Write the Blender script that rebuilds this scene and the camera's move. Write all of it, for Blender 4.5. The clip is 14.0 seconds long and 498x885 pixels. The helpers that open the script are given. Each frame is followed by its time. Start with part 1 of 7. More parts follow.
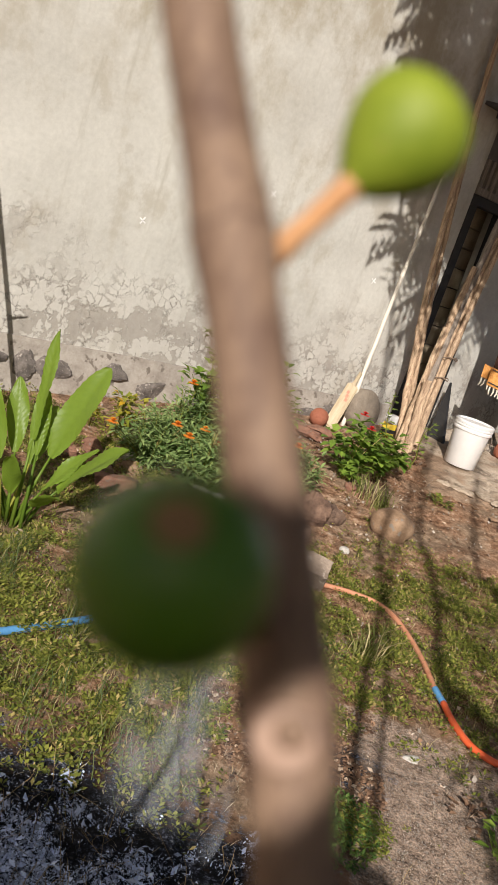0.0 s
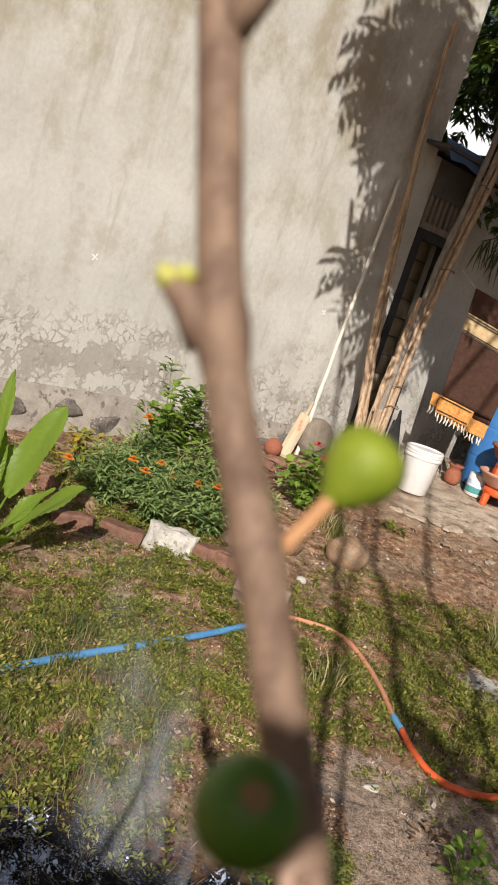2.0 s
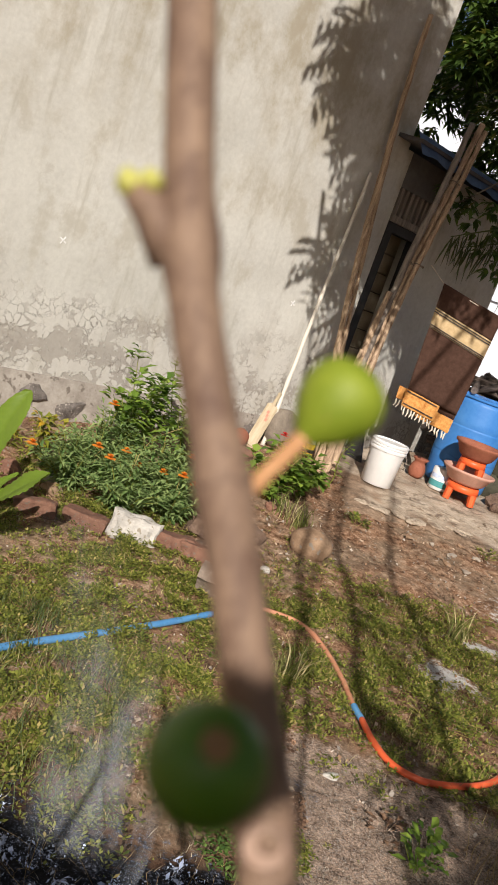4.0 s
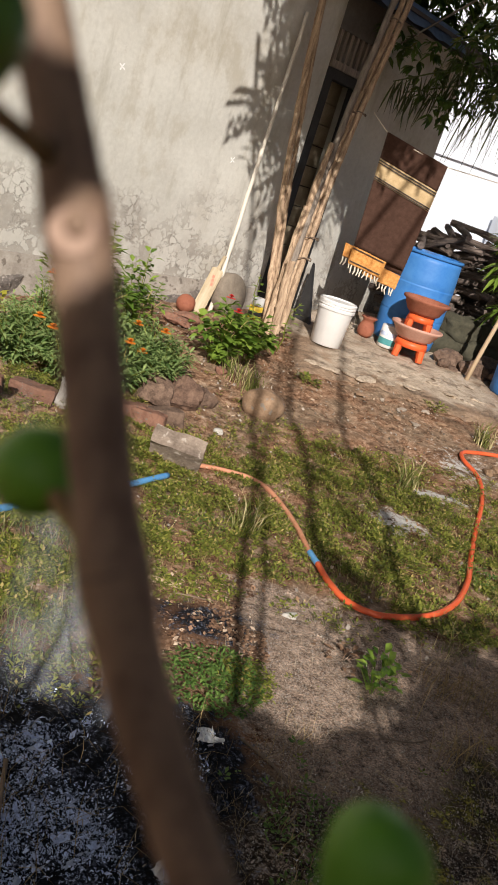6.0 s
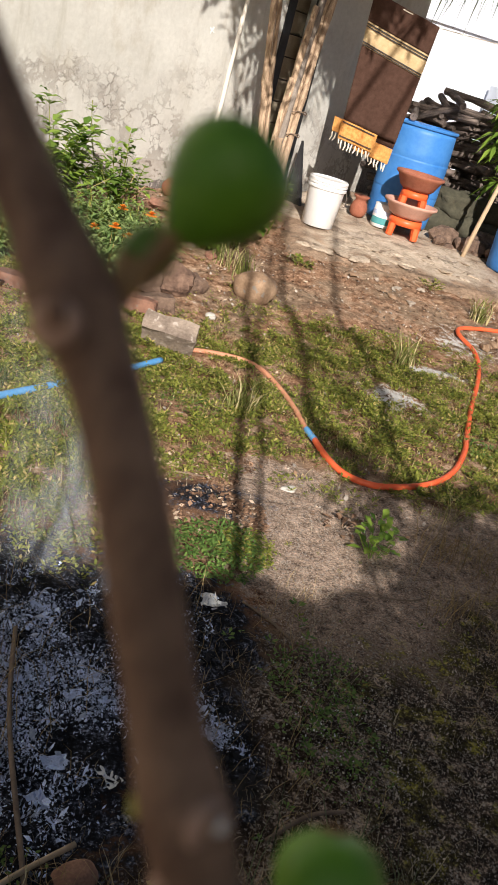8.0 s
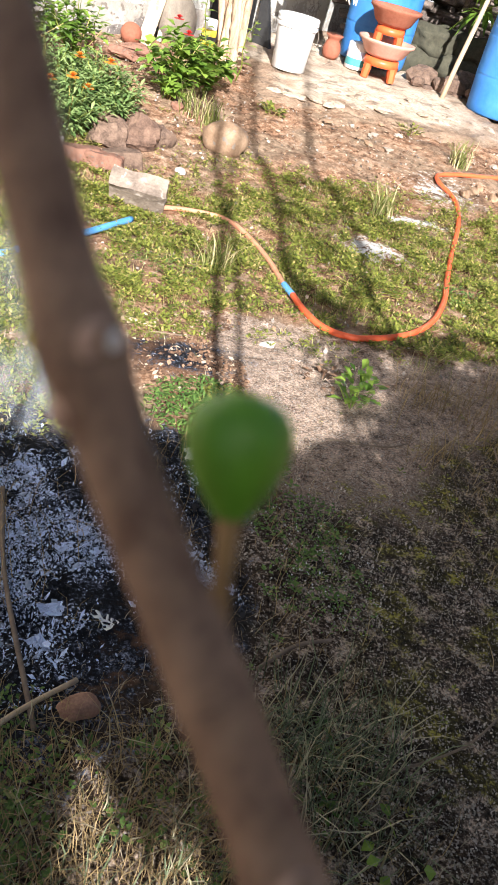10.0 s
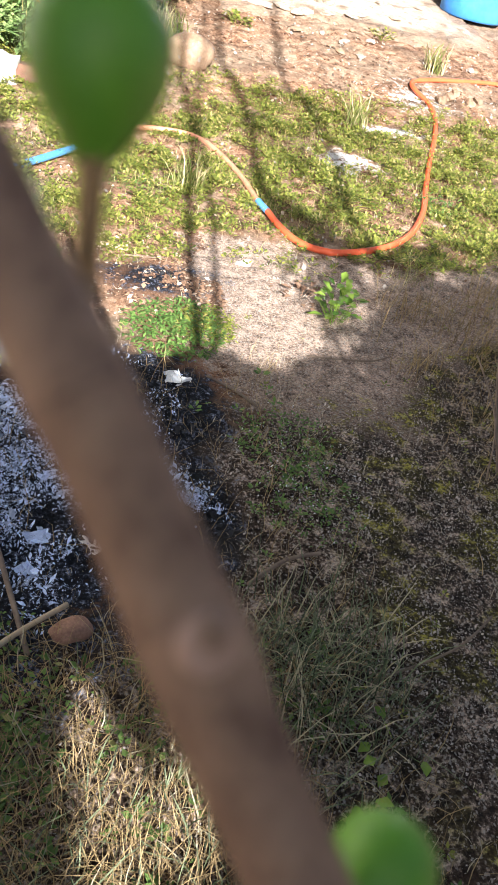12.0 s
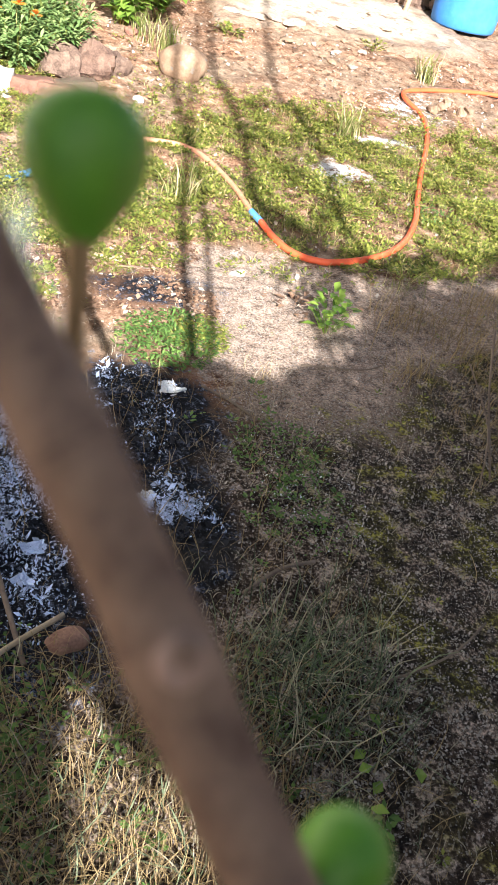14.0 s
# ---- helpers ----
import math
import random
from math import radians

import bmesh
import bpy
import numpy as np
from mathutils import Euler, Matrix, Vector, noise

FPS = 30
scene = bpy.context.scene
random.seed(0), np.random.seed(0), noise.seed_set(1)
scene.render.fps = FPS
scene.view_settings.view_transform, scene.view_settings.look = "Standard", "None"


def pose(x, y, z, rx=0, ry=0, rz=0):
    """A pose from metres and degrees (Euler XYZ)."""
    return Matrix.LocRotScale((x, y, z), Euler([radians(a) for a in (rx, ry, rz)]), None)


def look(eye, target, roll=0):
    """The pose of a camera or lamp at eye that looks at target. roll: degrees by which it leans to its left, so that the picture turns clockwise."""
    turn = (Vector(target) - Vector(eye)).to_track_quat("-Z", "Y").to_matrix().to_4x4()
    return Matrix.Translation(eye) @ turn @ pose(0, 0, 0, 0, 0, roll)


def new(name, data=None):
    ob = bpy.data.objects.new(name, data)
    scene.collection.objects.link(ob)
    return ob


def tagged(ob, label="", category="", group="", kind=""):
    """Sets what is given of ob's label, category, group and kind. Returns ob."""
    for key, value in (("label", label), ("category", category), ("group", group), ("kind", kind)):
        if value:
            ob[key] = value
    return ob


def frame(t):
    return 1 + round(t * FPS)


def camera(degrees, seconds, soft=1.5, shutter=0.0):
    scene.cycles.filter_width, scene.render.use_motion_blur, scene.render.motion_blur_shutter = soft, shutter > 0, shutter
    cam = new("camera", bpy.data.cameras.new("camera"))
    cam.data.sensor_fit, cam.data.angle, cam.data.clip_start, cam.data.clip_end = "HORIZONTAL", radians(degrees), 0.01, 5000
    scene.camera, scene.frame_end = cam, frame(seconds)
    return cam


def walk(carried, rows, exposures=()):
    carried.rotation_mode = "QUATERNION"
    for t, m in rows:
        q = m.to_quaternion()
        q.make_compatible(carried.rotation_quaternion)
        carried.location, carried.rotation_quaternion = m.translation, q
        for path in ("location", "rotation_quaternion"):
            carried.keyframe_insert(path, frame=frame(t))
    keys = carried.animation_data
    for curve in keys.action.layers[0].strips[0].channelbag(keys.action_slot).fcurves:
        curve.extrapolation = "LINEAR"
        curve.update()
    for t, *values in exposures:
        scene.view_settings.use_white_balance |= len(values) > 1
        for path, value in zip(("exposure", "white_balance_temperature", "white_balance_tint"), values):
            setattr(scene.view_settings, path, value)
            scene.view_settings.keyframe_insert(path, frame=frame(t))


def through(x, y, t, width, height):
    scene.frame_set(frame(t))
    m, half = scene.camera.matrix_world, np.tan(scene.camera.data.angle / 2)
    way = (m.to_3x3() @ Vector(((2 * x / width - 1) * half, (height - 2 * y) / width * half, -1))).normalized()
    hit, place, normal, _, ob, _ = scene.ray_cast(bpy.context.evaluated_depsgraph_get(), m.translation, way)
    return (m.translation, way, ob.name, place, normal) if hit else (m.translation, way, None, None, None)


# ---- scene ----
cam = camera(34.06, 14.0, soft=0.8)
cam.data.dof.use_dof = True
cam.data.dof.focus_distance = 2.6
cam.data.dof.aperture_fstop = 21.0
PATH = [
    (0.0, (-0.0009, 0.0071, 1.5960), (0.0050, 1.9468, 1.1087), 18.61),
    (0.5, (-0.0088, -0.0322, 1.6055), (0.0578, 1.9119, 1.1406), 18.55),
    (1.0, (-0.0076, -0.0516, 1.6180), (0.0915, 1.8938, 1.1645), 18.25),
    (1.5, (-0.0135, -0.0507, 1.6350), (0.0963, 1.8978, 1.1975), 18.13),
    (2.0, (-0.0259, -0.0401, 1.6447), (0.0692, 1.9183, 1.2504), 18.03),
    (2.2, (-0.0341, -0.0394, 1.6602), (0.0551, 1.9231, 1.2852), 18.04),
    (4.3, (-0.0146, -0.0278, 1.6211), (0.1873, 1.9208, 1.2184), 19.73),
    (4.5, (-0.0063, -0.0280, 1.6133), (0.2216, 1.9102, 1.1757), 19.43),
    (5.0, (0.0045, -0.0272, 1.5878), (0.2925, 1.8809, 1.0624), 18.82),
    (5.5, (0.0136, -0.0281, 1.5691), (0.3524, 1.8499, 0.9704), 18.49),
    (6.0, (0.0238, -0.0396, 1.5625), (0.3980, 1.8205, 0.9302), 18.02),
    (6.5, (0.0278, -0.0466, 1.5533), (0.4052, 1.8077, 0.9058), 17.99),
    (7.0, (0.0412, -0.0580, 1.5356), (0.4224, 1.7883, 0.8679), 17.73),
    (7.5, (0.0493, -0.0628, 1.5100), (0.4533, 1.7403, 0.7446), 17.25),
    (8.0, (0.0680, -0.0658, 1.4856), (0.4943, 1.6928, 0.6338), 16.25),
    (8.5, (0.0775, -0.0645, 1.4693), (0.5201, 1.6590, 0.5562), 15.82),
    (9.0, (0.0835, -0.0759, 1.4592), (0.5575, 1.6053, 0.4851), 15.54),
    (9.2, (0.0806, -0.0841, 1.4588), (0.5667, 1.5752, 0.4536), 15.77),
    (11.5, (0.1106, -0.0931, 1.4041), (0.6478, 1.3989, 0.1853), 14.21),
    (12.0, (0.1116, -0.0890, 1.3998), (0.6604, 1.3860, 0.1656), 14.16),
    (12.5, (0.1147, -0.0945, 1.4094), (0.6615, 1.3835, 0.1779), 13.79),
    (13.0, (0.1174, -0.0983, 1.4158), (0.6606, 1.3834, 0.1872), 13.58),
    (13.5, (0.1163, -0.0970, 1.4133), (0.6633, 1.3869, 0.1891), 13.65),
    (14.0, (0.1112, -0.0975, 1.4132), (0.6695, 1.3876, 0.1955), 13.88),
]
EXPOSURES = [(0.0, 0.15, 6500, 13), (4.5, 0.1, 6500, 13), (7.5, 0.1, 6500, 13), (8.0, 0.45, 6450, 13), (8.5, 0.75, 6350, 13), (9.0, 0.95, 6200, 12), (11.5, 1.85, 5900, 12), (14.0, 1.85, 5900, 12)]
walk(cam, [(t, look(eye, target, roll)) for t, eye, target, roll in PATH], EXPOSURES)

# ---- light: low sun from behind the camera, clear sky ----
SUN_ELEVATION, SUN_SIDE = 30.0, 0.10
TO_SUN = Vector((-SUN_SIDE, -1.0, math.tan(radians(SUN_ELEVATION)) * math.hypot(1, SUN_SIDE))).normalized()
world = bpy.data.worlds.new("sky")
scene.world = world
world.use_nodes = True
wn = world.node_tree
sky = wn.nodes.new("ShaderNodeTexSky")
sky.sky_type = "NISHITA"
sky.sun_disc = False
sky.sun_elevation = radians(SUN_ELEVATION)
sky.sun_rotation = math.atan2(TO_SUN.x, TO_SUN.y)
sky.dust_density = 2.5
wn.nodes["Background"].inputs["Strength"].default_value = 0.040
wn.links.new(sky.outputs["Color"], wn.nodes["Background"].inputs["Color"])
sun_data = bpy.data.lights.new("sun", "SUN")
sun_data.energy = 5.0
sun_data.angle = radians(0.45)
sun_data.color = (1.0, 0.95, 0.88)
sun = new("sun", sun_data)
sun.matrix_world = look(TO_SUN * 40, (0, 0, 0))

# ---- materials ----


def graph(name):
    m = bpy.data.materials.new(name)
    m.use_nodes = True
    t = m.node_tree
    return m, t, t.nodes["Principled BSDF"]


def node(t, kind, **values):
    n = t.nodes.new(kind)
    for key, value in values.items():
        n.inputs[key.replace("_", " ")].default_value = value
    return n


def noise_node(t, coords, scale, detail=6.0, rough=0.55, stretch=None):
    n = node(t, "ShaderNodeTexNoise", Scale=scale, Detail=detail, Roughness=rough)
    if stretch:
        mp = t.nodes.new("ShaderNodeMapping")
        mp.inputs["Scale"].default_value = stretch
        t.links.new(coords, mp.inputs["Vector"])
        coords = mp.outputs["Vector"]
    t.links.new(coords, n.inputs["Vector"])
    return n.outputs["Fac"]


def ramp(t, fac, stops):
    r = t.nodes.new("ShaderNodeValToRGB")
    while len(r.color_ramp.elements) < len(stops):
        r.color_ramp.elements.new(0.5)
    for e, (at, c) in zip(r.color_ramp.elements, stops):
        e.position, e.color = at, (*c, 1) if len(c) == 3 else c
    t.links.new(fac, r.inputs["Fac"])
    return r.outputs["Color"]


def mix(t, fac, a, b, blend="MIX"):
    n = t.nodes.new("ShaderNodeMix")
    n.data_type, n.blend_type = "RGBA", blend
    for socket, v in ((n.inputs[0], fac), (n.inputs[6], a), (n.inputs[7], b)):
        if isinstance(v, (int, float)):
            socket.default_value = v
        elif isinstance(v, tuple):
            socket.default_value = (*v, 1)
        else:
            t.links.new(v, socket)
    return n.outputs[2]


def calc(t, op, a, b=0.0, clamp=False):
    n = t.nodes.new("ShaderNodeMath")
    n.operation, n.use_clamp = op, clamp
    for socket, v in ((n.inputs[0], a), (n.inputs[1], b)):
        if isinstance(v, (int, float)):
            socket.default_value = v
        else:
            t.links.new(v, socket)
    return n.outputs[0]


def span(t, v, lo, hi):
    n = t.nodes.new("ShaderNodeMapRange")
    n.interpolation_type = "SMOOTHSTEP"
    t.links.new(v, n.inputs["Value"])
    n.inputs["From Min"].default_value, n.inputs["From Max"].default_value = lo, hi
    return n.outputs["Result"]


def bump(t, bsdf, height, strength, distance):
    b = node(t, "ShaderNodeBump", Strength=strength, Distance=distance)
    t.links.new(height, b.inputs["Height"])
    t.links.new(b.outputs["Normal"], bsdf.inputs["Normal"])


def obj_coords(t):
    return t.nodes.new("ShaderNodeTexCoord").outputs["Object"]


def surface(name, dark, light, scale=10.0, rough=0.8, relief=0.3, depth=0.004, speck=None, stretch=None, island=0.0, per_object=0.0, metal=0.0, spec=0.4):
    """A mottled surface: two scales of noise between two colours, with fine relief."""
    m, t, b = graph(name)
    co = obj_coords(t)
    big = noise_node(t, co, scale, 5.0, 0.6, stretch)
    fine = noise_node(t, co, scale * 7.3, 6.0, 0.65, stretch)
    fac = calc(t, "ADD", calc(t, "MULTIPLY", big, 0.65), calc(t, "MULTIPLY", fine, 0.35))
    col = ramp(t, fac, [(0.33, dark), (0.66, light)])
    if speck:
        s = noise_node(t, co, scale * 3.1, 3.0, 0.5)
        col = mix(t, span(t, s, 0.6, 0.68), col, speck)
    if island:
        g = t.nodes.new("ShaderNodeNewGeometry")
        f = calc(t, "ADD", calc(t, "MULTIPLY", g.outputs["Random Per Island"], island), 1 - island / 2)
        col = mix(t, 1.0, col, f, "MULTIPLY")
    if per_object:
        o = t.nodes.new("ShaderNodeObjectInfo")
        f = calc(t, "ADD", calc(t, "MULTIPLY", o.outputs["Random"], per_object), 1 - per_object / 2)
        col = mix(t, 1.0, col, f, "MULTIPLY")
    t.links.new(col, b.inputs["Base Color"])
    b.inputs["Roughness"].default_value = rough
    b.inputs["Metallic"].default_value = metal
    b.inputs["Specular IOR Level"].default_value = spec
    bump(t, b, fac, relief, depth)
    return m


def leafy(name, dark, light, yellow=None, through=0.35, rough=0.45, share=0.12):
    """Leaves: colour varies leaf by leaf, and light comes through the blade."""
    m, t, b = graph(name)
    g = t.nodes.new("ShaderNodeNewGeometry")
    rnd = g.outputs["Random Per Island"]
    fine = noise_node(t, obj_coords(t), 40.0, 3.0)
    fac = calc(t, "ADD", calc(t, "MULTIPLY", rnd, 0.75), calc(t, "MULTIPLY", fine, 0.25))
    col = ramp(t, fac, [(0.1, dark), (0.9, light)])
    if yellow:
        col = mix(t, span(t, rnd, 1 - share, 1 - share + 0.02), col, yellow)
    t.links.new(col, b.inputs["Base Color"])
    b.inputs["Roughness"].default_value = rough
    b.inputs["Specular IOR Level"].default_value = 0.3
    tr = t.nodes.new("ShaderNodeBsdfTranslucent")
    t.links.new(mix(t, 1.0, col, (1.0, 1.0, 0.55), "MULTIPLY"), tr.inputs["Color"])
    mx = t.nodes.new("ShaderNodeMixShader")
    mx.inputs[0].default_value = through
    t.links.new(b.outputs[0], mx.inputs[1])
    t.links.new(tr.outputs[0], mx.inputs[2])
    t.links.new(mx.outputs[0], t.nodes["Material Output"].inputs["Surface"])
    return m


def plaster_material():
    """Old lime-washed plaster: vertical stains, a cracked and peeled band above the plinth."""
    m, t, b = graph("old_plaster")
    co = obj_coords(t)
    xyz = t.nodes.new("ShaderNodeSeparateXYZ")
    t.links.new(co, xyz.inputs[0])
    high = xyz.outputs["Z"]
    broad = noise_node(t, co, 1.3, 6.0, 0.6)
    fine = noise_node(t, co, 26.0, 8.0, 0.7)
    streak = noise_node(t, co, 3.0, 5.0, 0.6, (2.2, 1.0, 0.33))
    col = ramp(t, calc(t, "ADD", calc(t, "MULTIPLY", broad, 0.6), calc(t, "MULTIPLY", fine, 0.4)), [(0.32, (0.44, 0.425, 0.375)), (0.62, (0.62, 0.605, 0.542))])
    col = mix(t, calc(t, "MULTIPLY", span(t, streak, 0.54, 0.70), 0.55), col, (0.36, 0.335, 0.27))
    spots = noise_node(t, co, 7.0, 6.0, 0.7)
    col = mix(t, calc(t, "MULTIPLY", span(t, spots, 0.60, 0.68), 0.4), col, (0.40, 0.37, 0.31))
    blotch = noise_node(t, co, 2.4, 8.0, 0.68, (1.0, 1.0, 0.7))
    col = mix(t, calc(t, "MULTIPLY", span(t, blotch, 0.52, 0.64), 0.6), col, (0.41, 0.375, 0.30))
    topstain = calc(t, "MULTIPLY", span(t, calc(t, "ADD", high, calc(t, "MULTIPLY", broad, 1.6)), 2.6, 3.8), 0.6)
    col = mix(t, calc(t, "MULTIPLY", topstain, span(t, blotch, 0.40, 0.60)), col, (0.33, 0.28, 0.19))
    # the damp band above the plinth: peeled paint between cracks
    warp = noise_node(t, co, 2.2, 4.0, 0.6)
    band = calc(t, "SUBTRACT", 1.44, calc(t, "ADD", high, calc(t, "MULTIPLY", calc(t, "SUBTRACT", warp, 0.5), 1.7)))
    damp = span(t, band, 0.0, 0.85)
    mp = t.nodes.new("ShaderNodeMapping")
    mp.inputs["Scale"].default_value = (19.0, 19.0, 19.0)
    wob = node(t, "ShaderNodeTexNoise", Scale=9.0, Detail=6.0, Roughness=0.7)
    t.links.new(co, wob.inputs["Vector"])
    vec = mix(t, 0.12, co, wob.outputs["Color"])
    t.links.new(vec, mp.inputs["Vector"])
    vor = t.nodes.new("ShaderNodeTexVoronoi")
    vor.feature = "DISTANCE_TO_EDGE"
    vor.inputs["Scale"].default_value = 1.0
    t.links.new(mp.outputs["Vector"], vor.inputs["Vector"])
    rag = noise_node(t, co, 18.0, 6.0, 0.7)
    crack = calc(t, "SUBTRACT", 1.0, span(t, calc(t, "ADD", vor.outputs["Distance"], calc(t, "MULTIPLY", calc(t, "SUBTRACT", rag, 0.5), 0.05)), 0.0, 0.05))
    cracked = calc(t, "MULTIPLY", crack, calc(t, "MULTIPLY", damp, span(t, noise_node(t, co, 2.6, 6.0, 0.7), 0.47, 0.60)))
    peel_n = noise_node(t, co, 3.6, 6.0, 0.6)
    loose = calc(t, "MULTIPLY", calc(t, "SUBTRACT", 0.15, vor.outputs["Distance"]), 0.38)
    peel = calc(t, "MULTIPLY", span(t, calc(t, "ADD", calc(t, "ADD", peel_n, loose), calc(t, "MULTIPLY", damp, 0.05)), 0.555, 0.595), damp)
    col = mix(t, calc(t, "MULTIPLY", damp, 0.30), col, (0.50, 0.455, 0.40))
    grey = calc(t, "MULTIPLY", damp, span(t, noise_node(t, co, 1.9, 7.0, 0.6), 0.50, 0.62))
    col = mix(t, calc(t, "MULTIPLY", grey, 0.42), col, mix(t, fine, (0.20, 0.18, 0.155), (0.42, 0.385, 0.335)))
    col = mix(t, calc(t, "MULTIPLY", peel, 0.58), col, mix(t, fine, (0.17, 0.145, 0.12), (0.36, 0.32, 0.27)))
    col = mix(t, calc(t, "MULTIPLY", cracked, 0.72), col, (0.15, 0.13, 0.11))
    t.links.new(col, b.inputs["Base Color"])
    b.inputs["Roughness"].default_value = 0.92
    b.inputs["Specular IOR Level"].default_value = 0.2
    hgt = calc(t, "SUBTRACT", calc(t, "MULTIPLY", calc(t, "ADD", fine, broad), 0.35), calc(t, "ADD", calc(t, "MULTIPLY", peel, 0.5), calc(t, "MULTIPLY", cracked, 0.7)))
    bump(t, b, hgt, 0.5, 0.012)
    return m


def ground_material():
    """Soil, ash, rough concrete, moss and dry litter, in the zones stored on the mesh; the moss zone also paints in
    shade.
    """
    m, t, b = graph("yard_soil")
    co = obj_coords(t)
    zone = t.nodes.new("ShaderNodeVertexColor")
    zone.layer_name = "zones"
    parts = t.nodes.new("ShaderNodeSeparateColor")
    t.links.new(zone.outputs["Color"], parts.inputs[0])
    broad = noise_node(t, co, 2.6, 6.0, 0.62)
    mid = noise_node(t, co, 17.0, 7.0, 0.68)
    fine = noise_node(t, co, 95.0, 5.0, 0.7)
    place = t.nodes.new("ShaderNodeSeparateXYZ")
    t.links.new(co, place.inputs[0])
    east = place.outputs["X"]
    grit = t.nodes.new("ShaderNodeTexVoronoi")
    grit.inputs["Scale"].default_value = 210.0
    t.links.new(co, grit.inputs["Vector"])
    pebbles = t.nodes.new("ShaderNodeSeparateColor")
    t.links.new(grit.outputs["Color"], pebbles.inputs[0])
    edge = calc(t, "ADD", calc(t, "MULTIPLY", calc(t, "SUBTRACT", mid, 0.5), 2.2), calc(t, "MULTIPLY", calc(t, "SUBTRACT", fine, 0.5), 0.8))

    def zoned(v, lo=0.38, hi=0.62):
        return span(t, calc(t, "ADD", v, edge), lo, hi)

    tone = calc(t, "ADD", calc(t, "MULTIPLY", mid, 0.55), calc(t, "MULTIPLY", fine, 0.45))
    soil = ramp(t, tone, [(0.38, (0.045, 0.022, 0.013)), (0.5, (0.26, 0.140, 0.078)), (0.63, (0.58, 0.40, 0.27))])
    soil = mix(t, calc(t, "MULTIPLY", span(t, broad, 0.45, 0.62), 0.55), soil, ramp(t, tone, [(0.3, (0.13, 0.10, 0.065)), (0.7, (0.38, 0.31, 0.22))]))
    # dark noise blotches painted in as the shade among the litter
    litter_shade = noise_node(t, co, 6.0, 7.0, 0.7)
    soil = mix(t, calc(t, "MULTIPLY", span(t, litter_shade, 0.50, 0.62), 0.65), soil, ramp(t, tone, [(0.34, (0.035, 0.020, 0.013)), (0.66, (0.21, 0.125, 0.075))]))
    conc = ramp(t, tone, [(0.38, (0.070, 0.047, 0.034)), (0.50, (0.29, 0.210, 0.155)), (0.62, (0.56, 0.41, 0.305))])
    grain = calc(t, "ADD", calc(t, "MULTIPLY", pebbles.outputs[2], 0.9), 0.55)
    conc = mix(t, 1.0, conc, grain, "MULTIPLY")
    stones = span(t, pebbles.outputs[0], 0.84, 0.90)
    conc = mix(t, calc(t, "MULTIPLY", stones, 0.6), conc, (0.34, 0.31, 0.27))
    # dark dirt and moss, coloured deeper to stand in for shade on the ground
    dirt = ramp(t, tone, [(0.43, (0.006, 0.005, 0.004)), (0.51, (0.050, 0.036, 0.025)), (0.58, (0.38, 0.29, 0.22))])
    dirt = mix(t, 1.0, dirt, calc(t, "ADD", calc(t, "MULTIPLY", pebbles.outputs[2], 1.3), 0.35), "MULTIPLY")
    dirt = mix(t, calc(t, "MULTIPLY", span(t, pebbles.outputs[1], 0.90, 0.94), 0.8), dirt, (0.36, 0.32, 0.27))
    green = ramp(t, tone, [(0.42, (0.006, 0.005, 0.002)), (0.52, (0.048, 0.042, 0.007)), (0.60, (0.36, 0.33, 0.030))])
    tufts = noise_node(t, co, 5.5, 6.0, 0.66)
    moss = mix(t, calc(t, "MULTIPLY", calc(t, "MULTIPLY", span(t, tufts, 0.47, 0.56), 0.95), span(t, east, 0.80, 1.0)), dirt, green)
    ash = ramp(t, calc(t, "ADD", calc(t, "MULTIPLY", mid, 0.4), calc(t, "MULTIPLY", fine, 0.6)), [(0.44, (0.004, 0.004, 0.005)), (0.53, (0.015, 0.016, 0.021)), (0.605, (0.14, 0.155, 0.205)), (0.70, (0.56, 0.60, 0.70))])
    char = ramp(t, tone, [(0.3, (0.008, 0.007, 0.007)), (0.7, (0.05, 0.045, 0.04))])
    ash = mix(t, span(t, broad, 0.53, 0.66), ash, char)
    col = mix(t, zoned(parts.outputs[1]), soil, conc)
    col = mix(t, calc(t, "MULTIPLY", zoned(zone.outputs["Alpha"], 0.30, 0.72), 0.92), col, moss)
    col = mix(t, span(t, calc(t, "ADD", parts.outputs[0], calc(t, "MULTIPLY", edge, 0.45)), 0.30, 0.55), col, ash)
    col = mix(t, zoned(parts.outputs[2]), col, ramp(t, tone, [(0.3, (0.30, 0.29, 0.27)), (0.7, (0.62, 0.60, 0.56))]))
    t.links.new(col, b.inputs["Base Color"])
    b.inputs["Roughness"].default_value = 0.95
    b.inputs["Specular IOR Level"].default_value = 0.15
    h = calc(t, "ADD", calc(t, "MULTIPLY", mid, 0.5), calc(t, "ADD", calc(t, "MULTIPLY", fine, 0.3), calc(t, "MULTIPLY", grit.outputs["Distance"], -0.16)))
    bump(t, b, h, 0.75, 0.009)
    return m


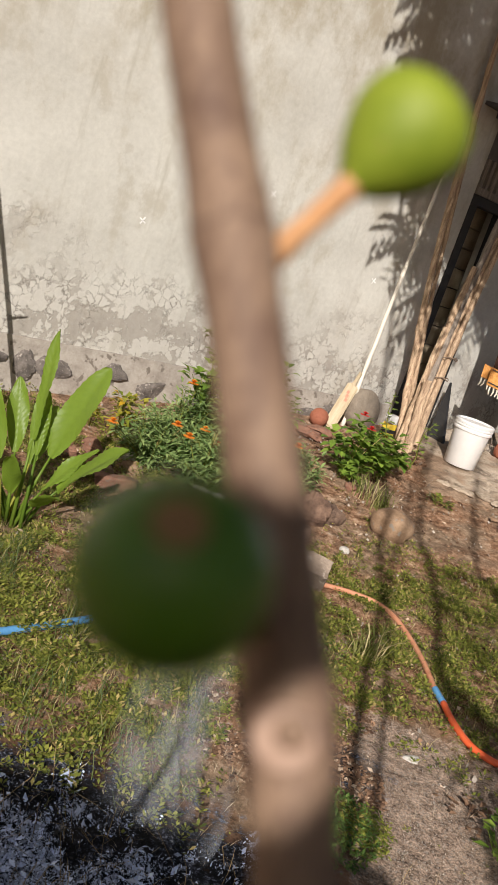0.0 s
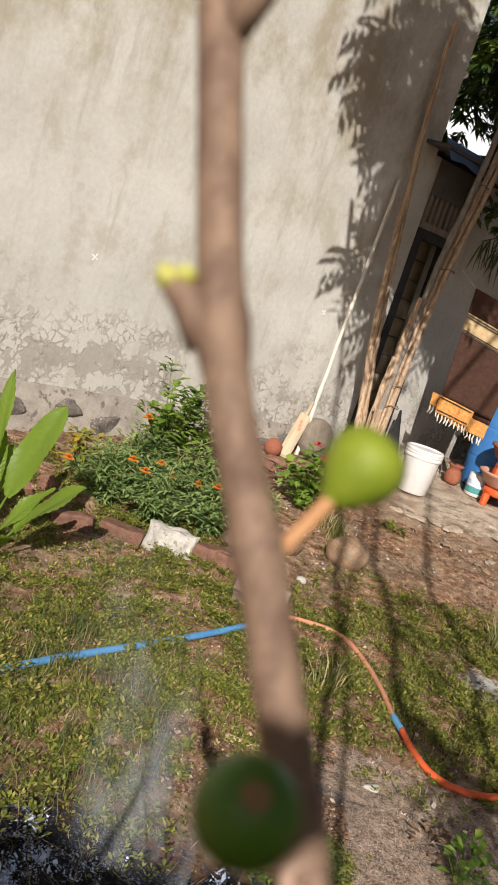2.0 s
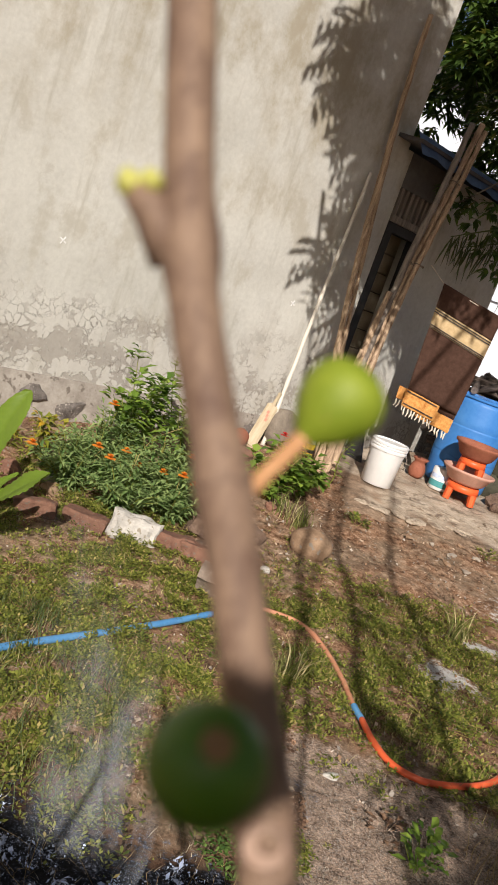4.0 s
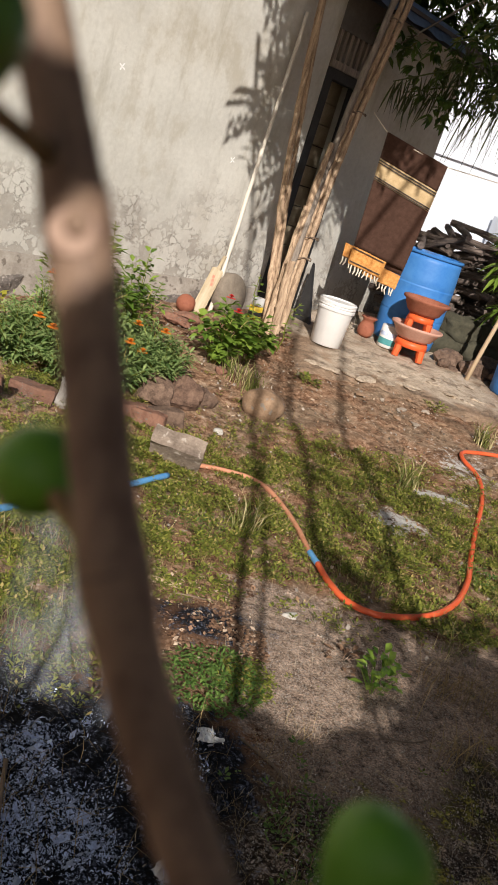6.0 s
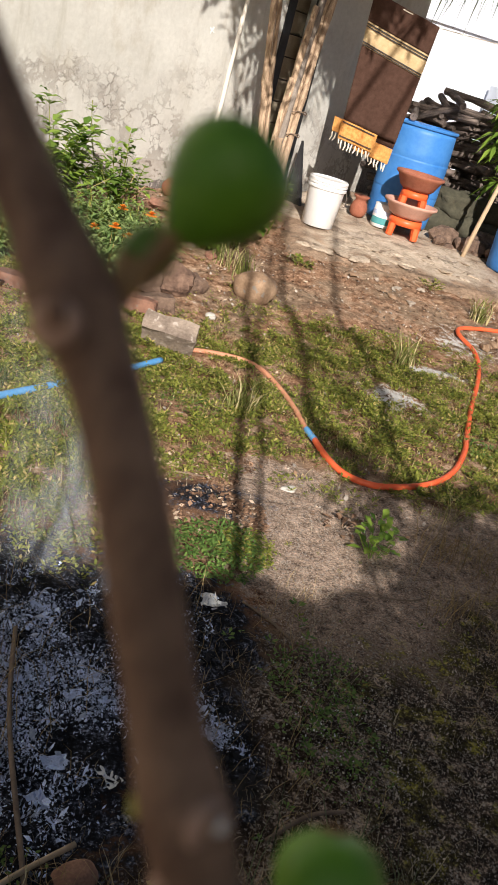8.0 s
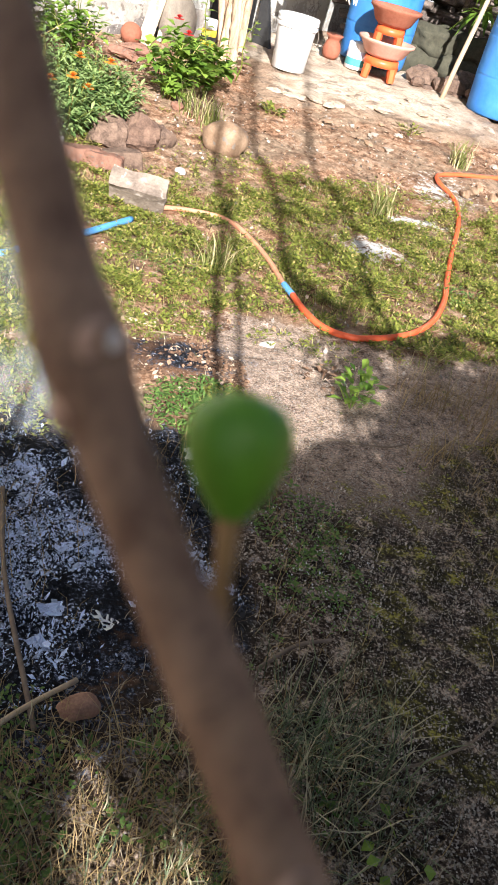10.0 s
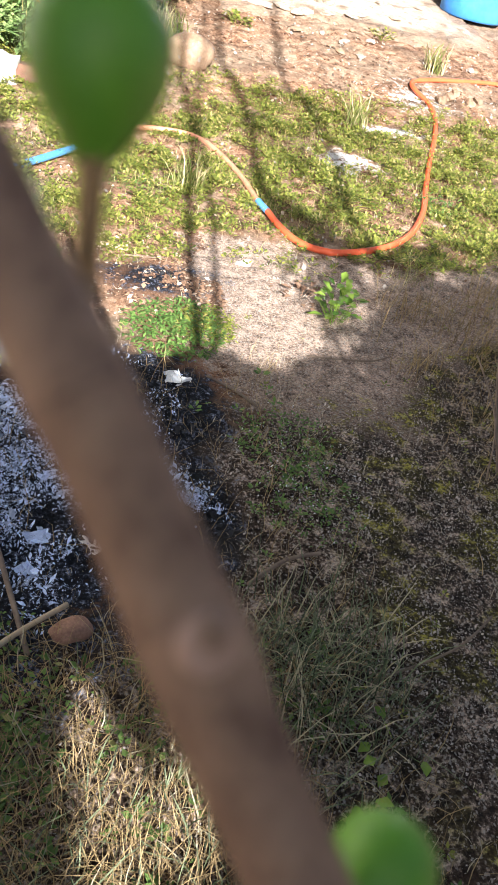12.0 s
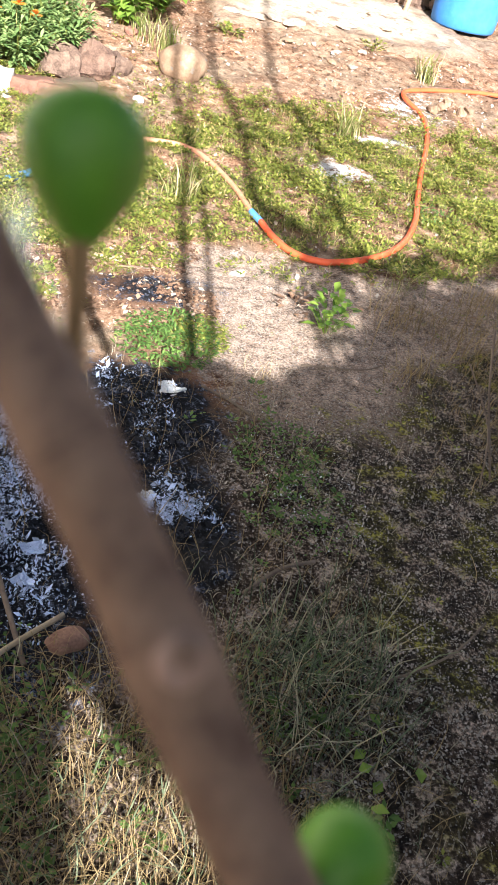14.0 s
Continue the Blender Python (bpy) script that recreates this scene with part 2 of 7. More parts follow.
def apron_material():
    """Worn cement: flaked patches, brown earth trodden in, hairline cracks."""
    m, t, b = graph("trodden_cement")
    co = obj_coords(t)
    broad = noise_node(t, co, 1.9, 5.0, 0.6)
    mid = noise_node(t, co, 8.0, 8.0, 0.72)
    fine = noise_node(t, co, 60.0, 6.0, 0.7)
    tone = calc(t, "ADD", calc(t, "MULTIPLY", mid, 0.6), calc(t, "MULTIPLY", fine, 0.4))
    col = ramp(t, tone, [(0.34, (0.20, 0.145, 0.098)), (0.48, (0.48, 0.385, 0.285)), (0.62, (0.68, 0.575, 0.45))])
    earth = ramp(t, tone, [(0.36, (0.085, 0.048, 0.028)), (0.64, (0.42, 0.285, 0.185))])
    col = mix(t, calc(t, "MULTIPLY", span(t, calc(t, "ADD", calc(t, "MULTIPLY", broad, 0.6), calc(t, "MULTIPLY", mid, 0.4)), 0.50, 0.60), 0.75), col, earth)
    zone = t.nodes.new("ShaderNodeVertexColor")
    zone.layer_name = "soiled"
    near = t.nodes.new("ShaderNodeSeparateColor")
    t.links.new(zone.outputs["Color"], near.inputs[0])
    col = mix(t, calc(t, "MULTIPLY", span(t, calc(t, "ADD", near.outputs[0], calc(t, "SUBTRACT", mid, 0.5)), 0.2, 0.7), 0.9), col, earth)
    flaked = noise_node(t, co, 4.0, 9.0, 0.75, (1.0, 1.5, 1.0))
    chip = span(t, flaked, 0.56, 0.59)
    col = mix(t, calc(t, "MULTIPLY", chip, 0.55), col, (0.20, 0.15, 0.11))
    t.links.new(col, b.inputs["Base Color"])
    b.inputs["Roughness"].default_value = 0.92
    b.inputs["Specular IOR Level"].default_value = 0.2
    bump(t, b, calc(t, "SUBTRACT", calc(t, "ADD", mid, calc(t, "MULTIPLY", fine, 0.3)), calc(t, "MULTIPLY", chip, 0.4)), 0.8, 0.02)
    return m


PLASTER = plaster_material()
GROUND = ground_material()
WALL_STONE = surface("grey_wall_stone", (0.060, 0.050, 0.044), (0.23, 0.20, 0.175), 16.0, 0.92, 0.8, 0.008, (0.34, 0.30, 0.26), per_object=0.3)
PLINTH = surface("plinth_render", (0.24, 0.205, 0.17), (0.50, 0.455, 0.395), 6.0, 0.95, 0.6, 0.012, (0.2, 0.17, 0.14))
STONE = surface("field_stone", (0.16, 0.092, 0.052), (0.37, 0.25, 0.155), 9.0, 0.85, 0.5, 0.006, (0.24, 0.20, 0.16), per_object=0.4)
DARK_STONE = surface("dark_stone", (0.045, 0.026, 0.018), (0.25, 0.165, 0.115), 18.0, 0.92, 0.9, 0.008, per_object=0.3)
PALE_STONE = surface("whitewashed_stone", (0.34, 0.315, 0.275), (0.60, 0.565, 0.51), 12.0, 0.9, 0.5, 0.006, (0.3, 0.26, 0.2))
BRICK = surface("old_brick", (0.12, 0.055, 0.036), (0.29, 0.150, 0.098), 20.0, 0.92, 0.6, 0.006, (0.17, 0.13, 0.1), per_object=0.4)
PAD = surface("worn_cement", (0.25, 0.20, 0.152), (0.52, 0.45, 0.365), 3.4, 0.9, 0.6, 0.012, (0.24, 0.19, 0.14))
APRON = apron_material()
BAMBOO = surface("weathered_bamboo", (0.13, 0.072, 0.040), (0.62, 0.455, 0.30), 9.0, 0.8, 0.8, 0.006, None, (5.0, 5.0, 0.28), per_object=0.3)
GREY_BAMBOO = surface("grey_bamboo", (0.11, 0.088, 0.070), (0.34, 0.285, 0.23), 9.0, 0.8, 0.8, 0.006, None, (5.0, 5.0, 0.28))
WHITE_POLE = surface("peeled_pole", (0.62, 0.56, 0.46), (0.80, 0.75, 0.65), 9.0, 0.55, 0.2, 0.002, None, (3.0, 3.0, 0.35))
WILLOW = surface("pale_willow", (0.40, 0.31, 0.19), (0.60, 0.50, 0.34), 8.0, 0.6, 0.2, 0.002, None, (4.0, 4.0, 0.5))
RED_PAINT = surface("faded_red_print", (0.45, 0.14, 0.09), (0.58, 0.30, 0.20), 12.0, 0.6)
WHITE_PLASTIC = surface("white_plastic", (0.74, 0.73, 0.70), (0.83, 0.82, 0.79), 5.0, 0.4, 0.05, 0.001)
BLUE_PLASTIC = surface("blue_plastic", (0.030, 0.17, 0.50), (0.075, 0.255, 0.58), 3.0, 0.5, 0.15, 0.003)
ORANGE_PLASTIC = surface("orange_plastic", (0.70, 0.10, 0.025), (0.80, 0.15, 0.04), 6.0, 0.4, 0.05, 0.001)
CLAY = surface("terracotta", (0.24, 0.075, 0.040), (0.38, 0.14, 0.08), 7.0, 0.8, 0.2, 0.002)
PINK_CLAY = surface("pale_terracotta", (0.50, 0.26, 0.19), (0.62, 0.37, 0.28), 7.0, 0.8, 0.2, 0.002)
HOSE_ORANGE = surface("orange_hose_rubber", (0.68, 0.095, 0.028), (0.78, 0.145, 0.05), 14.0, 0.45, 0.1, 0.001)
HOSE_FADED = surface("dusty_hose_rubber", (0.46, 0.19, 0.10), (0.62, 0.29, 0.17), 24.0, 0.7, 0.2, 0.001)
HOSE_BLUE = surface("blue_hose_rubber", (0.06, 0.22, 0.46), (0.13, 0.34, 0.60), 14.0, 0.5, 0.1, 0.001)
BROWN_CLOTH = surface("brown_towelling", (0.050, 0.026, 0.018), (0.085, 0.046, 0.033), 30.0, 0.95, 0.6, 0.003, spec=0.1)
GOLD_CLOTH = surface("golden_towel_band", (0.44, 0.31, 0.155), (0.60, 0.45, 0.26), 26.0, 0.95, 0.5, 0.003, spec=0.1)
ORANGE_CLOTH = surface("orange_towel_band", (0.42, 0.15, 0.035), (0.74, 0.40, 0.13), 34.0, 0.95, 0.5, 0.003, spec=0.1)
FRINGE = surface("cream_fringe", (0.62, 0.55, 0.44), (0.76, 0.70, 0.58), 30.0, 0.95, spec=0.1)
DARK_PAINT = surface("black_painted_wood", (0.018, 0.017, 0.017), (0.04, 0.038, 0.036), 6.0, 0.6)
HUT_WALL = surface("dark_render", (0.085, 0.075, 0.065), (0.16, 0.145, 0.13), 3.0, 0.95, 0.4, 0.01)
BLOCK = surface("cement_block", (0.30, 0.25, 0.17), (0.46, 0.39, 0.28), 12.0, 0.92, 0.5, 0.005, per_object=0.25)
WHITE_HOUSE = surface("white_house_paint", (0.60, 0.64, 0.70), (0.68, 0.72, 0.78), 0.8, 0.85, 0.1, 0.004)
ROOF = surface("dark_roof_tiles", (0.05, 0.045, 0.045), (0.12, 0.10, 0.09), 4.0, 0.85, 0.5, 0.01)
TARP = surface("blue_tarpaulin", (0.06, 0.085, 0.14), (0.12, 0.17, 0.26), 5.0, 0.4, 0.5, 0.01)
LOG_BARK = surface("dark_firewood", (0.032, 0.025, 0.022), (0.24, 0.185, 0.150), 12.0, 0.9, 0.7, 0.006, None, (3.0, 3.0, 0.5), per_object=0.5)
WOOD = surface("pale_wood_stick", (0.38, 0.27, 0.16), (0.56, 0.43, 0.28), 10.0, 0.7, 0.3, 0.002, None, (3.0, 3.0, 0.4))
TWIG = surface("dry_twig", (0.10, 0.07, 0.05), (0.25, 0.185, 0.13), 14.0, 0.9, 0.4, 0.002, island=0.6)
BARK = surface("fig_bark", (0.092, 0.048, 0.033), (0.345, 0.230, 0.150), 130.0, 0.7, 0.35, 0.0006, None, (1.0, 1.0, 0.45))
RING = surface("ring_scar_bark", (0.09, 0.050, 0.036), (0.24, 0.16, 0.11), 200.0, 0.8)
SCAR = surface("leaf_scar", (0.36, 0.225, 0.155), (0.53, 0.37, 0.28), 240.0, 0.75)
# one fig green in part-lit, shaded and sunlit copies; the light is in the colour
FIG_MID = surface("part_lit_fig_skin", (0.085, 0.235, 0.016), (0.15, 0.34, 0.028), 90.0, 0.45, 0.15, 0.0003)
FIG_DARK = surface("shaded_fig_skin", (0.065, 0.145, 0.010), (0.105, 0.21, 0.018), 90.0, 0.45, 0.15, 0.0003)
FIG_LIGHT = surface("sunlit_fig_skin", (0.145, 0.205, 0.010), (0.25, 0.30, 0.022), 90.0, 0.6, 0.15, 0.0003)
FIG_EYE = surface("fig_eye", (0.22, 0.12, 0.05), (0.34, 0.2, 0.08), 200.0, 0.8)
STALK = surface("orange_fig_stalk", (0.46, 0.215, 0.085), (0.62, 0.33, 0.15), 200.0, 0.55)
STALK_BROWN = surface("brown_fig_stalk", (0.20, 0.12, 0.045), (0.33, 0.21, 0.085), 200.0, 0.6)
BUD = surface("fig_bud", (0.42, 0.40, 0.07), (0.58, 0.56, 0.16), 200.0, 0.5)
TREE_BARK = surface("grey_tree_bark", (0.10, 0.08, 0.06), (0.24, 0.20, 0.16), 9.0, 0.9, 0.6, 0.008)
PAPER = surface("burnt_white_paper", (0.62, 0.62, 0.60), (0.80, 0.80, 0.78), 40.0, 0.9)
GREY_PAPER = surface("grey_ash_flake", (0.30, 0.355, 0.50), (0.68, 0.77, 0.95), 40.0, 0.9, island=1.0)
TEAL = surface("teal_label", (0.05, 0.25, 0.26), (0.10, 0.34, 0.34), 12.0, 0.5)
YELLOW = surface("yellow_label", (0.70, 0.48, 0.03), (0.82, 0.60, 0.06), 12.0, 0.5)
GREEN = leafy("weed_leaves", (0.060, 0.090, 0.014), (0.36, 0.37, 0.070), (0.50, 0.40, 0.15), 0.3, 0.55, 0.10)
GRASS = leafy("grass_blades", (0.11, 0.14, 0.03), (0.36, 0.36, 0.11), (0.52, 0.44, 0.23), 0.25, 0.6, 0.38)
LONG_GRASS = leafy("long_grass_blades", (0.04, 0.07, 0.02), (0.16, 0.20, 0.065), (0.30, 0.27, 0.13), 0.2, 0.6, 0.2)
DEBRIS = leafy("plant_debris", (0.03, 0.022, 0.015), (0.58, 0.49, 0.35), None, 0.1, 0.8)
TUFT = leafy("grey_green_grass", (0.030, 0.045, 0.020), (0.27, 0.31, 0.17), (0.42, 0.37, 0.24), 0.2, 0.6, 0.25)
FRESH = leafy("fresh_weed_leaves", (0.045, 0.10, 0.02), (0.20, 0.32, 0.075), (0.34, 0.34, 0.12), 0.3, 0.55, 0.08)
STRAW = leafy("dry_grass", (0.15, 0.10, 0.045), (0.48, 0.345, 0.165), None, 0.15, 0.7)
BUSH = leafy("bush_leaves", (0.070, 0.150, 0.020), (0.31, 0.43, 0.07), None, 0.3, 0.4)
MARIGOLD = leafy("marigold_leaves", (0.085, 0.165, 0.045), (0.36, 0.46, 0.17), None, 0.25, 0.5)
CROTON = leafy("croton_leaves", (0.12, 0.17, 0.02), (0.48, 0.42, 0.05), (0.62, 0.38, 0.03), 0.25, 0.4, 0.2)
BROAD = leafy("turmeric_leaves", (0.105, 0.19, 0.022), (0.24, 0.34, 0.045), (0.42, 0.42, 0.08), 0.4, 0.4, 0.2)
TREE_LEAF = leafy("tree_leaves", (0.045, 0.090, 0.018), (0.13, 0.20, 0.04), (0.22, 0.22, 0.05), 0.3, 0.5, 0.08)
PALM = leafy("palm_leaflets", (0.045, 0.070, 0.025), (0.15, 0.18, 0.065), (0.28, 0.24, 0.12), 0.2, 0.5, 0.2)
PETAL = leafy("orange_petals", (0.72, 0.20, 0.02), (0.85, 0.34, 0.03), None, 0.2, 0.6)
RED_PETAL = leafy("red_petals", (0.60, 0.03, 0.03), (0.75, 0.08, 0.07), None, 0.2, 0.6)
LITTER = leafy("dead_leaves", (0.075, 0.038, 0.022), (0.42, 0.255, 0.155), (0.62, 0.48, 0.35), 0.1, 0.8, 0.12)
GRAVEL = surface("small_gravel", (0.13, 0.108, 0.088), (0.54, 0.47, 0.39), 30.0, 0.9, island=0.9)

# ---- building blocks ----


class Shape:
    """Gathers vertices and faces of one mesh."""

    def __init__(self):
        self.v, self.f = [], []

    def add(self, verts, faces):
        k = len(self.v)
        self.v.extend(verts)
        self.f.extend([tuple(i + k for i in face) for face in faces])
        return self

    def box(self, x0, x1, y0, y1, z0, z1, m=None):
        vs = [Vector((x, y, z)) for z in (z0, z1) for x, y in ((x0, y0), (x1, y0), (x1, y1), (x0, y1))]
        if m:
            vs = [m @ p for p in vs]
        return self.add(vs, [(3, 2, 1, 0), (4, 5, 6, 7), (0, 1, 5, 4), (1, 2, 6, 5), (2, 3, 7, 6), (3, 0, 4, 7)])

    def tube(self, points, radii, sides=10, cap=True, wobble=0.0, flute=None):
        points = [Vector(p) for p in points]
        if isinstance(radii, (int, float)):
            radii = [radii] * len(points)
        k, n = len(self.v), len(points)
        side = None
        for i, p in enumerate(points):
            along = (points[min(i + 1, n - 1)] - points[max(i - 1, 0)]).normalized()
            if side is None:
                side = along.orthogonal().normalized()
            side = (side - along * side.dot(along)).normalized()
            other = along.cross(side)
            for j in range(sides):
                a = math.tau * j / sides
                r = radii[i] * (1 + wobble * (random.random() - 0.5)) * (flute[j] if flute else 1.0)
                self.v.append(p + (side * math.cos(a) + other * math.sin(a)) * r)
        for i in range(n - 1):
            for j in range(sides):
                a, b = k + i * sides + j, k + i * sides + (j + 1) % sides
                self.f.append((a, b, b + sides, a + sides))
        if cap:
            self.f.append(tuple(k + j for j in reversed(range(sides))))
            self.f.append(tuple(k + (n - 1) * sides + j for j in range(sides)))
        return self

    def lathe(self, profile, sides=32, m=None):
        """Rings of (radius, height) turned about z; the ends are closed."""
        k = len(self.v)
        for r, z in profile:
            for j in range(sides):
                p = Vector((r * math.cos(math.tau * j / sides), r * math.sin(math.tau * j / sides), z))
                self.v.append(m @ p if m else p)
        for i in range(len(profile) - 1):
            for j in range(sides):
                a, b = k + i * sides + j, k + i * sides + (j + 1) % sides
                self.f.append((a, b, b + sides, a + sides))
        self.f.append(tuple(k + j for j in reversed(range(sides))))
        self.f.append(tuple(k + (len(profile) - 1) * sides + j for j in range(sides)))
        return self

    def leaf(self, base, along, up, length, width, droop=0.3, fold=0.15, steps=3):
        """A pointed blade in two halves, folded along its rib and drooping towards its tip."""
        along = Vector(along).normalized()
        side = along.cross(Vector(up))
        side = side.normalized() if side.length > 1e-4 else along.orthogonal().normalized()
        top = side.cross(along).normalized()
        k, p = len(self.v), Vector(base)
        for i in range(steps + 1):
            s = i / steps
            w = width * (math.sin(math.pi * min(s * 0.92 + 0.06, 1.0)) ** 0.8) * 0.5
            if i == steps:
                w = width * 0.02
            c = p + along * (length * s) - Vector((0, 0, 1)) * (droop * length * s * s)
            self.v.extend([c - side * w + top * (fold * w), c, c + side * w + top * (fold * w)])
        for i in range(steps):
            a = k + 3 * i
            self.f.extend([(a, a + 1, a + 4, a + 3), (a + 1, a + 2, a + 5, a + 4)])
        return self

    def stone(self, centre, size, seed=0, rough=0.28, rows=7, cols=10, power=1.0):
        k, c = len(self.v), Vector(centre)
        off = Vector((seed * 7.3, seed * 3.1, seed * 1.7))
        for i in range(rows + 1):
            th = math.pi * i / rows
            for j in range(cols):
                ph = math.tau * j / cols
                d = Vector((math.sin(th) * math.cos(ph), math.sin(th) * math.sin(ph), math.cos(th)))
                if power != 1.0:
                    d = Vector([math.copysign(abs(c) ** power, c) for c in d])
                r = 1 + rough * noise.noise(d * 1.6 + off) + 0.4 * rough * noise.noise(d * 4.0 + off)
                self.v.append(c + Vector((d.x * size[0] * r, d.y * size[1] * r, d.z * size[2] * r)))
        for i in range(rows):
            for j in range(cols):
                a, b = k + i * cols + j, k + i * cols + (j + 1) % cols
                self.f.append((a, a + cols, b + cols, b))
        return self

    def rock(self, centre, size, seed=0, rows=16, cols=24, planes=11):
        """An angular stone: a ball cut by random planes, slightly uneven."""
        r_ = random.Random(seed)
        cuts = []
        for _ in range(planes):
            n = Vector((r_.gauss(0, 1), r_.gauss(0, 1), r_.gauss(0, 1))).normalized()
            cuts.append((n, r_.uniform(0.52, 0.82)))
        k, c = len(self.v), Vector(centre)
        for i in range(rows + 1):
            th = math.pi * i / rows
            for j in range(cols):
                ph = math.tau * j / cols
                d = Vector((math.sin(th) * math.cos(ph), math.sin(th) * math.sin(ph), math.cos(th)))
                r = min([1.0] + [q / n.dot(d) for n, q in cuts if n.dot(d) > 0.05])
                q_ = Vector((seed * 1.7, seed * 0.3, 0))
                r *= 1 + 0.16 * noise.noise(d * 2.2 + q_) + 0.10 * noise.noise(d * 5.0 + q_) + 0.05 * noise.noise(d * 11.0 + q_)
                self.v.append(c + Vector((d.x * size[0] * r, d.y * size[1] * r, d.z * size[2] * r)) * 1.12)
        for i in range(rows):
            for j in range(cols):
                a, b = k + i * cols + j, k + i * cols + (j + 1) % cols
                self.f.append((a, a + cols, b + cols, b))
        return self

    def mesh(self, name, material, smooth=False):
        me = bpy.data.meshes.new(name)
        me.from_pydata([tuple(p) for p in self.v], [], self.f)
        me.materials.append(material)
        if smooth:
            me.shade_smooth()
        me.update()
        return me


def part(name, shape, material, parent, label="", smooth=False, kind=""):
    ob = new(name, shape.mesh(name, material, smooth) if isinstance(shape, Shape) else shape)
    ob.parent = parent
    return tagged(ob, label, kind=kind)


def thing(name, m, label, category, group="", kind=""):
    ob = new(name)
    ob.empty_display_size = 0.1
    ob.matrix_world = m if isinstance(m, Matrix) else Matrix.Translation(m)
    return tagged(ob, label, category, group, kind)


def single(name, shape, material, label, category, m=None, smooth=False, group="", kind=""):
    ob = new(name, shape.mesh(name, material, smooth))
    if m:
        ob.matrix_world = m if isinstance(m, Matrix) else Matrix.Translation(m)
    return tagged(ob, label, category, group, kind)


def step(a, b, v):
    v = min(max((v - a) / (b - a), 0.0), 1.0)
    return v * v * (3 - 2 * v)


def terrain(x, y):
    """Height of the yard: level near the camera, rising towards the wall and the hut."""
    return 0.32 * step(3.2, 7.2, y) + 0.10 * step(7.0, 8.6, y)


def on_ground(x, y, lift=0.0):
    return Vector((x, y, terrain(x, y) + lift))


def rnd(a, b):
    return random.uniform(a, b)


# the long wall: s runs along it, z up, and "out" is towards the yard
WALL = pose(-1.446, 5.168, 0, 0, 0, 39.64)


# ---- ground ----


def blob(x, y, cx, cy, rx, ry):
    return max(0.0, 1.15 - math.hypot((x - cx) / rx, (y - cy) / ry) * 0.62)


def zones(x, y):
    """Weights of ash, rough concrete, pale cement, and moss with dirt darkened for shade."""
    fade = step(4.3, 2.6, abs(x - 0.6) + 0.5 * noise.noise((x * 0.9, y * 0.9, 17)))
    wob = 0.10 * noise.noise((x * 2.1, y * 2.1, 3.0)) + 0.05 * noise.noise((x * 6, y * 6, 8.0))
    ash = max(blob(x, y, -0.12, 1.45, 0.56, 0.58), blob(x, y, 0.44, 1.74, 0.22, 0.24), blob(x, y, 0.50, 1.30, 0.13, 0.22), 0.60 * blob(x, y, 0.57, 2.47, 0.28, 0.15), blob(x, y, -0.62, 1.95, 0.22, 0.20))
    edge = 0.68 + 0.20 * step(2.0, 1.4, y) + 0.12 * step(1.2, 0.5, y)
    conc = step(-0.22, 0.18, x - edge + wob) * step(0.22, -0.18, y - (2.80 + 0.10 * math.sin(x * 3.0)) + wob)
    cement = max(0.68 * blob(x, y, 1.70, 3.80, 0.20, 0.14), 0.66 * blob(x, y, 2.10, 4.27, 0.30, 0.07), 0.55 * blob(x, y, 2.45, 4.80, 0.25, 0.25))
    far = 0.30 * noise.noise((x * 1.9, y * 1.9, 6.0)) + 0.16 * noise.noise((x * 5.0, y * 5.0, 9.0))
    # moss and dirt, widened over the concrete to paint its shaded part darker
    moss_shade = max(step(2.06, 1.42, y + far - 0.30 * step(1.15, 1.5, x)) * step(0.28, 0.62, x + wob), step(1.15, 0.92, y + 0.5 * far) * step(-0.9, -0.4, x)) * 1.1
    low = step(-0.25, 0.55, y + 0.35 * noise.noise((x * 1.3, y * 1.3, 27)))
    return ash, conc * fade * low, cement, max(0.0, moss_shade) * fade * low


def build_ground():
    fine = 0.03
    xs = [-220, -90, -40, -18, -9, -5, -3.6] + [-2.8 + fine * i for i in range(int(7.2 / fine))] + [4.8, 6, 9, 18, 40, 90, 220]
    ys = [-220, -90, -40, -18, -9, -4, -2, -1.4, -1.1, -0.9, -0.7, -0.5, -0.4, -0.3, -0.2] + [-0.1 + fine * i for i in range(int(8.4 / fine))] + [8.8, 9.6, 12, 18, 40, 90, 220]
    shape, weights = Shape(), []
    for y in ys:
        for x in xs:
            w = zones(x, y) if -3 < x < 5 and -0.9 < y < 9 else (0, 0, 0, 0)
            z = terrain(x, y)
            if -3 < x < 5 and -0.2 < y < 9:
                soft = 1 - 0.8 * w[1]
                z += soft * (0.020 * noise.noise((x * 3, y * 3, 0)) + 0.014 * noise.noise((x * 9, y * 9, 2)) + 0.008 * noise.noise((x * 24, y * 24, 4)))
                z += min(w[0], 1.0) * (0.012 * noise.noise((x * 30, y * 30, 7)) + 0.01)
            shape.v.append((x, y, z))
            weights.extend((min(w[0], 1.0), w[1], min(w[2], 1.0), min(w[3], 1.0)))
    nx = len(xs)
    shape.f = [(j * nx + i, j * nx + i + 1, (j + 1) * nx + i + 1, (j + 1) * nx + i) for j in range(len(ys) - 1) for i in range(nx - 1)]
    me = shape.mesh("ground", GROUND, True)
    col = me.color_attributes.new("zones", "FLOAT_COLOR", "POINT")
    col.data.foreach_set("color", weights)
    return tagged(new("ground", me), "reddish yard soil with ash, worn concrete, moss and painted-in shade", "ground", kind="structure")


build_ground()

# ---- cement apron before the door ----


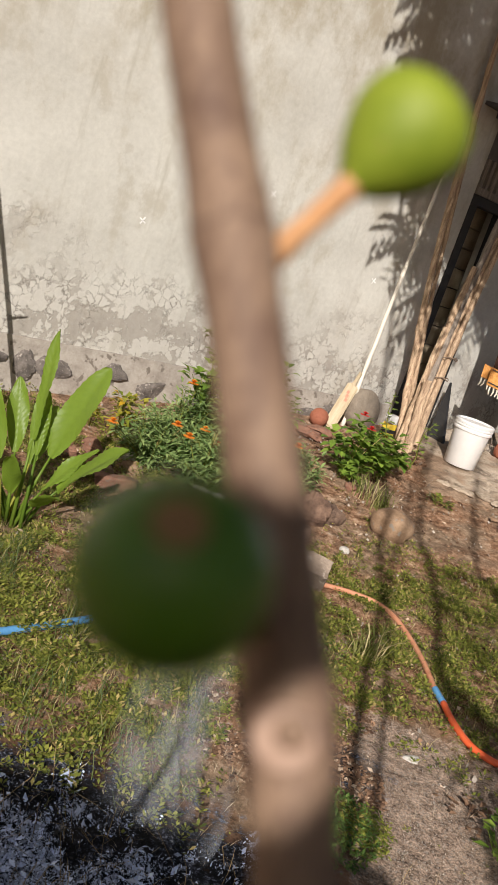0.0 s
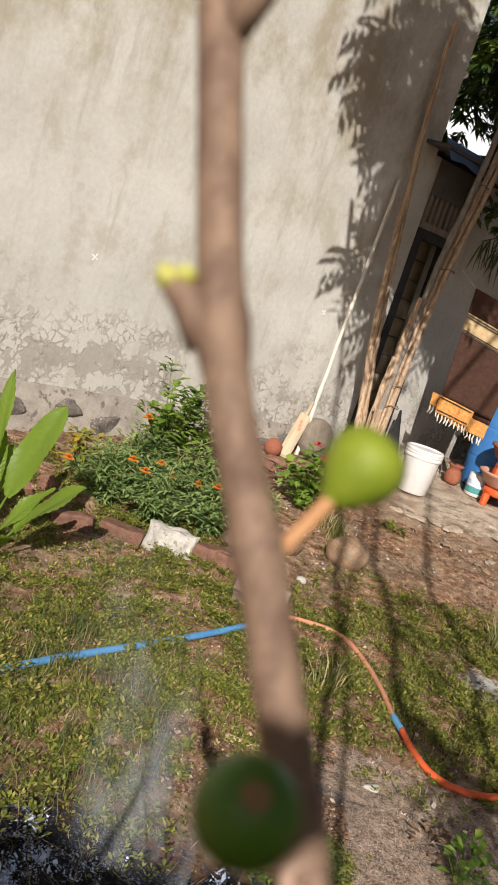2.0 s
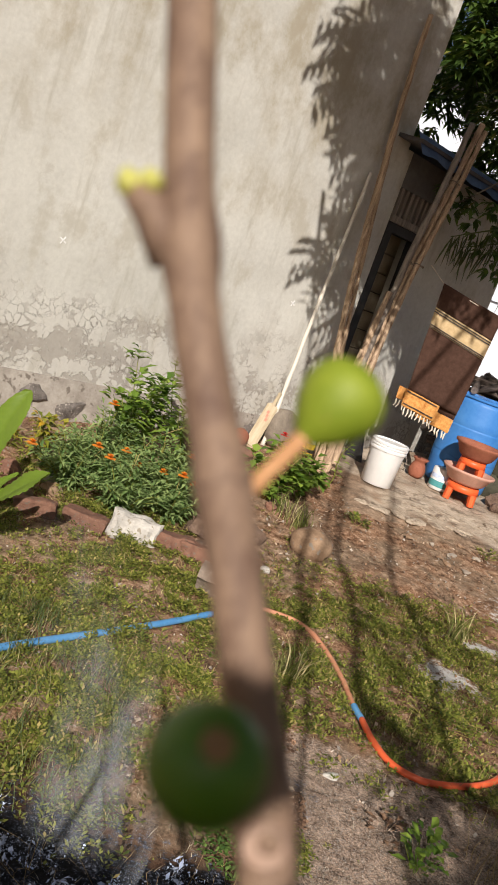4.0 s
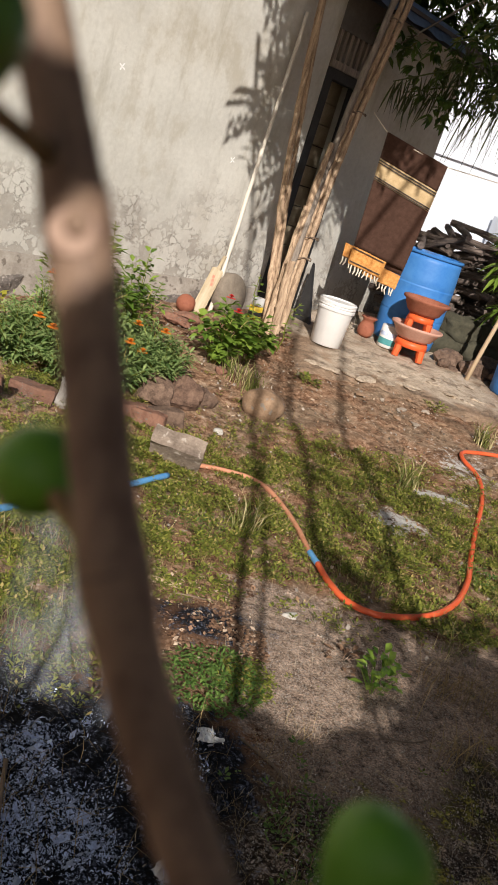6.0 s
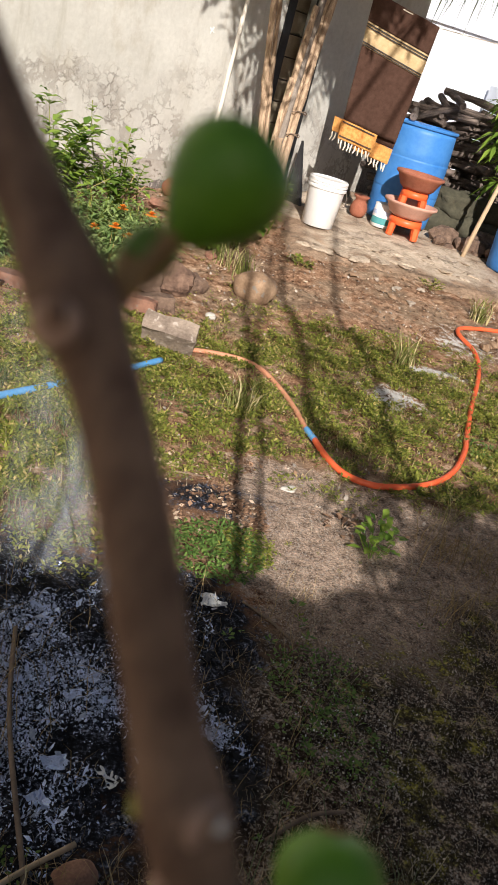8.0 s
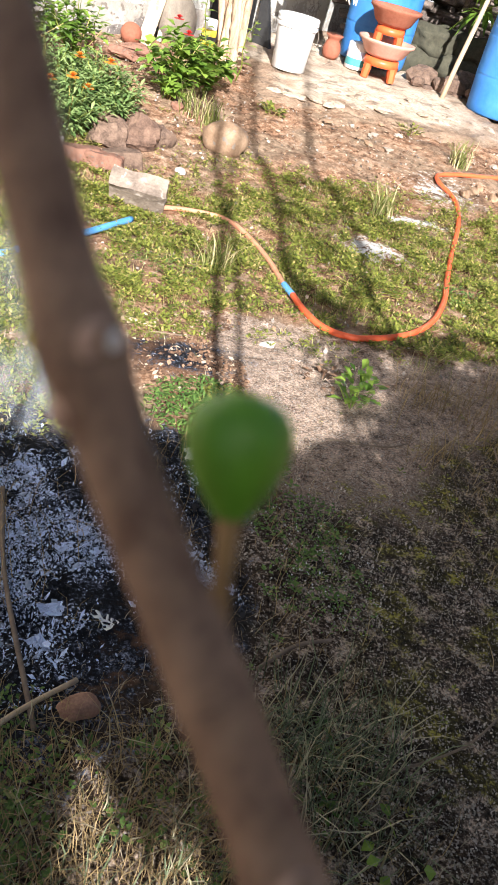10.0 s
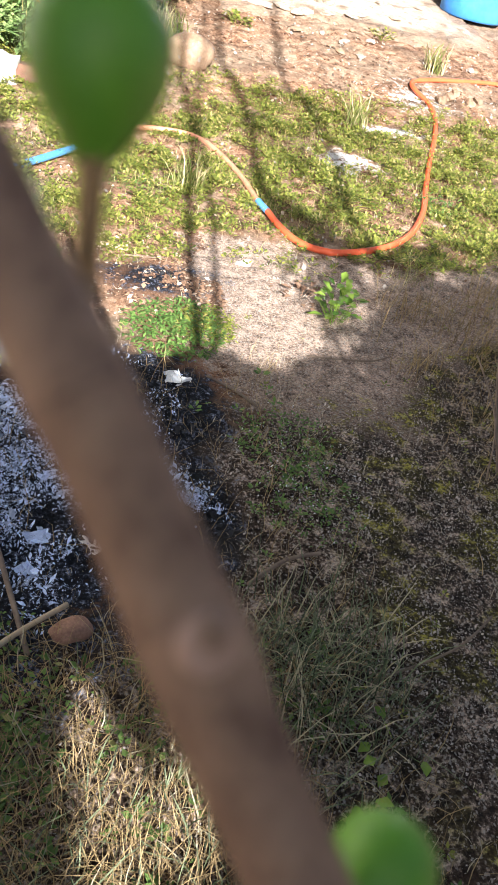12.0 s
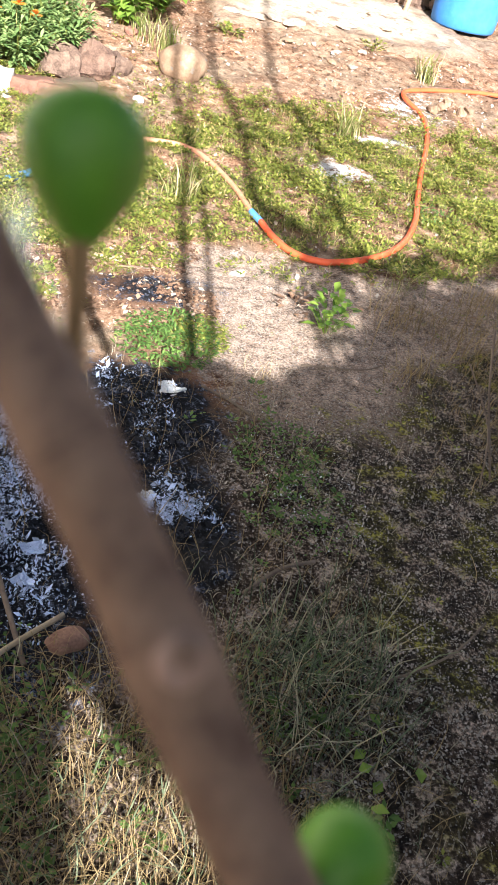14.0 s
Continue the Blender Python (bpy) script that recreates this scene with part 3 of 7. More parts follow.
def reach(x, y):
    """How far a point lies inside the ragged edge of the apron."""
    wob = 0.10 * noise.noise((x * 2.2, y * 2.2, 11)) + 0.07 * noise.noise((x * 6, y * 6, 12)) + 0.04 * noise.noise((x * 17, y * 17, 13))
    return min(y - 5.80 + 0.10 * step(2.3, 2.8, x), x - 1.34 + 0.15 * step(6.5, 7.0, y), 3.5 - x) + wob


def build_apron():
    top, k, index = Shape(), 0.028, {}
    inside = set()
    for i in range(0, 96):
        for j in range(0, 115):
            x, y = 1.0 + k * i, 5.4 + k * j
            s = (WALL.inverted() @ Vector((x, y, 0)))
            if s.y < -0.03 and reach(x, y) > -0.15 and x < 3.6:
                inside.add((i, j))
    def corner(i, j, low):
        key = (i, j, low)
        if key not in index:
            x, y = 1.0 + k * i, 5.4 + k * j
            lift = -0.045 + 0.072 * step(-0.12, 0.16, reach(x, y)) + 0.010 * noise.noise((x * 4, y * 4, 3)) + 0.007 * noise.noise((x * 13, y * 13, 3)) + 0.004 * noise.noise((x * 40, y * 40, 3))
            index[key] = len(top.v)
            top.v.append((x, y, terrain(x, y) + (-0.08 if low else lift)))
        return index[key]
    for i, j in sorted(inside):
        top.f.append((corner(i, j, 0), corner(i + 1, j, 0), corner(i + 1, j + 1, 0), corner(i, j + 1, 0)))
        for (di, dj), a, b in (((-1, 0), (0, 1), (0, 0)), ((1, 0), (1, 0), (1, 1)), ((0, -1), (0, 0), (1, 0)), ((0, 1), (1, 1), (0, 1))):
            if (i + di, j + dj) not in inside:
                top.f.append((corner(i + a[0], j + a[1], 0), corner(i + a[0], j + a[1], 1), corner(i + b[0], j + b[1], 1), corner(i + b[0], j + b[1], 0)))
    me = top.mesh("pavement", APRON, True)
    soiled = []
    for x, y, z in top.v:
        d = reach(x, y) + 0.25 * noise.noise((x * 3.1, y * 3.1, 21)) + 0.12 * noise.noise((x * 9, y * 9, 22))
        soiled.extend((step(0.52, -0.05, d), 0, 0, 1))
    me.color_attributes.new("soiled", "FLOAT_COLOR", "POINT").data.foreach_set("color", soiled)
    return tagged(new("pavement", me), "worn broken-edged cement apron before the hut door", "pavement", kind="structure")


build_apron()

# ---- the long wall and the hut ----
DOOR_L, DOOR_R, DOOR_TOP, EAVE = 3.38, 3.92, 2.45, 3.05
THICK = 0.24


def wall_box(name, s0, s1, z0, z1, material, label, thick=THICK, back=0.0):
    sh = Shape().box(s0, s1, back, back + thick, z0, z1)
    return single(name, sh, material, label, "wall", WALL, kind="structure")


wall_box("wall_north", -9.0, 3.30, -0.3, 5.4, PLASTER, "tall old plastered wall with cracks and damp stains")
wall_box("wall_door_side", 3.302, DOOR_L, -0.3, EAVE, PLASTER, "grey plaster pier beside the hut door")
wall_box("wall_east", DOOR_R, 5.35, -0.3, EAVE, PLASTER, "weathered plaster wall of the hut right of the door")
wall_box("wall_over_door", DOOR_L, DOOR_R, DOOR_TOP + 0.30, EAVE, HUT_WALL, "dark wall strip above the hut door")
# plinth below the plaster, with a ledge and stones showing through
plinth = Shape().box(-9.0, 3.30, -0.022, -0.002, -0.3, 0.515)
plinth_ob = single("plinth", plinth, PLINTH, "rough grey rendered plinth along the wall foot", "wall", WALL, kind="structure")
for s, z, w, h in ((-0.34, 0.36, 0.10, 0.09), (-0.10, 0.33, 0.09, 0.10), (0.12, 0.34, 0.13, 0.10), (0.52, 0.37, 0.13, 0.075), (0.86, 0.30, 0.10, 0.10), (1.30, 0.28, 0.10, 0.08), (1.72, 0.30, 0.10, 0.08), (2.02, 0.36, 0.09, 0.07), (2.35, 0.30, 0.13, 0.08), (2.62, 0.38, 0.10, 0.07)):
    part("stone", Shape().rock((s, -0.016, z), (w * 1.1, 0.03, h * 0.95), int(s * 30) + 50), WALL_STONE, plinth_ob, "dark stone bedded in the plinth")

# chalk crosses on the plaster
CHALK = surface("white_chalk", (0.78, 0.77, 0.74), (0.86, 0.85, 0.82), 30.0, 0.9)
for s, z in ((0.44, 1.42), (1.38, 1.867), (2.61, 1.506)):
    mark = Shape()
    for a in (28, 118):
        m = pose(s, -0.0015, z, 0, a, 0)
        mark.box(-0.028, 0.028, -0.0012, 0.0012, -0.0045, 0.0045, m)
    single("chalk_mark", mark, CHALK, "small white chalk cross on the plaster", "mark", WALL, False, "chalk crosses on the wall")

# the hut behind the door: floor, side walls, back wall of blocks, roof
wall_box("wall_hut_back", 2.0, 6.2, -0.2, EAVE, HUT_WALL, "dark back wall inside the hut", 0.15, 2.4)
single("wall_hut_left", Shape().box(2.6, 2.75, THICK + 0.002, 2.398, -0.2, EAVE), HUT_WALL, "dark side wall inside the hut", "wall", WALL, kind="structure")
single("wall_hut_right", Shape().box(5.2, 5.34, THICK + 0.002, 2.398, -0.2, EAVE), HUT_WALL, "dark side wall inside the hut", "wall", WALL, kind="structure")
inner = thing("block_wall", WALL @ pose(0, 0.36, 0), "low wall of pale cement blocks inside the doorway", "wall", kind="structure")
blk = Shape().box(-0.125, 0.125, -0.06, 0.06, -0.088, 0.088).mesh("block", BLOCK)
for row in range(12):
    for c in range(2):
        b = part("block", blk, BLOCK, inner)
        b.location = (3.88 + 0.26 * c + rnd(-0.005, 0.005), rnd(-0.006, 0.006), 0.44 + 0.187 * row)

door = thing("door_1", WALL, "black painted door frame with a barred transom, standing open", "door", kind="structure")
part("frame", Shape().box(DOOR_L + 0.002, DOOR_L + 0.09, -0.01, 0.10, 0.30, DOOR_TOP).box(DOOR_R - 0.09, DOOR_R - 0.002, -0.01, 0.10, 0.30, DOOR_TOP).box(DOOR_L + 0.09, DOOR_R - 0.09, -0.01, 0.10, DOOR_TOP - 0.08, DOOR_TOP), DARK_PAINT, door)
part("lintel", Shape().box(DOOR_L + 0.002, DOOR_R - 0.002, -0.03, 0.12, DOOR_TOP + 0.002, DOOR_TOP + 0.06), GREY_BAMBOO, door, "grey timber lintel")
part("door_leaf", Shape().box(DOOR_L + 0.09, DOOR_L + 0.13, 0.11, 0.80, 0.36, DOOR_TOP - 0.09), DARK_PAINT, door, "dark door leaf swung inwards")
for i in range(7):
    s = DOOR_L + 0.03 + 0.075 * i
    part("bar", Shape().box(s, s + 0.035, 0.0, 0.04, DOOR_TOP + 0.062, DOOR_TOP + 0.298), GREY_BAMBOO, door)
part("threshold", Shape().box(DOOR_L + 0.002, DOOR_R - 0.002, -0.10, 0.2, 0.2, 0.36), PAD, door, "worn cement threshold")

# roof with a low pitch, its eave along the wall
roof = thing("roof", WALL, "dark low-pitched roof with a blue tarpaulin along the eave", "roof", kind="structure")
sh = Shape()
for i in range(22):
    s0 = 3.12 + 0.16 * i
    for j in range(5):
        y0, y1 = -0.28 + 0.6 * j, -0.28 + 0.6 * (j + 1) + 0.05
        z0, z1 = EAVE + 0.02 + 0.10 * j, EAVE + 0.02 + 0.10 * (j + 1)
        sh.add([Vector((s0, y0, z0 + 0.03)), Vector((s0 + 0.155, y0, z0 + 0.03)), Vector((s0 + 0.155, y1, z1)), Vector((s0, y1, z1)), Vector((s0, y0, z0)), Vector((s0 + 0.155, y0, z0)), Vector((s0 + 0.155, y1, z1 - 0.03)), Vector((s0, y1, z1 - 0.03))], [(0, 1, 2, 3), (7, 6, 5, 4), (0, 4, 5, 1), (1, 5, 6, 2), (2, 6, 7, 3), (3, 7, 4, 0)])
part("tiles", sh, ROOF, roof)
sh = Shape()
for i in range(24):
    s0, s1 = 3.12 + 0.07 * i, 3.12 + 0.07 * (i + 1)
    sag = [0.03 * noise.noise((s * 5, 0, 3)) for s in (s0, s1)]
    sh.add([Vector((s0, -0.32, EAVE - 0.06 + sag[0])), Vector((s1, -0.32, EAVE - 0.06 + sag[1])), Vector((s1, -0.20, EAVE + 0.11)), Vector((s0, -0.20, EAVE + 0.11))], [(0, 1, 2, 3)])
tarp = part("tarpaulin", sh, TARP, roof, "faded blue tarpaulin strip")

# white house far behind
house = thing("white_house", pose(5.5, 14.2, 0, 0, 0, 8), "white painted house beyond the woodpile, in sun", "house")
part("wall", Shape().box(-5, 8, 0, 3.0, 0, 5.4), WHITE_HOUSE, house)
part("ledge", Shape().box(-5, 8, -0.06, -0.002, 2.55, 2.60), WHITE_HOUSE, house)
# boxes added so that their side faces give the house bluish shaded areas
for x, w, z in ((0.25, 0.55, 1.9), (1.7, 0.6, 1.5)):
    part("bay", Shape().box(x, x + w, -1.0, -0.122, 0, z), WHITE_HOUSE, house)
part("roof", Shape().box(-5.2, 8.2, -0.3, 3.4, 5.402, 5.55), ROOF, house)
def smooth_path(points, per=8):
    pts = [Vector(p) for p in points]
    out = []
    for i in range(len(pts) - 1):
        a, b, c, d = pts[max(i - 1, 0)], pts[i], pts[i + 1], pts[min(i + 2, len(pts) - 1)]
        for j in range(per):
            s = j / per
            out.append(0.5 * ((2 * b) + (c - a) * s + (2 * a - 5 * b + 4 * c - d) * s * s + (3 * b - a - 3 * c + d) * s ** 3))
    return out + [pts[-1]]




# ---- things by the hut ----


def flutes(sides, deep):
    """Long grooves of a split, dried-out cane."""
    f = [1.0] * sides
    for j in range(sides):
        f[j] = 1 + rnd(-0.35, 0.35) * deep
    for _ in range(2):
        f[random.randrange(sides)] *= 1 - 0.9 * deep
    return f


def cane(name, points, r0, r1, material, label, every=6, deep=0.35, splinters=3):
    """A crooked cane through several points: nodes, split grooves and lifted splinters."""
    base = Vector(points[0])
    pts = [p - base for p in smooth_path(points, 10)]
    n = len(pts) - 1
    pts = [p + Vector((0.006 * noise.noise((i * 0.31, r0 * 90, 1)), 0.006 * noise.noise((i * 0.31, r0 * 90, 5)), 0)) for i, p in enumerate(pts)]
    rad = [(r0 + (r1 - r0) * i / n) * (1.16 if i % every == 0 else 1.0) * rnd(0.92, 1.06) for i in range(n + 1)]
    ob = single(name, Shape().tube(pts, rad, 14, True, 0.06, flutes(14, deep)), material, label, "pole", base, True, "poles leaning at the hut")
    for _ in range(splinters):
        k = random.randrange(2, n - 8)
        d = Vector((rnd(-1, 1), -1, 0)).normalized()
        run = random.randrange(4, 8)
        strip = [pts[k + q] + d * (rad[k] * 0.96 + rnd(0.0, 0.012) * (q / run) ** 2) for q in range(run)]
        part("splinter", Shape().tube(strip, [rad[k] * 0.22 * (1 - 0.6 * q / run) for q in range(run)], 5), material, ob, "lifted splinter of the cane")
    return ob


cane("bamboo_pole", [on_ground(1.175, 6.48), (1.095, 6.765, 0.974), (0.993, 6.864, 1.713), (0.935, 6.984, 2.433), (0.90, 7.02, 2.95), (0.86, 7.0, 3.53), (0.85, 6.99, 4.0)], 0.026, 0.020, BAMBOO, "tall crooked peeling bamboo pole leaning on the wall", 7, 0.4, 6)
cane("bamboo_pole", [on_ground(1.215, 6.50), (1.135, 6.765, 0.98), (1.035, 6.864, 1.72), (0.965, 6.98, 2.44), (0.915, 7.02, 2.95), (0.885, 7.03, 3.3)], 0.021, 0.015, BAMBOO, "split bamboo cane tied along the tall pole", 8, 0.4, 4)
cane("bamboo_pole", [on_ground(1.262, 6.50), (1.30, 6.74, 1.05), (1.40, 7.0, 2.0), (1.52, 7.16, 2.75), (1.60, 7.27, 3.30), (1.62, 7.29, 3.45)], 0.033, 0.027, BAMBOO, "thick split bamboo pole leaning on the eave", 6, 0.4, 6)
cane("bamboo_pole", [on_ground(1.30, 6.46), (1.345, 6.70, 1.05), (1.45, 6.97, 2.0), (1.575, 7.14, 2.75), (1.655, 7.26, 3.30), (1.67, 7.28, 3.40)], 0.026, 0.022, BAMBOO, "brown bamboo pole lashed beside the thick one", 6, 0.4, 5)
cane("bamboo_pole", [on_ground(1.20, 6.44), (1.27, 6.70, 1.2), (1.37, 6.98, 2.1), (1.47, 7.12, 2.9), (1.52, 7.19, 3.40)], 0.033, 0.028, GREY_BAMBOO, "grey weathered bamboo pole leaning on the eave", 8, 0.25, 2)
cane("bamboo_pole", [on_ground(1.15, 6.42), (1.22, 6.65, 1.1), (1.30, 6.85, 1.86)], 0.027, 0.024, BAMBOO, "short pale bamboo stake leaning among the poles", 5, 0.3, 3)
cane("bamboo_pole", [on_ground(1.19, 6.40), (1.19, 6.56, 0.85), (1.23, 6.70, 1.34)], 0.026, 0.022, BAMBOO, "short split bamboo stake leaning among the poles", 5, 0.4, 3)
cane("bamboo_pole", [on_ground(1.235, 6.36), (1.215, 6.40, 0.55), (1.20, 6.46, 0.92)], 0.036, 0.030, BAMBOO, "stubby peeled bamboo post at the poles' foot", 5, 0.4, 3)
cane("white_pole", [on_ground(0.715, 6.70), (0.748, 6.80, 0.95), (0.785, 6.90, 1.80), (0.828, 7.01, 2.72)], 0.019, 0.014, WHITE_POLE, "thin pale peeled pole leaning on the wall", 9, 0.12, 0)
for z in (0.95, 1.12, 2.15, 2.9):
    u = (z - 0.3) / 3.0
    single("cord", Shape().tube([(1.27 + 0.30 * u + 0.062 * math.cos(a), 6.52 + 0.72 * u + 0.045 * math.sin(a), z + 0.01 * math.sin(3 * a)) for a in [math.tau * k / 14 for k in range(15)]], 0.005, 5), TWIG, "frayed cord tying the bamboo poles together", "cord", None, True, "cords round the poles")

# cricket bat standing at the wall
foot, tip = on_ground(0.58, 6.46, 0.0), Vector((0.715, 6.76, 0.76))
axis = (tip - foot).normalized()
turn = axis.to_track_quat("Z", "X").to_matrix().to_4x4()
face = Vector((-0.05, -1, 0))
xax = face.cross(axis).normalized()
yax = axis.cross(xax)
bat = thing("cricket_bat", Matrix.Translation(foot) @ Matrix((xax, yax, axis)).transposed().to_4x4(), "worn pale willow cricket bat leaning on the wall", "bat")
bm = bmesh.new()
bmesh.ops.create_cube(bm, size=1.0)
bmesh.ops.scale(bm, vec=(0.100, 0.038, 0.44), verts=bm.verts)
bmesh.ops.translate(bm, vec=(0, 0, 0.235), verts=bm.verts)
bmesh.ops.bevel(bm, geom=bm.edges[:], offset=0.012, segments=3, affect="EDGES")
me = bpy.data.meshes.new("blade")
bm.to_mesh(me)
bm.free()
me.materials.append(WILLOW)
part("blade", me, WILLOW, bat)
part("handle", Shape().tube([(0, 0, 0.44), (0, 0, 0.48), (0, 0, 0.58)], [0.026, 0.016, 0.016], 12), WILLOW, bat, "bare worn handle", True)
for z in (0.28, 0.315, 0.35):
    part("print", Shape().box(-0.011 + (z - 0.31) * 0.2, 0.011 + (z - 0.31) * 0.2, 0.0195, 0.0205, z, z + 0.03), RED_PAINT, bat, "faded red print")
    part("print", Shape().box(-0.011 + (z - 0.31) * 0.2, 0.011 + (z - 0.31) * 0.2, -0.0205, -0.0195, z, z + 0.03), RED_PAINT, bat, "faded red print")

# grindstone, ball-shaped pots and jar by the wall foot
stone_disc = Shape().lathe([(0.02, -0.06), (0.17, -0.06), (0.18, -0.04), (0.18, 0.04), (0.17, 0.06), (0.02, 0.06)], 28, WALL @ pose(2.80, -0.20, 0.47, 78, 0, 8))
single("grindstone", stone_disc, surface("grey_grindstone", (0.16, 0.13, 0.10), (0.30, 0.25, 0.19), 12.0, 0.9, 0.4, 0.004), "round grey grindstone propped against the wall", "grindstone", None, True)
single("clay_ball", Shape().stone((0, 0, 0.07), (0.078, 0.078, 0.075), 3, 0.05, 10, 14), CLAY, "rounded terracotta pot bottom resting by the bat", "pot", on_ground(0.485, 6.40, 0.015), True)
for k, (x, y, z) in enumerate(((0.44, 6.06, 0.0), (0.50, 6.20, 0.0))):
    single("brick", Shape().rock((0, 0, 0.04), (0.11, 0.065, 0.05), k + 20), BRICK, "broken red brick by the wall foot", "brick", on_ground(x, y, z), False, "bricks by the wall")

# yellow and white tin
tin = thing("tin", on_ground(1.03, 6.36, 0.13), "small dented tin with a yellow label on the poles' foot", "tin")
part("body", Shape().lathe([(0.05, 0), (0.055, 0.005), (0.055, 0.10), (0.05, 0.105)], 18), YELLOW, tin, "", True)
part("collar", Shape().lathe([(0.05, 0.106), (0.052, 0.11), (0.048, 0.17), (0.044, 0.172)], 18), WHITE_PLASTIC, tin, "white upper part", True)
part("print", Shape().lathe([(0.0556, 0.03), (0.0562, 0.031), (0.0562, 0.06), (0.0556, 0.061)], 18), DARK_PAINT, tin, "dark printed band")
single("shelf_stone", Shape().stone((0, 0, 0.12), (0.09, 0.08, 0.05), 9, 0.2), STONE, "low stone under the tin", "stone", on_ground(1.03, 6.36, -0.04))

# white bucket with a lid and a wire handle
bucket = thing("bucket", on_ground(1.715, 6.60, 0.03), "white plastic paint bucket with lid and wire handle", "bucket")
part("body", Shape().lathe([(0.124, 0.0), (0.130, 0.004), (0.150, 0.305), (0.152, 0.31)], 40), WHITE_PLASTIC, bucket, "", True)
part("rim", Shape().lathe([(0.150, 0.300), (0.160, 0.302), (0.162, 0.32), (0.154, 0.322), (0.154, 0.333), (0.162, 0.335), (0.162, 0.35), (0.152, 0.352)], 40), WHITE_PLASTIC, bucket)
part("lid", Shape().lathe([(0.152, 0.353), (0.160, 0.354), (0.163, 0.372), (0.155, 0.380), (0.142, 0.380), (0.138, 0.370), (0.02, 0.368)], 40), WHITE_PLASTIC, bucket, "ribbed white lid")
part("handle", Shape().tube([(0.163, 0.0, 0.315), (0.172, -0.04, 0.27), (0.170, -0.06, 0.22), (0.158, -0.10, 0.20), (0.13, -0.13, 0.21)], 0.003, 6), GREY_BAMBOO, bucket, "thin wire handle", True)


def barrel(x, y, r, h, lift, label):
    b = thing("barrel", on_ground(x, y, lift), label, "barrel", "blue barrels")
    prof = [(r * 0.93, 0), (r * 0.97, 0.015)]
    for i in range(1, 12):
        s = i / 12
        prof.append((r * (0.97 + 0.05 * math.sin(math.pi * s)), h * s))
    for z in (0.34, 0.66):
        prof += [(r * 1.022, h * z - 0.012), (r * 1.030, h * z), (r * 1.022, h * z + 0.012)]
    prof = sorted(prof, key=lambda p: p[1]) + [(r * 0.97, h * 0.97)]
    part("body", Shape().lathe(prof, 48), BLUE_PLASTIC, b, "", True)
    part("rim", Shape().lathe([(r * 0.97, h * 0.972), (r * 1.02, h * 0.974), (r * 1.03, h * 0.99), (r * 1.0, h), (r * 0.95, h), (r * 0.93, h * 0.975)], 48), BLUE_PLASTIC, b, "pale scuffed rim")
    part("lid", Shape().lathe([(r * 0.90, h * 0.955), (r * 0.90, h * 0.968), (r * 0.3, h * 0.972), (0.02, h * 0.972)], 48), BLUE_PLASTIC, b)
    return b


barrel(2.675, 7.55, 0.300, 0.88, 0.03, "large blue plastic barrel, dusty, standing before the woodpile")
barrel(3.56, 6.62, 0.27, 0.86, 0.02, "blue plastic barrel with a scuffed pale foot")

# stacked clay bowls on orange plastic stands
bowls = thing("bowl_stack", on_ground(2.575, 6.98, 0.030), "two terracotta bowls on orange plastic stands", "pots")


def stand(z, h, r):
    st = part("stand", Shape().lathe([(r * 0.92, z + h * 0.62), (r, z + h * 0.62), (r * 0.92, z + h), (r * 0.80, z + h), (r * 0.86, z + h * 0.64)], 28), ORANGE_PLASTIC, bowls, "bright orange plastic stand", True)
    for a in (0.5, 2.07, 3.64, 5.21):
        part("leg", Shape().tube([(r * 1.02 * math.cos(a), r * 1.02 * math.sin(a), z), (r * 0.94 * math.cos(a), r * 0.94 * math.sin(a), z + h * 0.66)], [0.030, 0.036], 6), ORANGE_PLASTIC, st)


def bowl(z, r, h, material, label):
    part("bowl", Shape().lathe([(r * 0.55, z), (r * 0.75, z + h * 0.2), (r * 0.95, z + h * 0.75), (r * 1.06, z + h * 0.86), (r * 1.07, z + h), (r * 0.97, z + h), (r * 0.88, z + h * 0.75), (r * 0.60, z + h * 0.25), (0.02, z + h * 0.2)], 36), material, bowls, label, True)


stand(0.0, 0.16, 0.155)
bowl(0.162, 0.222, 0.135, PINK_CLAY, "pale terracotta bowl")
stand(0.245, 0.15, 0.125)
bowl(0.397, 0.200, 0.145, CLAY, "dark red terracotta bowl")

single("clay_pot", Shape().lathe([(0.055, 0), (0.085, 0.03), (0.095, 0.09), (0.075, 0.15), (0.06, 0.17), (0.065, 0.19), (0.090, 0.215), (0.088, 0.225), (0.06, 0.20), (0.045, 0.17)], 26), CLAY, "small round terracotta water pot", "pot", Matrix.Translation(on_ground(2.235, 7.34, 0.03)) @ Matrix.Scale(0.85, 4), True)
can = thing("paint_can", on_ground(2.42, 7.16, 0.03), "small white paint can with a teal band", "can")
part("body", Shape().lathe([(0.086, 0), (0.094, 0.006), (0.094, 0.20), (0.086, 0.204)], 26), WHITE_PLASTIC, can, "", True)
part("band", Shape().lathe([(0.0942, 0.03), (0.0952, 0.032), (0.0952, 0.085), (0.0942, 0.087)], 26), TEAL, can, "teal label band")
part("print", Shape().lathe([(0.0942, 0.11), (0.0949, 0.111), (0.0949, 0.145), (0.0942, 0.146)], 26), GREY_PAPER, can, "grey printed bars")

# towel on a sagging line
TL, TR = Vector((1.725, 6.93, 2.08)), Vector((2.262, 6.79, 1.965))
line_a, line_b = Vector((1.60, 7.08, 2.20)), Vector((5.2, 6.0, 2.0))
towel = thing("towel", TL, "brown towel with golden bands and cream fringe on a line", "towel")


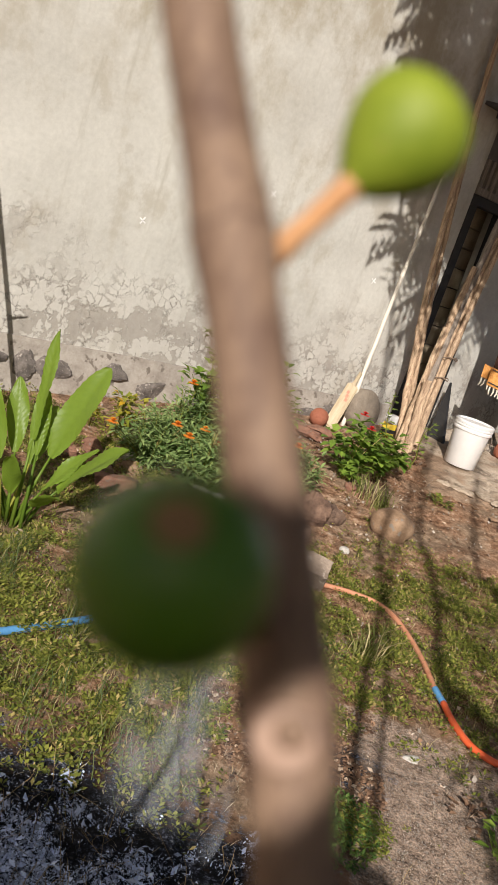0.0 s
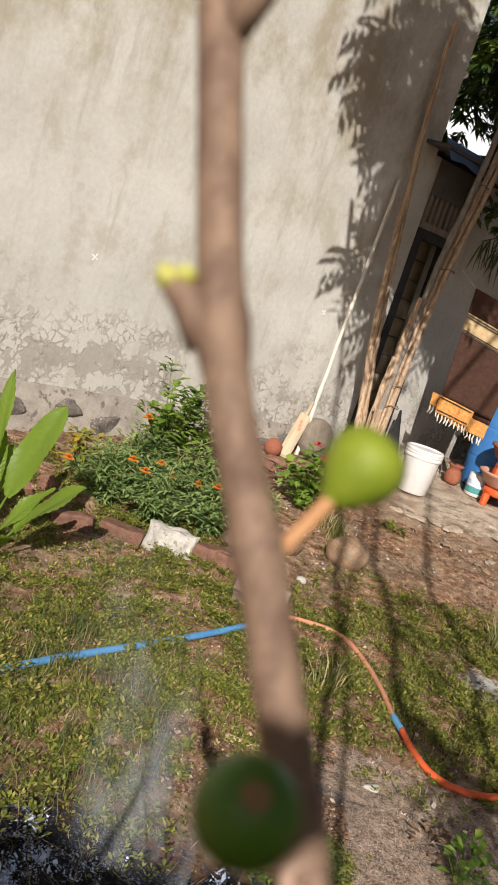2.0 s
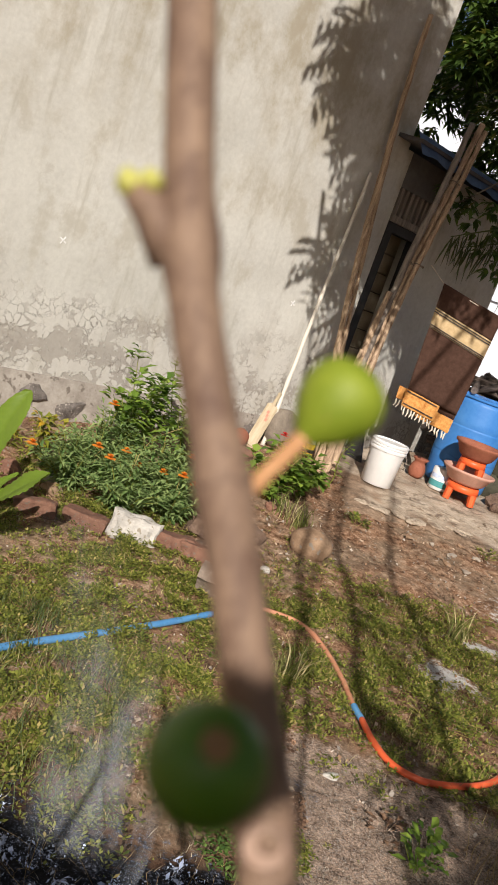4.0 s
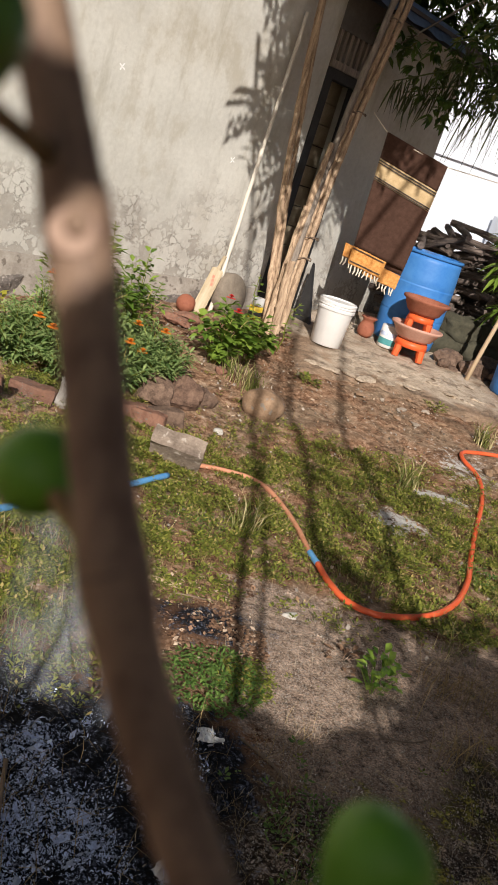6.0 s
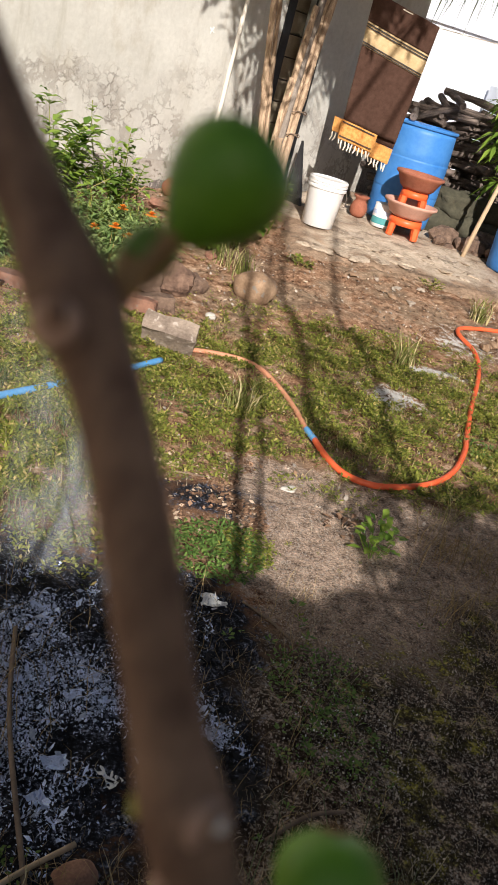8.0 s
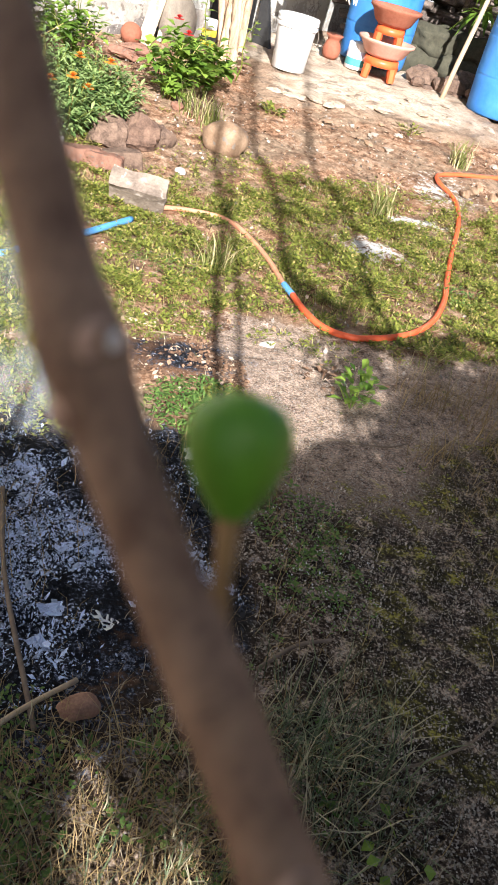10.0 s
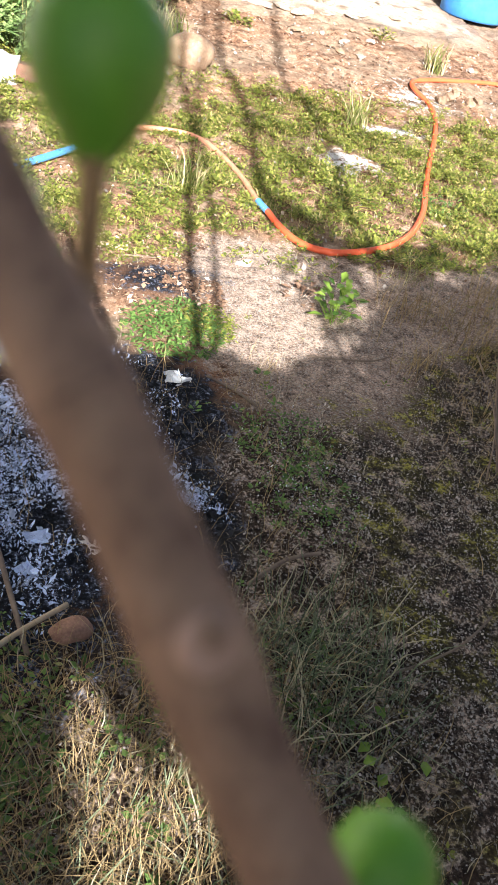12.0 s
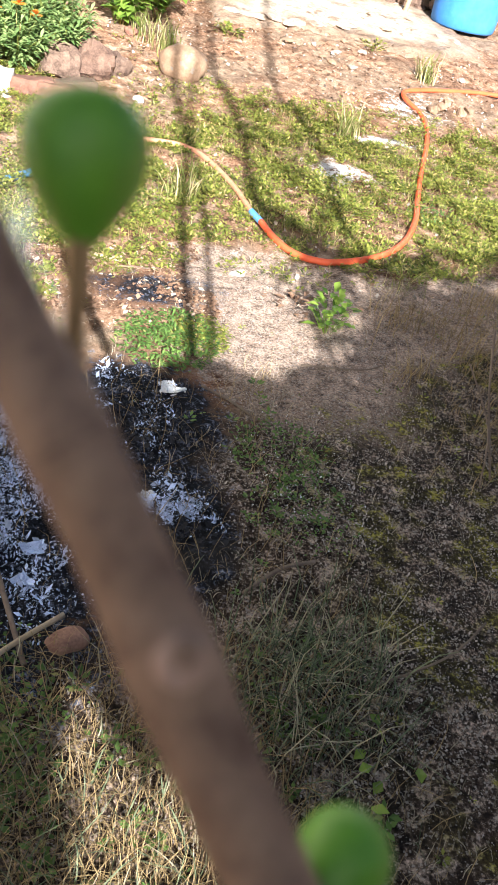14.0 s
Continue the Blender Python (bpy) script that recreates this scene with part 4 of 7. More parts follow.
def cloth(z_top, z_bottom, out, u0=0.0, u1=1.0, seed=0):
    """A hanging strip between two heights below the line, with soft folds."""
    sh, nu, nv = Shape(), 26, 18
    normal = Vector((-0.25, -0.97, 0))
    for j in range(nv + 1):
        for i in range(nu + 1):
            u, v = u0 + (u1 - u0) * i / nu, j / nv
            drop = z_top + (z_bottom - z_top) * v
            p = (TR - TL) * u + Vector((0, 0, -drop))
            p += normal * (out + 0.012 * math.sin(u * 9 + drop * 2.2 + seed) + 0.006 * math.sin(u * 21 + drop * 5))
            p += Vector((0.10 * drop * (0.42 - u), 0, 0.06 * u * step(0.5, 1.1, drop)))
            sh.v.append(p)
    w = nu + 1
    k = len(sh.v)
    back = Vector((0.25, 0.97, 0)) * 0.005
    sh.v += [p + back for p in sh.v[:k]]
    for j in range(nv):
        for i in range(nu):
            a = j * w + i
            sh.f.append((a, a + w, a + w + 1, a + 1))
            sh.f.append((k + a, k + a + 1, k + a + w + 1, k + a + w))
    for i in range(nu):
        a, b = nv * w + i, nv * w + i + 1
        sh.f.append((a, k + a, k + b, b))
    for j in range(nv):
        for a, b in ((j * w, (j + 1) * w), ((j + 1) * w + nu, j * w + nu)):
            sh.f.append((a, k + a, k + b, b))
    return sh


part("panel", cloth(-0.005, 0.20, 0.012), BROWN_CLOTH, towel, "", True)
part("band", cloth(0.203, 0.375, 0.012), GOLD_CLOTH, towel, "golden woven band", True)
part("panel", cloth(0.378, 0.93, 0.012), BROWN_CLOTH, towel, "", True)
part("band", cloth(0.933, 1.085, 0.014, -0.02, 0.66), ORANGE_CLOTH, towel, "orange woven band near the hem", True)
part("panel", cloth(-0.005, 0.99, -0.02, 0.02, 1.0, 1.2), BROWN_CLOTH, towel, "", True)
part("band", cloth(0.993, 1.12, -0.018, 0.30, 1.0, 1.2), ORANGE_CLOTH, towel, "orange woven band of the rear half", True)
part("band", cloth(0.94, 1.05, -0.03, -0.16, 0.06, 2.0), ORANGE_CLOTH, towel, "orange corner folded outwards", True)
for z, o in ((0.215, 0.019), (0.235, 0.019), (0.345, 0.019), (0.362, 0.019), (0.945, 0.021), (1.055, 0.021)):
    part("stripe", cloth(z, z + 0.008, o + 0.004, 0, 0.62 if z > 0.9 else 1.0), DARK_PAINT, towel, "thin dark stripe")
for i in range(17):
    u = -0.14 + 1.1 * i / 16
    z = 1.052 if u < 0.02 else (1.087 if u < 0.64 else 1.122)
    p = (TR - TL) * u + Vector((0.10 * z * (0.42 - u), 0, -z + 0.06 * u)) + Vector((-0.25, -0.97, 0)) * (0.012 if u < 0.62 else -0.018)
    part("tassel", Shape().tube([p, p + Vector((rnd(-0.01, 0.01), 0, -0.035)), p + Vector((rnd(-0.015, 0.015), 0, -rnd(0.06, 0.075)))], [0.006, 0.008, 0.004], 6), FRINGE, towel)
single("washing_line", Shape().tube([line_a, TL, (TL + TR) / 2 + Vector((0, 0, -0.01)), TR, line_b], 0.004, 6), FRINGE, "thin cord tied from pole to post", "cord")

# woodpile behind the barrel
log_shapes = []
for k in range(9):
    length, bow = rnd(0.22, 0.40), rnd(0.002, 0.009)
    pts = [(bow * math.sin(i * 0.9 + k), bow * math.cos(i * 0.7 + k), -length + 2 * length * i / 7) for i in range(8)]
    r = rnd(0.024, 0.042)
    log_shapes.append(Shape().tube(pts, [r * rnd(0.85, 1.12) for _ in range(8)], 9, True, 0.12).mesh("log", LOG_BARK, False))
for row in range(21):
    for c in range(8):
        for lay in range(2):
            x = 2.76 + 0.29 * c + 0.2 * (row % 2) + rnd(-0.12, 0.12)
            y = 7.98 + 0.16 * lay + 0.05 * rnd(-1, 1) - 0.02 * c
            z = terrain(x, y) + 0.04 + 0.056 * row + rnd(-0.02, 0.02)
            if row > 17 - 0.6 * c + 0.8 * lay and random.random() < 0.75:
                continue
            ob = new("log", log_shapes[(row * 5 + c * 3 + lay) % 9])
            ob.matrix_world = pose(x, y, z, 0, 90 + rnd(-9, 9), rnd(-72, -30)) if random.random() < 0.62 else pose(x, y + 0.1, z, 90 + rnd(-12, 12), rnd(-8, 8), rnd(-30, 25))
            tagged(ob, "dark weathered firewood log in the stacked woodpile", "log", "stacked firewood")
for k in range(5):
    ob = new("log", log_shapes[k])
    x = 2.80 + 0.4 * k
    ob.matrix_world = pose(x, 7.95, terrain(x, 8.1) + 0.98 + rnd(-0.04, 0.04) - 0.03 * k, 0, 90 + rnd(-45, 20), rnd(-60, 10))
    tagged(ob, "dark crooked log lying across the woodpile", "log", "stacked firewood")
# rounded lumps in place of dark olive stones and leaf clutter
OLIVE_CLUTTER = surface("dark_olive_clutter", (0.040, 0.038, 0.024), (0.085, 0.078, 0.050), 22.0, 0.95, 0.6, 0.01)
for k, (x, y, z, sx) in enumerate(((3.12, 7.62, 0.10, 0.24), (3.45, 7.58, 0.10, 0.25), (3.22, 7.60, 0.30, 0.22), (3.62, 7.66, 0.28, 0.24))):
    single("sack", Shape().stone((0, 0, 0), (sx, sx * 0.7, 0.13), k + 33, 0.45, 12, 18, 0.75), OLIVE_CLUTTER, "rounded lump for dark olive stones and leaf clutter before the woodpile", "sack", on_ground(x, y, z), True, "sacks by the woodpile")
single("leaning_board", Shape().add([Vector((1.53, 7.30, 0.34)), Vector((1.66, 7.16, 0.34)), Vector((1.585, 7.47, 0.86)), Vector((1.555, 7.325, 0.34)), Vector((1.685, 7.185, 0.34)), Vector((1.61, 7.495, 0.86))], [(0, 1, 2), (5, 4, 3), (0, 3, 4, 1), (1, 4, 5, 2), (2, 5, 3, 0)]), DARK_PAINT, "dark triangular board leaning on the hut wall", "board")
for k, (x, y, sx) in enumerate(((3.05, 7.25, 0.16), (3.2, 7.05, 0.14), (3.05, 7.2, 0.2), (3.35, 7.1, 0.2), (3.5, 7.3, 0.22), (2.95, 7.0, 0.09), (3.45, 6.95, 0.10), (3.7, 6.98, 0.12))):
    single("rubble_stone", Shape().stone((0, 0, 0.07), (sx * 0.7, sx * 0.6, sx * 0.5), k + 40, 0.3), DARK_STONE, "dusty dark rubble stone beside the woodpile", "stone", on_ground(x, y), False, "rubble by the woodpile")
single("wooden_stick", Shape().tube([(0, 0, -0.01), (0.05, 0.03, 0.29), (0.115, 0.06, 0.64), (0.17, 0.09, 0.95)], [0.021, 0.020, 0.019, 0.018], 10), WOOD, "pale round wooden tool handle propped upright", "stick", on_ground(3.10, 6.76), True)
for k in range(34):
    x, y = rnd(3.05, 3.8), rnd(6.95, 7.5)
    single("rubble_stone", Shape().rock((0, 0, 0.02), (rnd(0.04, 0.11), rnd(0.03, 0.07), rnd(0.02, 0.05)), k + 300, 6, 9), DARK_STONE, "dusty dark rubble stone beside the woodpile", "stone", Matrix.Translation(on_ground(x, y)) @ pose(0, 0, 0, 0, rnd(-20, 20), rnd(0, 180)), False, "rubble by the woodpile")

# ---- hoses ----


def hose_points(flat, r):
    return [on_ground(x, y, r + 0.002 + 0.008 * noise.noise((x * 5, y * 5, 2))) for x, y in flat]


hose = thing("garden_hose", on_ground(1.1, 3.2), "bright orange rubber hose looping over the ground", "hose")
hose.matrix_world = Matrix.Identity(4)
part("hose", Shape().tube(smooth_path(hose_points([(1.125, 3.11), (1.15, 2.97), (1.20, 2.845), (1.29, 2.785), (1.40, 2.785), (1.60, 2.87), (1.78, 3.04), (1.93, 3.28), (2.04, 3.53), (2.19, 3.87), (2.38, 4.28), (2.48, 4.56), (2.50, 4.74), (2.46, 4.90), (2.50, 5.03), (2.65, 5.10), (2.85, 5.14), (3.2, 5.2), (3.7, 5.15)], 0.016)), 0.0142, 12), HOSE_ORANGE, hose, "", True)
part("joint", Shape().tube(smooth_path(hose_points([(1.103, 3.205), (1.112, 3.16), (1.125, 3.11)], 0.016)), 0.0150, 12), HOSE_BLUE, hose, "blue taped joint", True)
part("hose", Shape().tube(smooth_path(hose_points([(0.50, 3.84), (0.62, 3.885), (0.75, 3.90), (0.88, 3.885), (0.97, 3.79), (1.04, 3.62), (1.08, 3.42), (1.103, 3.205)], 0.013)), 0.0125, 12), HOSE_FADED, hose, "dusty faded length of hose", True)
single("blue_pipe", Shape().tube(smooth_path([on_ground(x, y, 0.028) for x, y in ((-2.2, 0.9), (-1.2, 1.93), (-0.6, 2.55), (-0.32, 2.86), (-0.06, 3.13), (0.20, 3.40), (0.43, 3.65))]), 0.0155, 12), HOSE_BLUE, "blue plastic water pipe lying on the grass", "pipe", None, True)

# ---- stones and bricks of the flower bed ----


def rock(x, y, size, material, label, seed, rough=0.25, turn=0.0, sink=0.25):
    sh = Shape().stone((0, 0, 0), size, seed, rough, 12, 18, 0.8) if rough < 0.16 else Shape().rock((0, 0, 0), size, seed)
    m = Matrix.Translation(on_ground(x, y, size[2] * (1 - 2 * sink))) @ pose(0, 0, 0, 0, 0, turn)
    return single("stone", sh, material, label, "stone", m, rough < 0.16, "stones of the flower bed")


def worn_block(w, d, h, seed, wear=0.014):
    """A chipped brick or block: a box with uneven faces and broken corners."""
    bm = bmesh.new()
    bmesh.ops.create_cube(bm, size=1.0)
    bmesh.ops.scale(bm, vec=(w, d, h), verts=bm.verts)
    bmesh.ops.subdivide_edges(bm, edges=bm.edges[:], cuts=6, use_grid_fill=True)
    off = Vector((seed * 3.3, seed * 1.9, seed * 0.7))
    for v in bm.verts:
        c = v.co.copy()
        worn = sum(abs(q) > 0.46 * k for q, k in zip(c, (w, d, h)))
        v.co *= 1 - 0.06 * max(0, worn - 1) * (1 + noise.noise(c * 20 + off))
        v.co += wear * Vector(noise.noise_vector(c * 9 + off)) + 0.4 * wear * Vector(noise.noise_vector(c * 32 + off))
    sh = Shape()
    bm.verts.index_update()
    sh.add([v.co.copy() for v in bm.verts], [tuple(v.index for v in f.verts) for f in bm.faces])
    bm.free()
    return sh


rock(1.01, 4.80, (0.135, 0.10, 0.098), STONE, "large smooth brown fieldstone on the soil", 2, 0.15, -25, 0.14)
slab = thing("flat_stone", Matrix.Translation(on_ground(0.46, 3.85, 0.075)) @ pose(0, 0, 0, -52, 5, -10), "flat broken cement slab leaning on the soil", "stone", "stones of the flower bed")
bm = bmesh.new()
bmesh.ops.create_cube(bm, size=1.0)
bmesh.ops.scale(bm, vec=(0.27, 0.20, 0.11), verts=bm.verts)
bmesh.ops.subdivide_edges(bm, edges=bm.edges[:], cuts=4, use_grid_fill=True)
for v in bm.verts:
    v.co += 0.018 * Vector(noise.noise_vector(v.co * 9)) + 0.006 * Vector(noise.noise_vector(v.co * 30))
me = bpy.data.meshes.new("slab")
bm.to_mesh(me)
bm.free()
me.materials.append(surface("dusty_cement_slab", (0.11, 0.080, 0.060), (0.36, 0.285, 0.22), 10.0, 0.9, 0.6, 0.008, (0.42, 0.36, 0.30)))
part("slab", me, None, slab)
single("stone", worn_block(0.27, 0.13, 0.15, 6, 0.03), PALE_STONE, "white limewashed stone edging the flower bed", "stone", Matrix.Translation(on_ground(-0.06, 4.27, 0.05)) @ pose(0, 0, 0, -8, 4, 5), False, "stones of the flower bed")
for k, (x, y, w, turn, mtl) in enumerate(((-0.33, 4.23, 0.12, -6, BRICK), (0.17, 4.30, 0.11, 4, BRICK), (0.30, 4.27, 0.10, -10, BRICK), (0.40, 4.36, 0.10, 10, DARK_STONE), (-0.60, 4.20, 0.11, 8, BRICK))):
    single("brick", worn_block(w * 2.1, 0.11, 0.10, k + 60), mtl, "broken red brick edging the flower bed", "brick", Matrix.Translation(on_ground(x, y, 0.03)) @ pose(0, 0, 0, rnd(-6, 6), rnd(-6, 6), turn), False, "bricks of the flower bed")
rock(0.50, 4.62, (0.14, 0.10, 0.12), surface("rust_stone", (0.045, 0.024, 0.017), (0.25, 0.155, 0.105), 18.0, 0.92, 0.9, 0.008), "rough rust-brown stone edging the flower bed", 13, 0.3, 10)
rock(0.33, 4.58, (0.12, 0.09, 0.11), DARK_STONE, "dark rough stone edging the flower bed", 17, 0.5)
for k, (x, y, s) in enumerate(((0.42, 4.74, 0.10), (0.62, 4.70, 0.10))):
    rock(x, y, (s, s * 0.7, s * 0.8), DARK_STONE if k % 2 else BRICK, "dark rough broken stone edging the flower bed", 200 + k, 0.55, 40 * k)
rock(0.72, 4.38, (0.03, 0.02, 0.02), PALE_STONE, "small white pebble on the soil", 23, 0.15)
rock(0.55, 3.72, (0.025, 0.03, 0.03), PALE_STONE, "small white shell-like stone by the hose end", 25, 0.2)
rock(0.935, 2.645, (0.035, 0.02, 0.012), PALE_STONE, "pale pebble lying on the concrete", 27, 0.2, 10)
rock(0.225, 0.955, (0.046, 0.030, 0.026), surface("scorched_shard", (0.13, 0.06, 0.04), (0.42, 0.235, 0.15), 22.0, 0.8), "half-scorched brown potsherd beside the ash", 29, 0.15, 20)
for k, (x, y) in enumerate(((-0.62, 4.62), (-0.74, 4.42), (-0.58, 4.5), (-0.85, 4.6), (-0.70, 4.3), (-0.95, 4.4))):
    rock(x, y, (0.07, 0.05, 0.05), PALE_STONE if k == 0 else (BRICK if k % 2 else STONE), "rubble stone in the flower bed soil", 70 + k, 0.25)

# ---- the fig branch before the camera ----
SPINE = [
    (-0.0640, 0.1560, 1.735), (-0.0505, 0.1435, 1.694), (-0.0421, 0.1350, 1.667), (-0.0362, 0.1295, 1.650), (-0.0316, 0.1245, 1.6346), (-0.0250, 0.1193, 1.620),
    (-0.0195, 0.1163, 1.611), (-0.0148, 0.1131, 1.6015), (-0.0108, 0.1108, 1.595), (-0.0037, 0.1062, 1.581), (0.0025, 0.1021, 1.5686), (0.0107, 0.0966, 1.5523),
    (0.0150, 0.0931, 1.5425), (0.0200, 0.0868, 1.530), (0.0263, 0.0781, 1.5122), (0.0318, 0.0718, 1.4994), (0.0393, 0.0644, 1.4842), (0.0493, 0.0573, 1.470),
    (0.0594, 0.0505, 1.4564), (0.0721, 0.0415, 1.440), (0.0769, 0.0350, 1.428), (0.0841, 0.0258, 1.409), (0.0877, 0.0202, 1.3989), (0.0994, 0.0047, 1.373),
    (0.1084, -0.0039, 1.360), (0.1172, -0.0135, 1.346), (0.1237, -0.0200, 1.335), (0.1343, -0.0320, 1.317), (0.1409, -0.0421, 1.3036), (0.1520, -0.0560, 1.286),
    (0.1700, -0.0735, 1.258), (0.2142, -0.1108, 1.1837), (0.2690, -0.1596, 1.0416), (0.3340, -0.2192, 0.7921), (0.3992, -0.2809, 0.4162), (0.4600, -0.3400, -0.05)]
soft = [Vector(p) for p in SPINE]
for _ in range(1):
    soft = [soft[0]] + [(a + 2 * b + c) / 4 for a, b, c in zip(soft, soft[1:], soft[2:])] + [soft[-1]]
spine = smooth_path(soft, 6)
KNOTS = [(1.632, 0.0011), (1.594, 0.0006), (1.545, 0.0007), (1.498, 0.0009), (1.449, 0.0015), (1.387, 0.0012), (1.345, 0.0005), (1.319, 0.0006)]


def branch_radius(p):
    r = 0.0048 + 0.0003 * step(1.60, 1.52, p.z) + 0.0005 * step(1.46, 1.38, p.z) + 0.0010 * step(1.37, 1.31, p.z)
    for z, swell in KNOTS:
        r += swell * math.exp(-(((p.z - z) / 0.0055) ** 2))
    return r + 0.006 * step(1.25, 0.2, p.z)


branch = single("fig_branch", Shape().tube(spine, [branch_radius(p) for p in spine], 22, True, 0.03), BARK, "bare grey-brown fig branch with leaf scars and green figs", "branch", None, True)


def near_spine(z):
    return min(spine, key=lambda p: abs(p.z - z))


def fig(centre, r, root, skin, stalk_mat, label, stretch=1.12, curve=0.0, eye=None):
    """An unripe fig: pear-shaped, with an eye at its end, on a stalk from the branch."""
    c, root = Vector(centre), Vector(root)
    axis = Vector(eye).normalized() if eye else (c - root).normalized()
    m = Matrix.Translation(c) @ axis.to_track_quat("Z", "Y").to_matrix().to_4x4()
    prof, n = [], 20
    top = 0.92 if stretch < 1.18 else 0.78
    for i in range(n + 1):
        a = math.pi * i / n
        z, rad = -math.cos(a), math.sin(a)
        if z < 0:
            rad *= 1 - (0.30 + 0.9 * (stretch - 1)) * z * z
            z *= 1.15 + 1.6 * (stretch - 1)
        if z > 0 and stretch >= 1.18:
            rad = rad ** 0.8
        prof.append((max(rad * r, 0.0004), z * r * (1.0 if z < 0 else top)))
    body = part("fig", Shape().lathe(prof, 30, m), skin, branch, label, True)
    part("eye", Shape().lathe([(0.0018, (top - 0.005) * r), (0.0024, (top + 0.01) * r), (0.0016, (top + 0.035) * r), (0.0004, (top + 0.03) * r)], 12, m), FIG_EYE, body, "brown eye of the fig")
    start = c - axis * r * (1.1 + 1.6 * (stretch - 1))
    part("stalk", Shape().tube([root, root.lerp(start, 0.5) + Vector((curve, 0, curve)), start, c - axis * r * 0.85], [0.0021, 0.0016, 0.0018, 0.0038], 12), stalk_mat, body, "short fig stalk", True)
    return body


# each skin colour follows how brightly that fig is lit
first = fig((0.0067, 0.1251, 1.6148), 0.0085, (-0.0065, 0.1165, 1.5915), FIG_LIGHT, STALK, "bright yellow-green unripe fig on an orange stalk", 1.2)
part("blemish", Shape().stone((0.0040, 0.1182, 1.6112), (0.0014, 0.0009, 0.0011), 3, 0.3), FIG_EYE, first, "small brown blemish on the skin", True)
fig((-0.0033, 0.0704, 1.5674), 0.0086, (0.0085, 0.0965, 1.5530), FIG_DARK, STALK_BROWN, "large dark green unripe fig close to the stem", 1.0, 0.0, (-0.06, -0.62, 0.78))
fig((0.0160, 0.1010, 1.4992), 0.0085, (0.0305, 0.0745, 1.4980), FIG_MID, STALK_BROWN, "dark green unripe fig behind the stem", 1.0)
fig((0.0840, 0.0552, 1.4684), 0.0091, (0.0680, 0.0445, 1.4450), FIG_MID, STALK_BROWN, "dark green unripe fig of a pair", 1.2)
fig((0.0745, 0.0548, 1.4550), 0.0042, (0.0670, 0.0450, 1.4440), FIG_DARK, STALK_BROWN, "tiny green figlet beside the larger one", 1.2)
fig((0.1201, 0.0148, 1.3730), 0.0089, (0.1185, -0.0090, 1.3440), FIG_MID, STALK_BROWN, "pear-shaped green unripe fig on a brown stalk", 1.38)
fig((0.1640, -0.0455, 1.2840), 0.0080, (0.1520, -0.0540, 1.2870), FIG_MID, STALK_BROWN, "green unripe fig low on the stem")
# buds and leaf scars
part("bud", Shape().stone((-0.0434, 0.1235, 1.6388), (0.0026, 0.0026, 0.0024), 4, 0.35), BUD, branch, "yellow-green leaf bud", True)
part("bud", Shape().stone((-0.0400, 0.1225, 1.6402), (0.0022, 0.0022, 0.0022), 9, 0.35), BUD, branch, "yellow-green leaf bud", True)
part("stub", Shape().tube([(-0.0318, 0.1240, 1.6285), (-0.0356, 0.1240, 1.6330), (-0.0392, 0.1236, 1.6362), (-0.0425, 0.1234, 1.6380)], [0.0046, 0.0044, 0.0036, 0.0028], 12), BARK, branch, "short side spur", True)
part("spur", Shape().tube([(-0.0485, 0.1420, 1.6880), (-0.0435, 0.1405, 1.6980), (-0.0405, 0.1390, 1.7130)], [0.0044, 0.0036, 0.0028], 12), BARK, branch, "forking side shoot", True)
part("bud", Shape().stone((0.0868, 0.0140, 1.3872), (0.0017, 0.0018, 0.0020), 14, 0.3), BUD, branch, "yellow-green leaf bud", True)
part("boss", Shape().stone((0.0926, 0.0080, 1.3800), (0.0030, 0.0030, 0.0040), 17, 0.2), SCAR, branch, "reddish swelling below the node", True)
part("pale_spot", Shape().stone((0.0966, 0.0085, 1.3912), (0.0018, 0.0011, 0.0020), 18, 0.4), PAPER, branch, "small white spot beside the ring scar", True)
for z, side in ((1.5445, (-0.1, -1, 0.1)), (1.3195, (0.15, -0.8, 0.6)), (1.388, (0.5, -0.8, 0.2)), (1.4470, (-0.6, -0.8, 0.1))):
    p = near_spine(z)
    d = Vector(side).normalized()
    m = Matrix.Translation(p + d * (branch_radius(p) - 0.0004)) @ d.to_track_quat("Z", "Y").to_matrix().to_4x4()
    part("leaf_scar", Shape().lathe([(0.0040, -0.002), (0.0038, 0.0008), (0.0030, 0.0013), (0.0004, 0.0010)], 18, m), SCAR, branch, "pale round leaf scar", True)
    part("boss", Shape().lathe([(0.0022, 0.0007), (0.0021, 0.0013), (0.0012, 0.0018), (0.0003, 0.0017)], 14, m @ pose(0.0004, 0.0016, 0)), BARK, branch, "bark boss of the leaf scar", True)

for z in (1.594, 1.5505, 1.498, 1.449, 1.387, 1.345):
    p = near_spine(z)
    k = spine.index(p)
    along = (spine[k + 1] - spine[k - 1]).normalized()
    m = Matrix.Translation(p) @ along.to_track_quat("Z", "Y").to_matrix().to_4x4() @ pose(0, 0, 0, rnd(-9, 9), rnd(-9, 9), 0)
    r = branch_radius(p)
    part("ring_scar", Shape().lathe([(r * 0.98, -0.0005), (r * 1.025, -0.0002), (r * 1.03, 0.0001), (r * 0.98, 0.0005)], 22, m), RING, branch, "dark ring scar round the stem", True)

# ---- unseen tree and bush behind the camera, placed to shade the yard ----


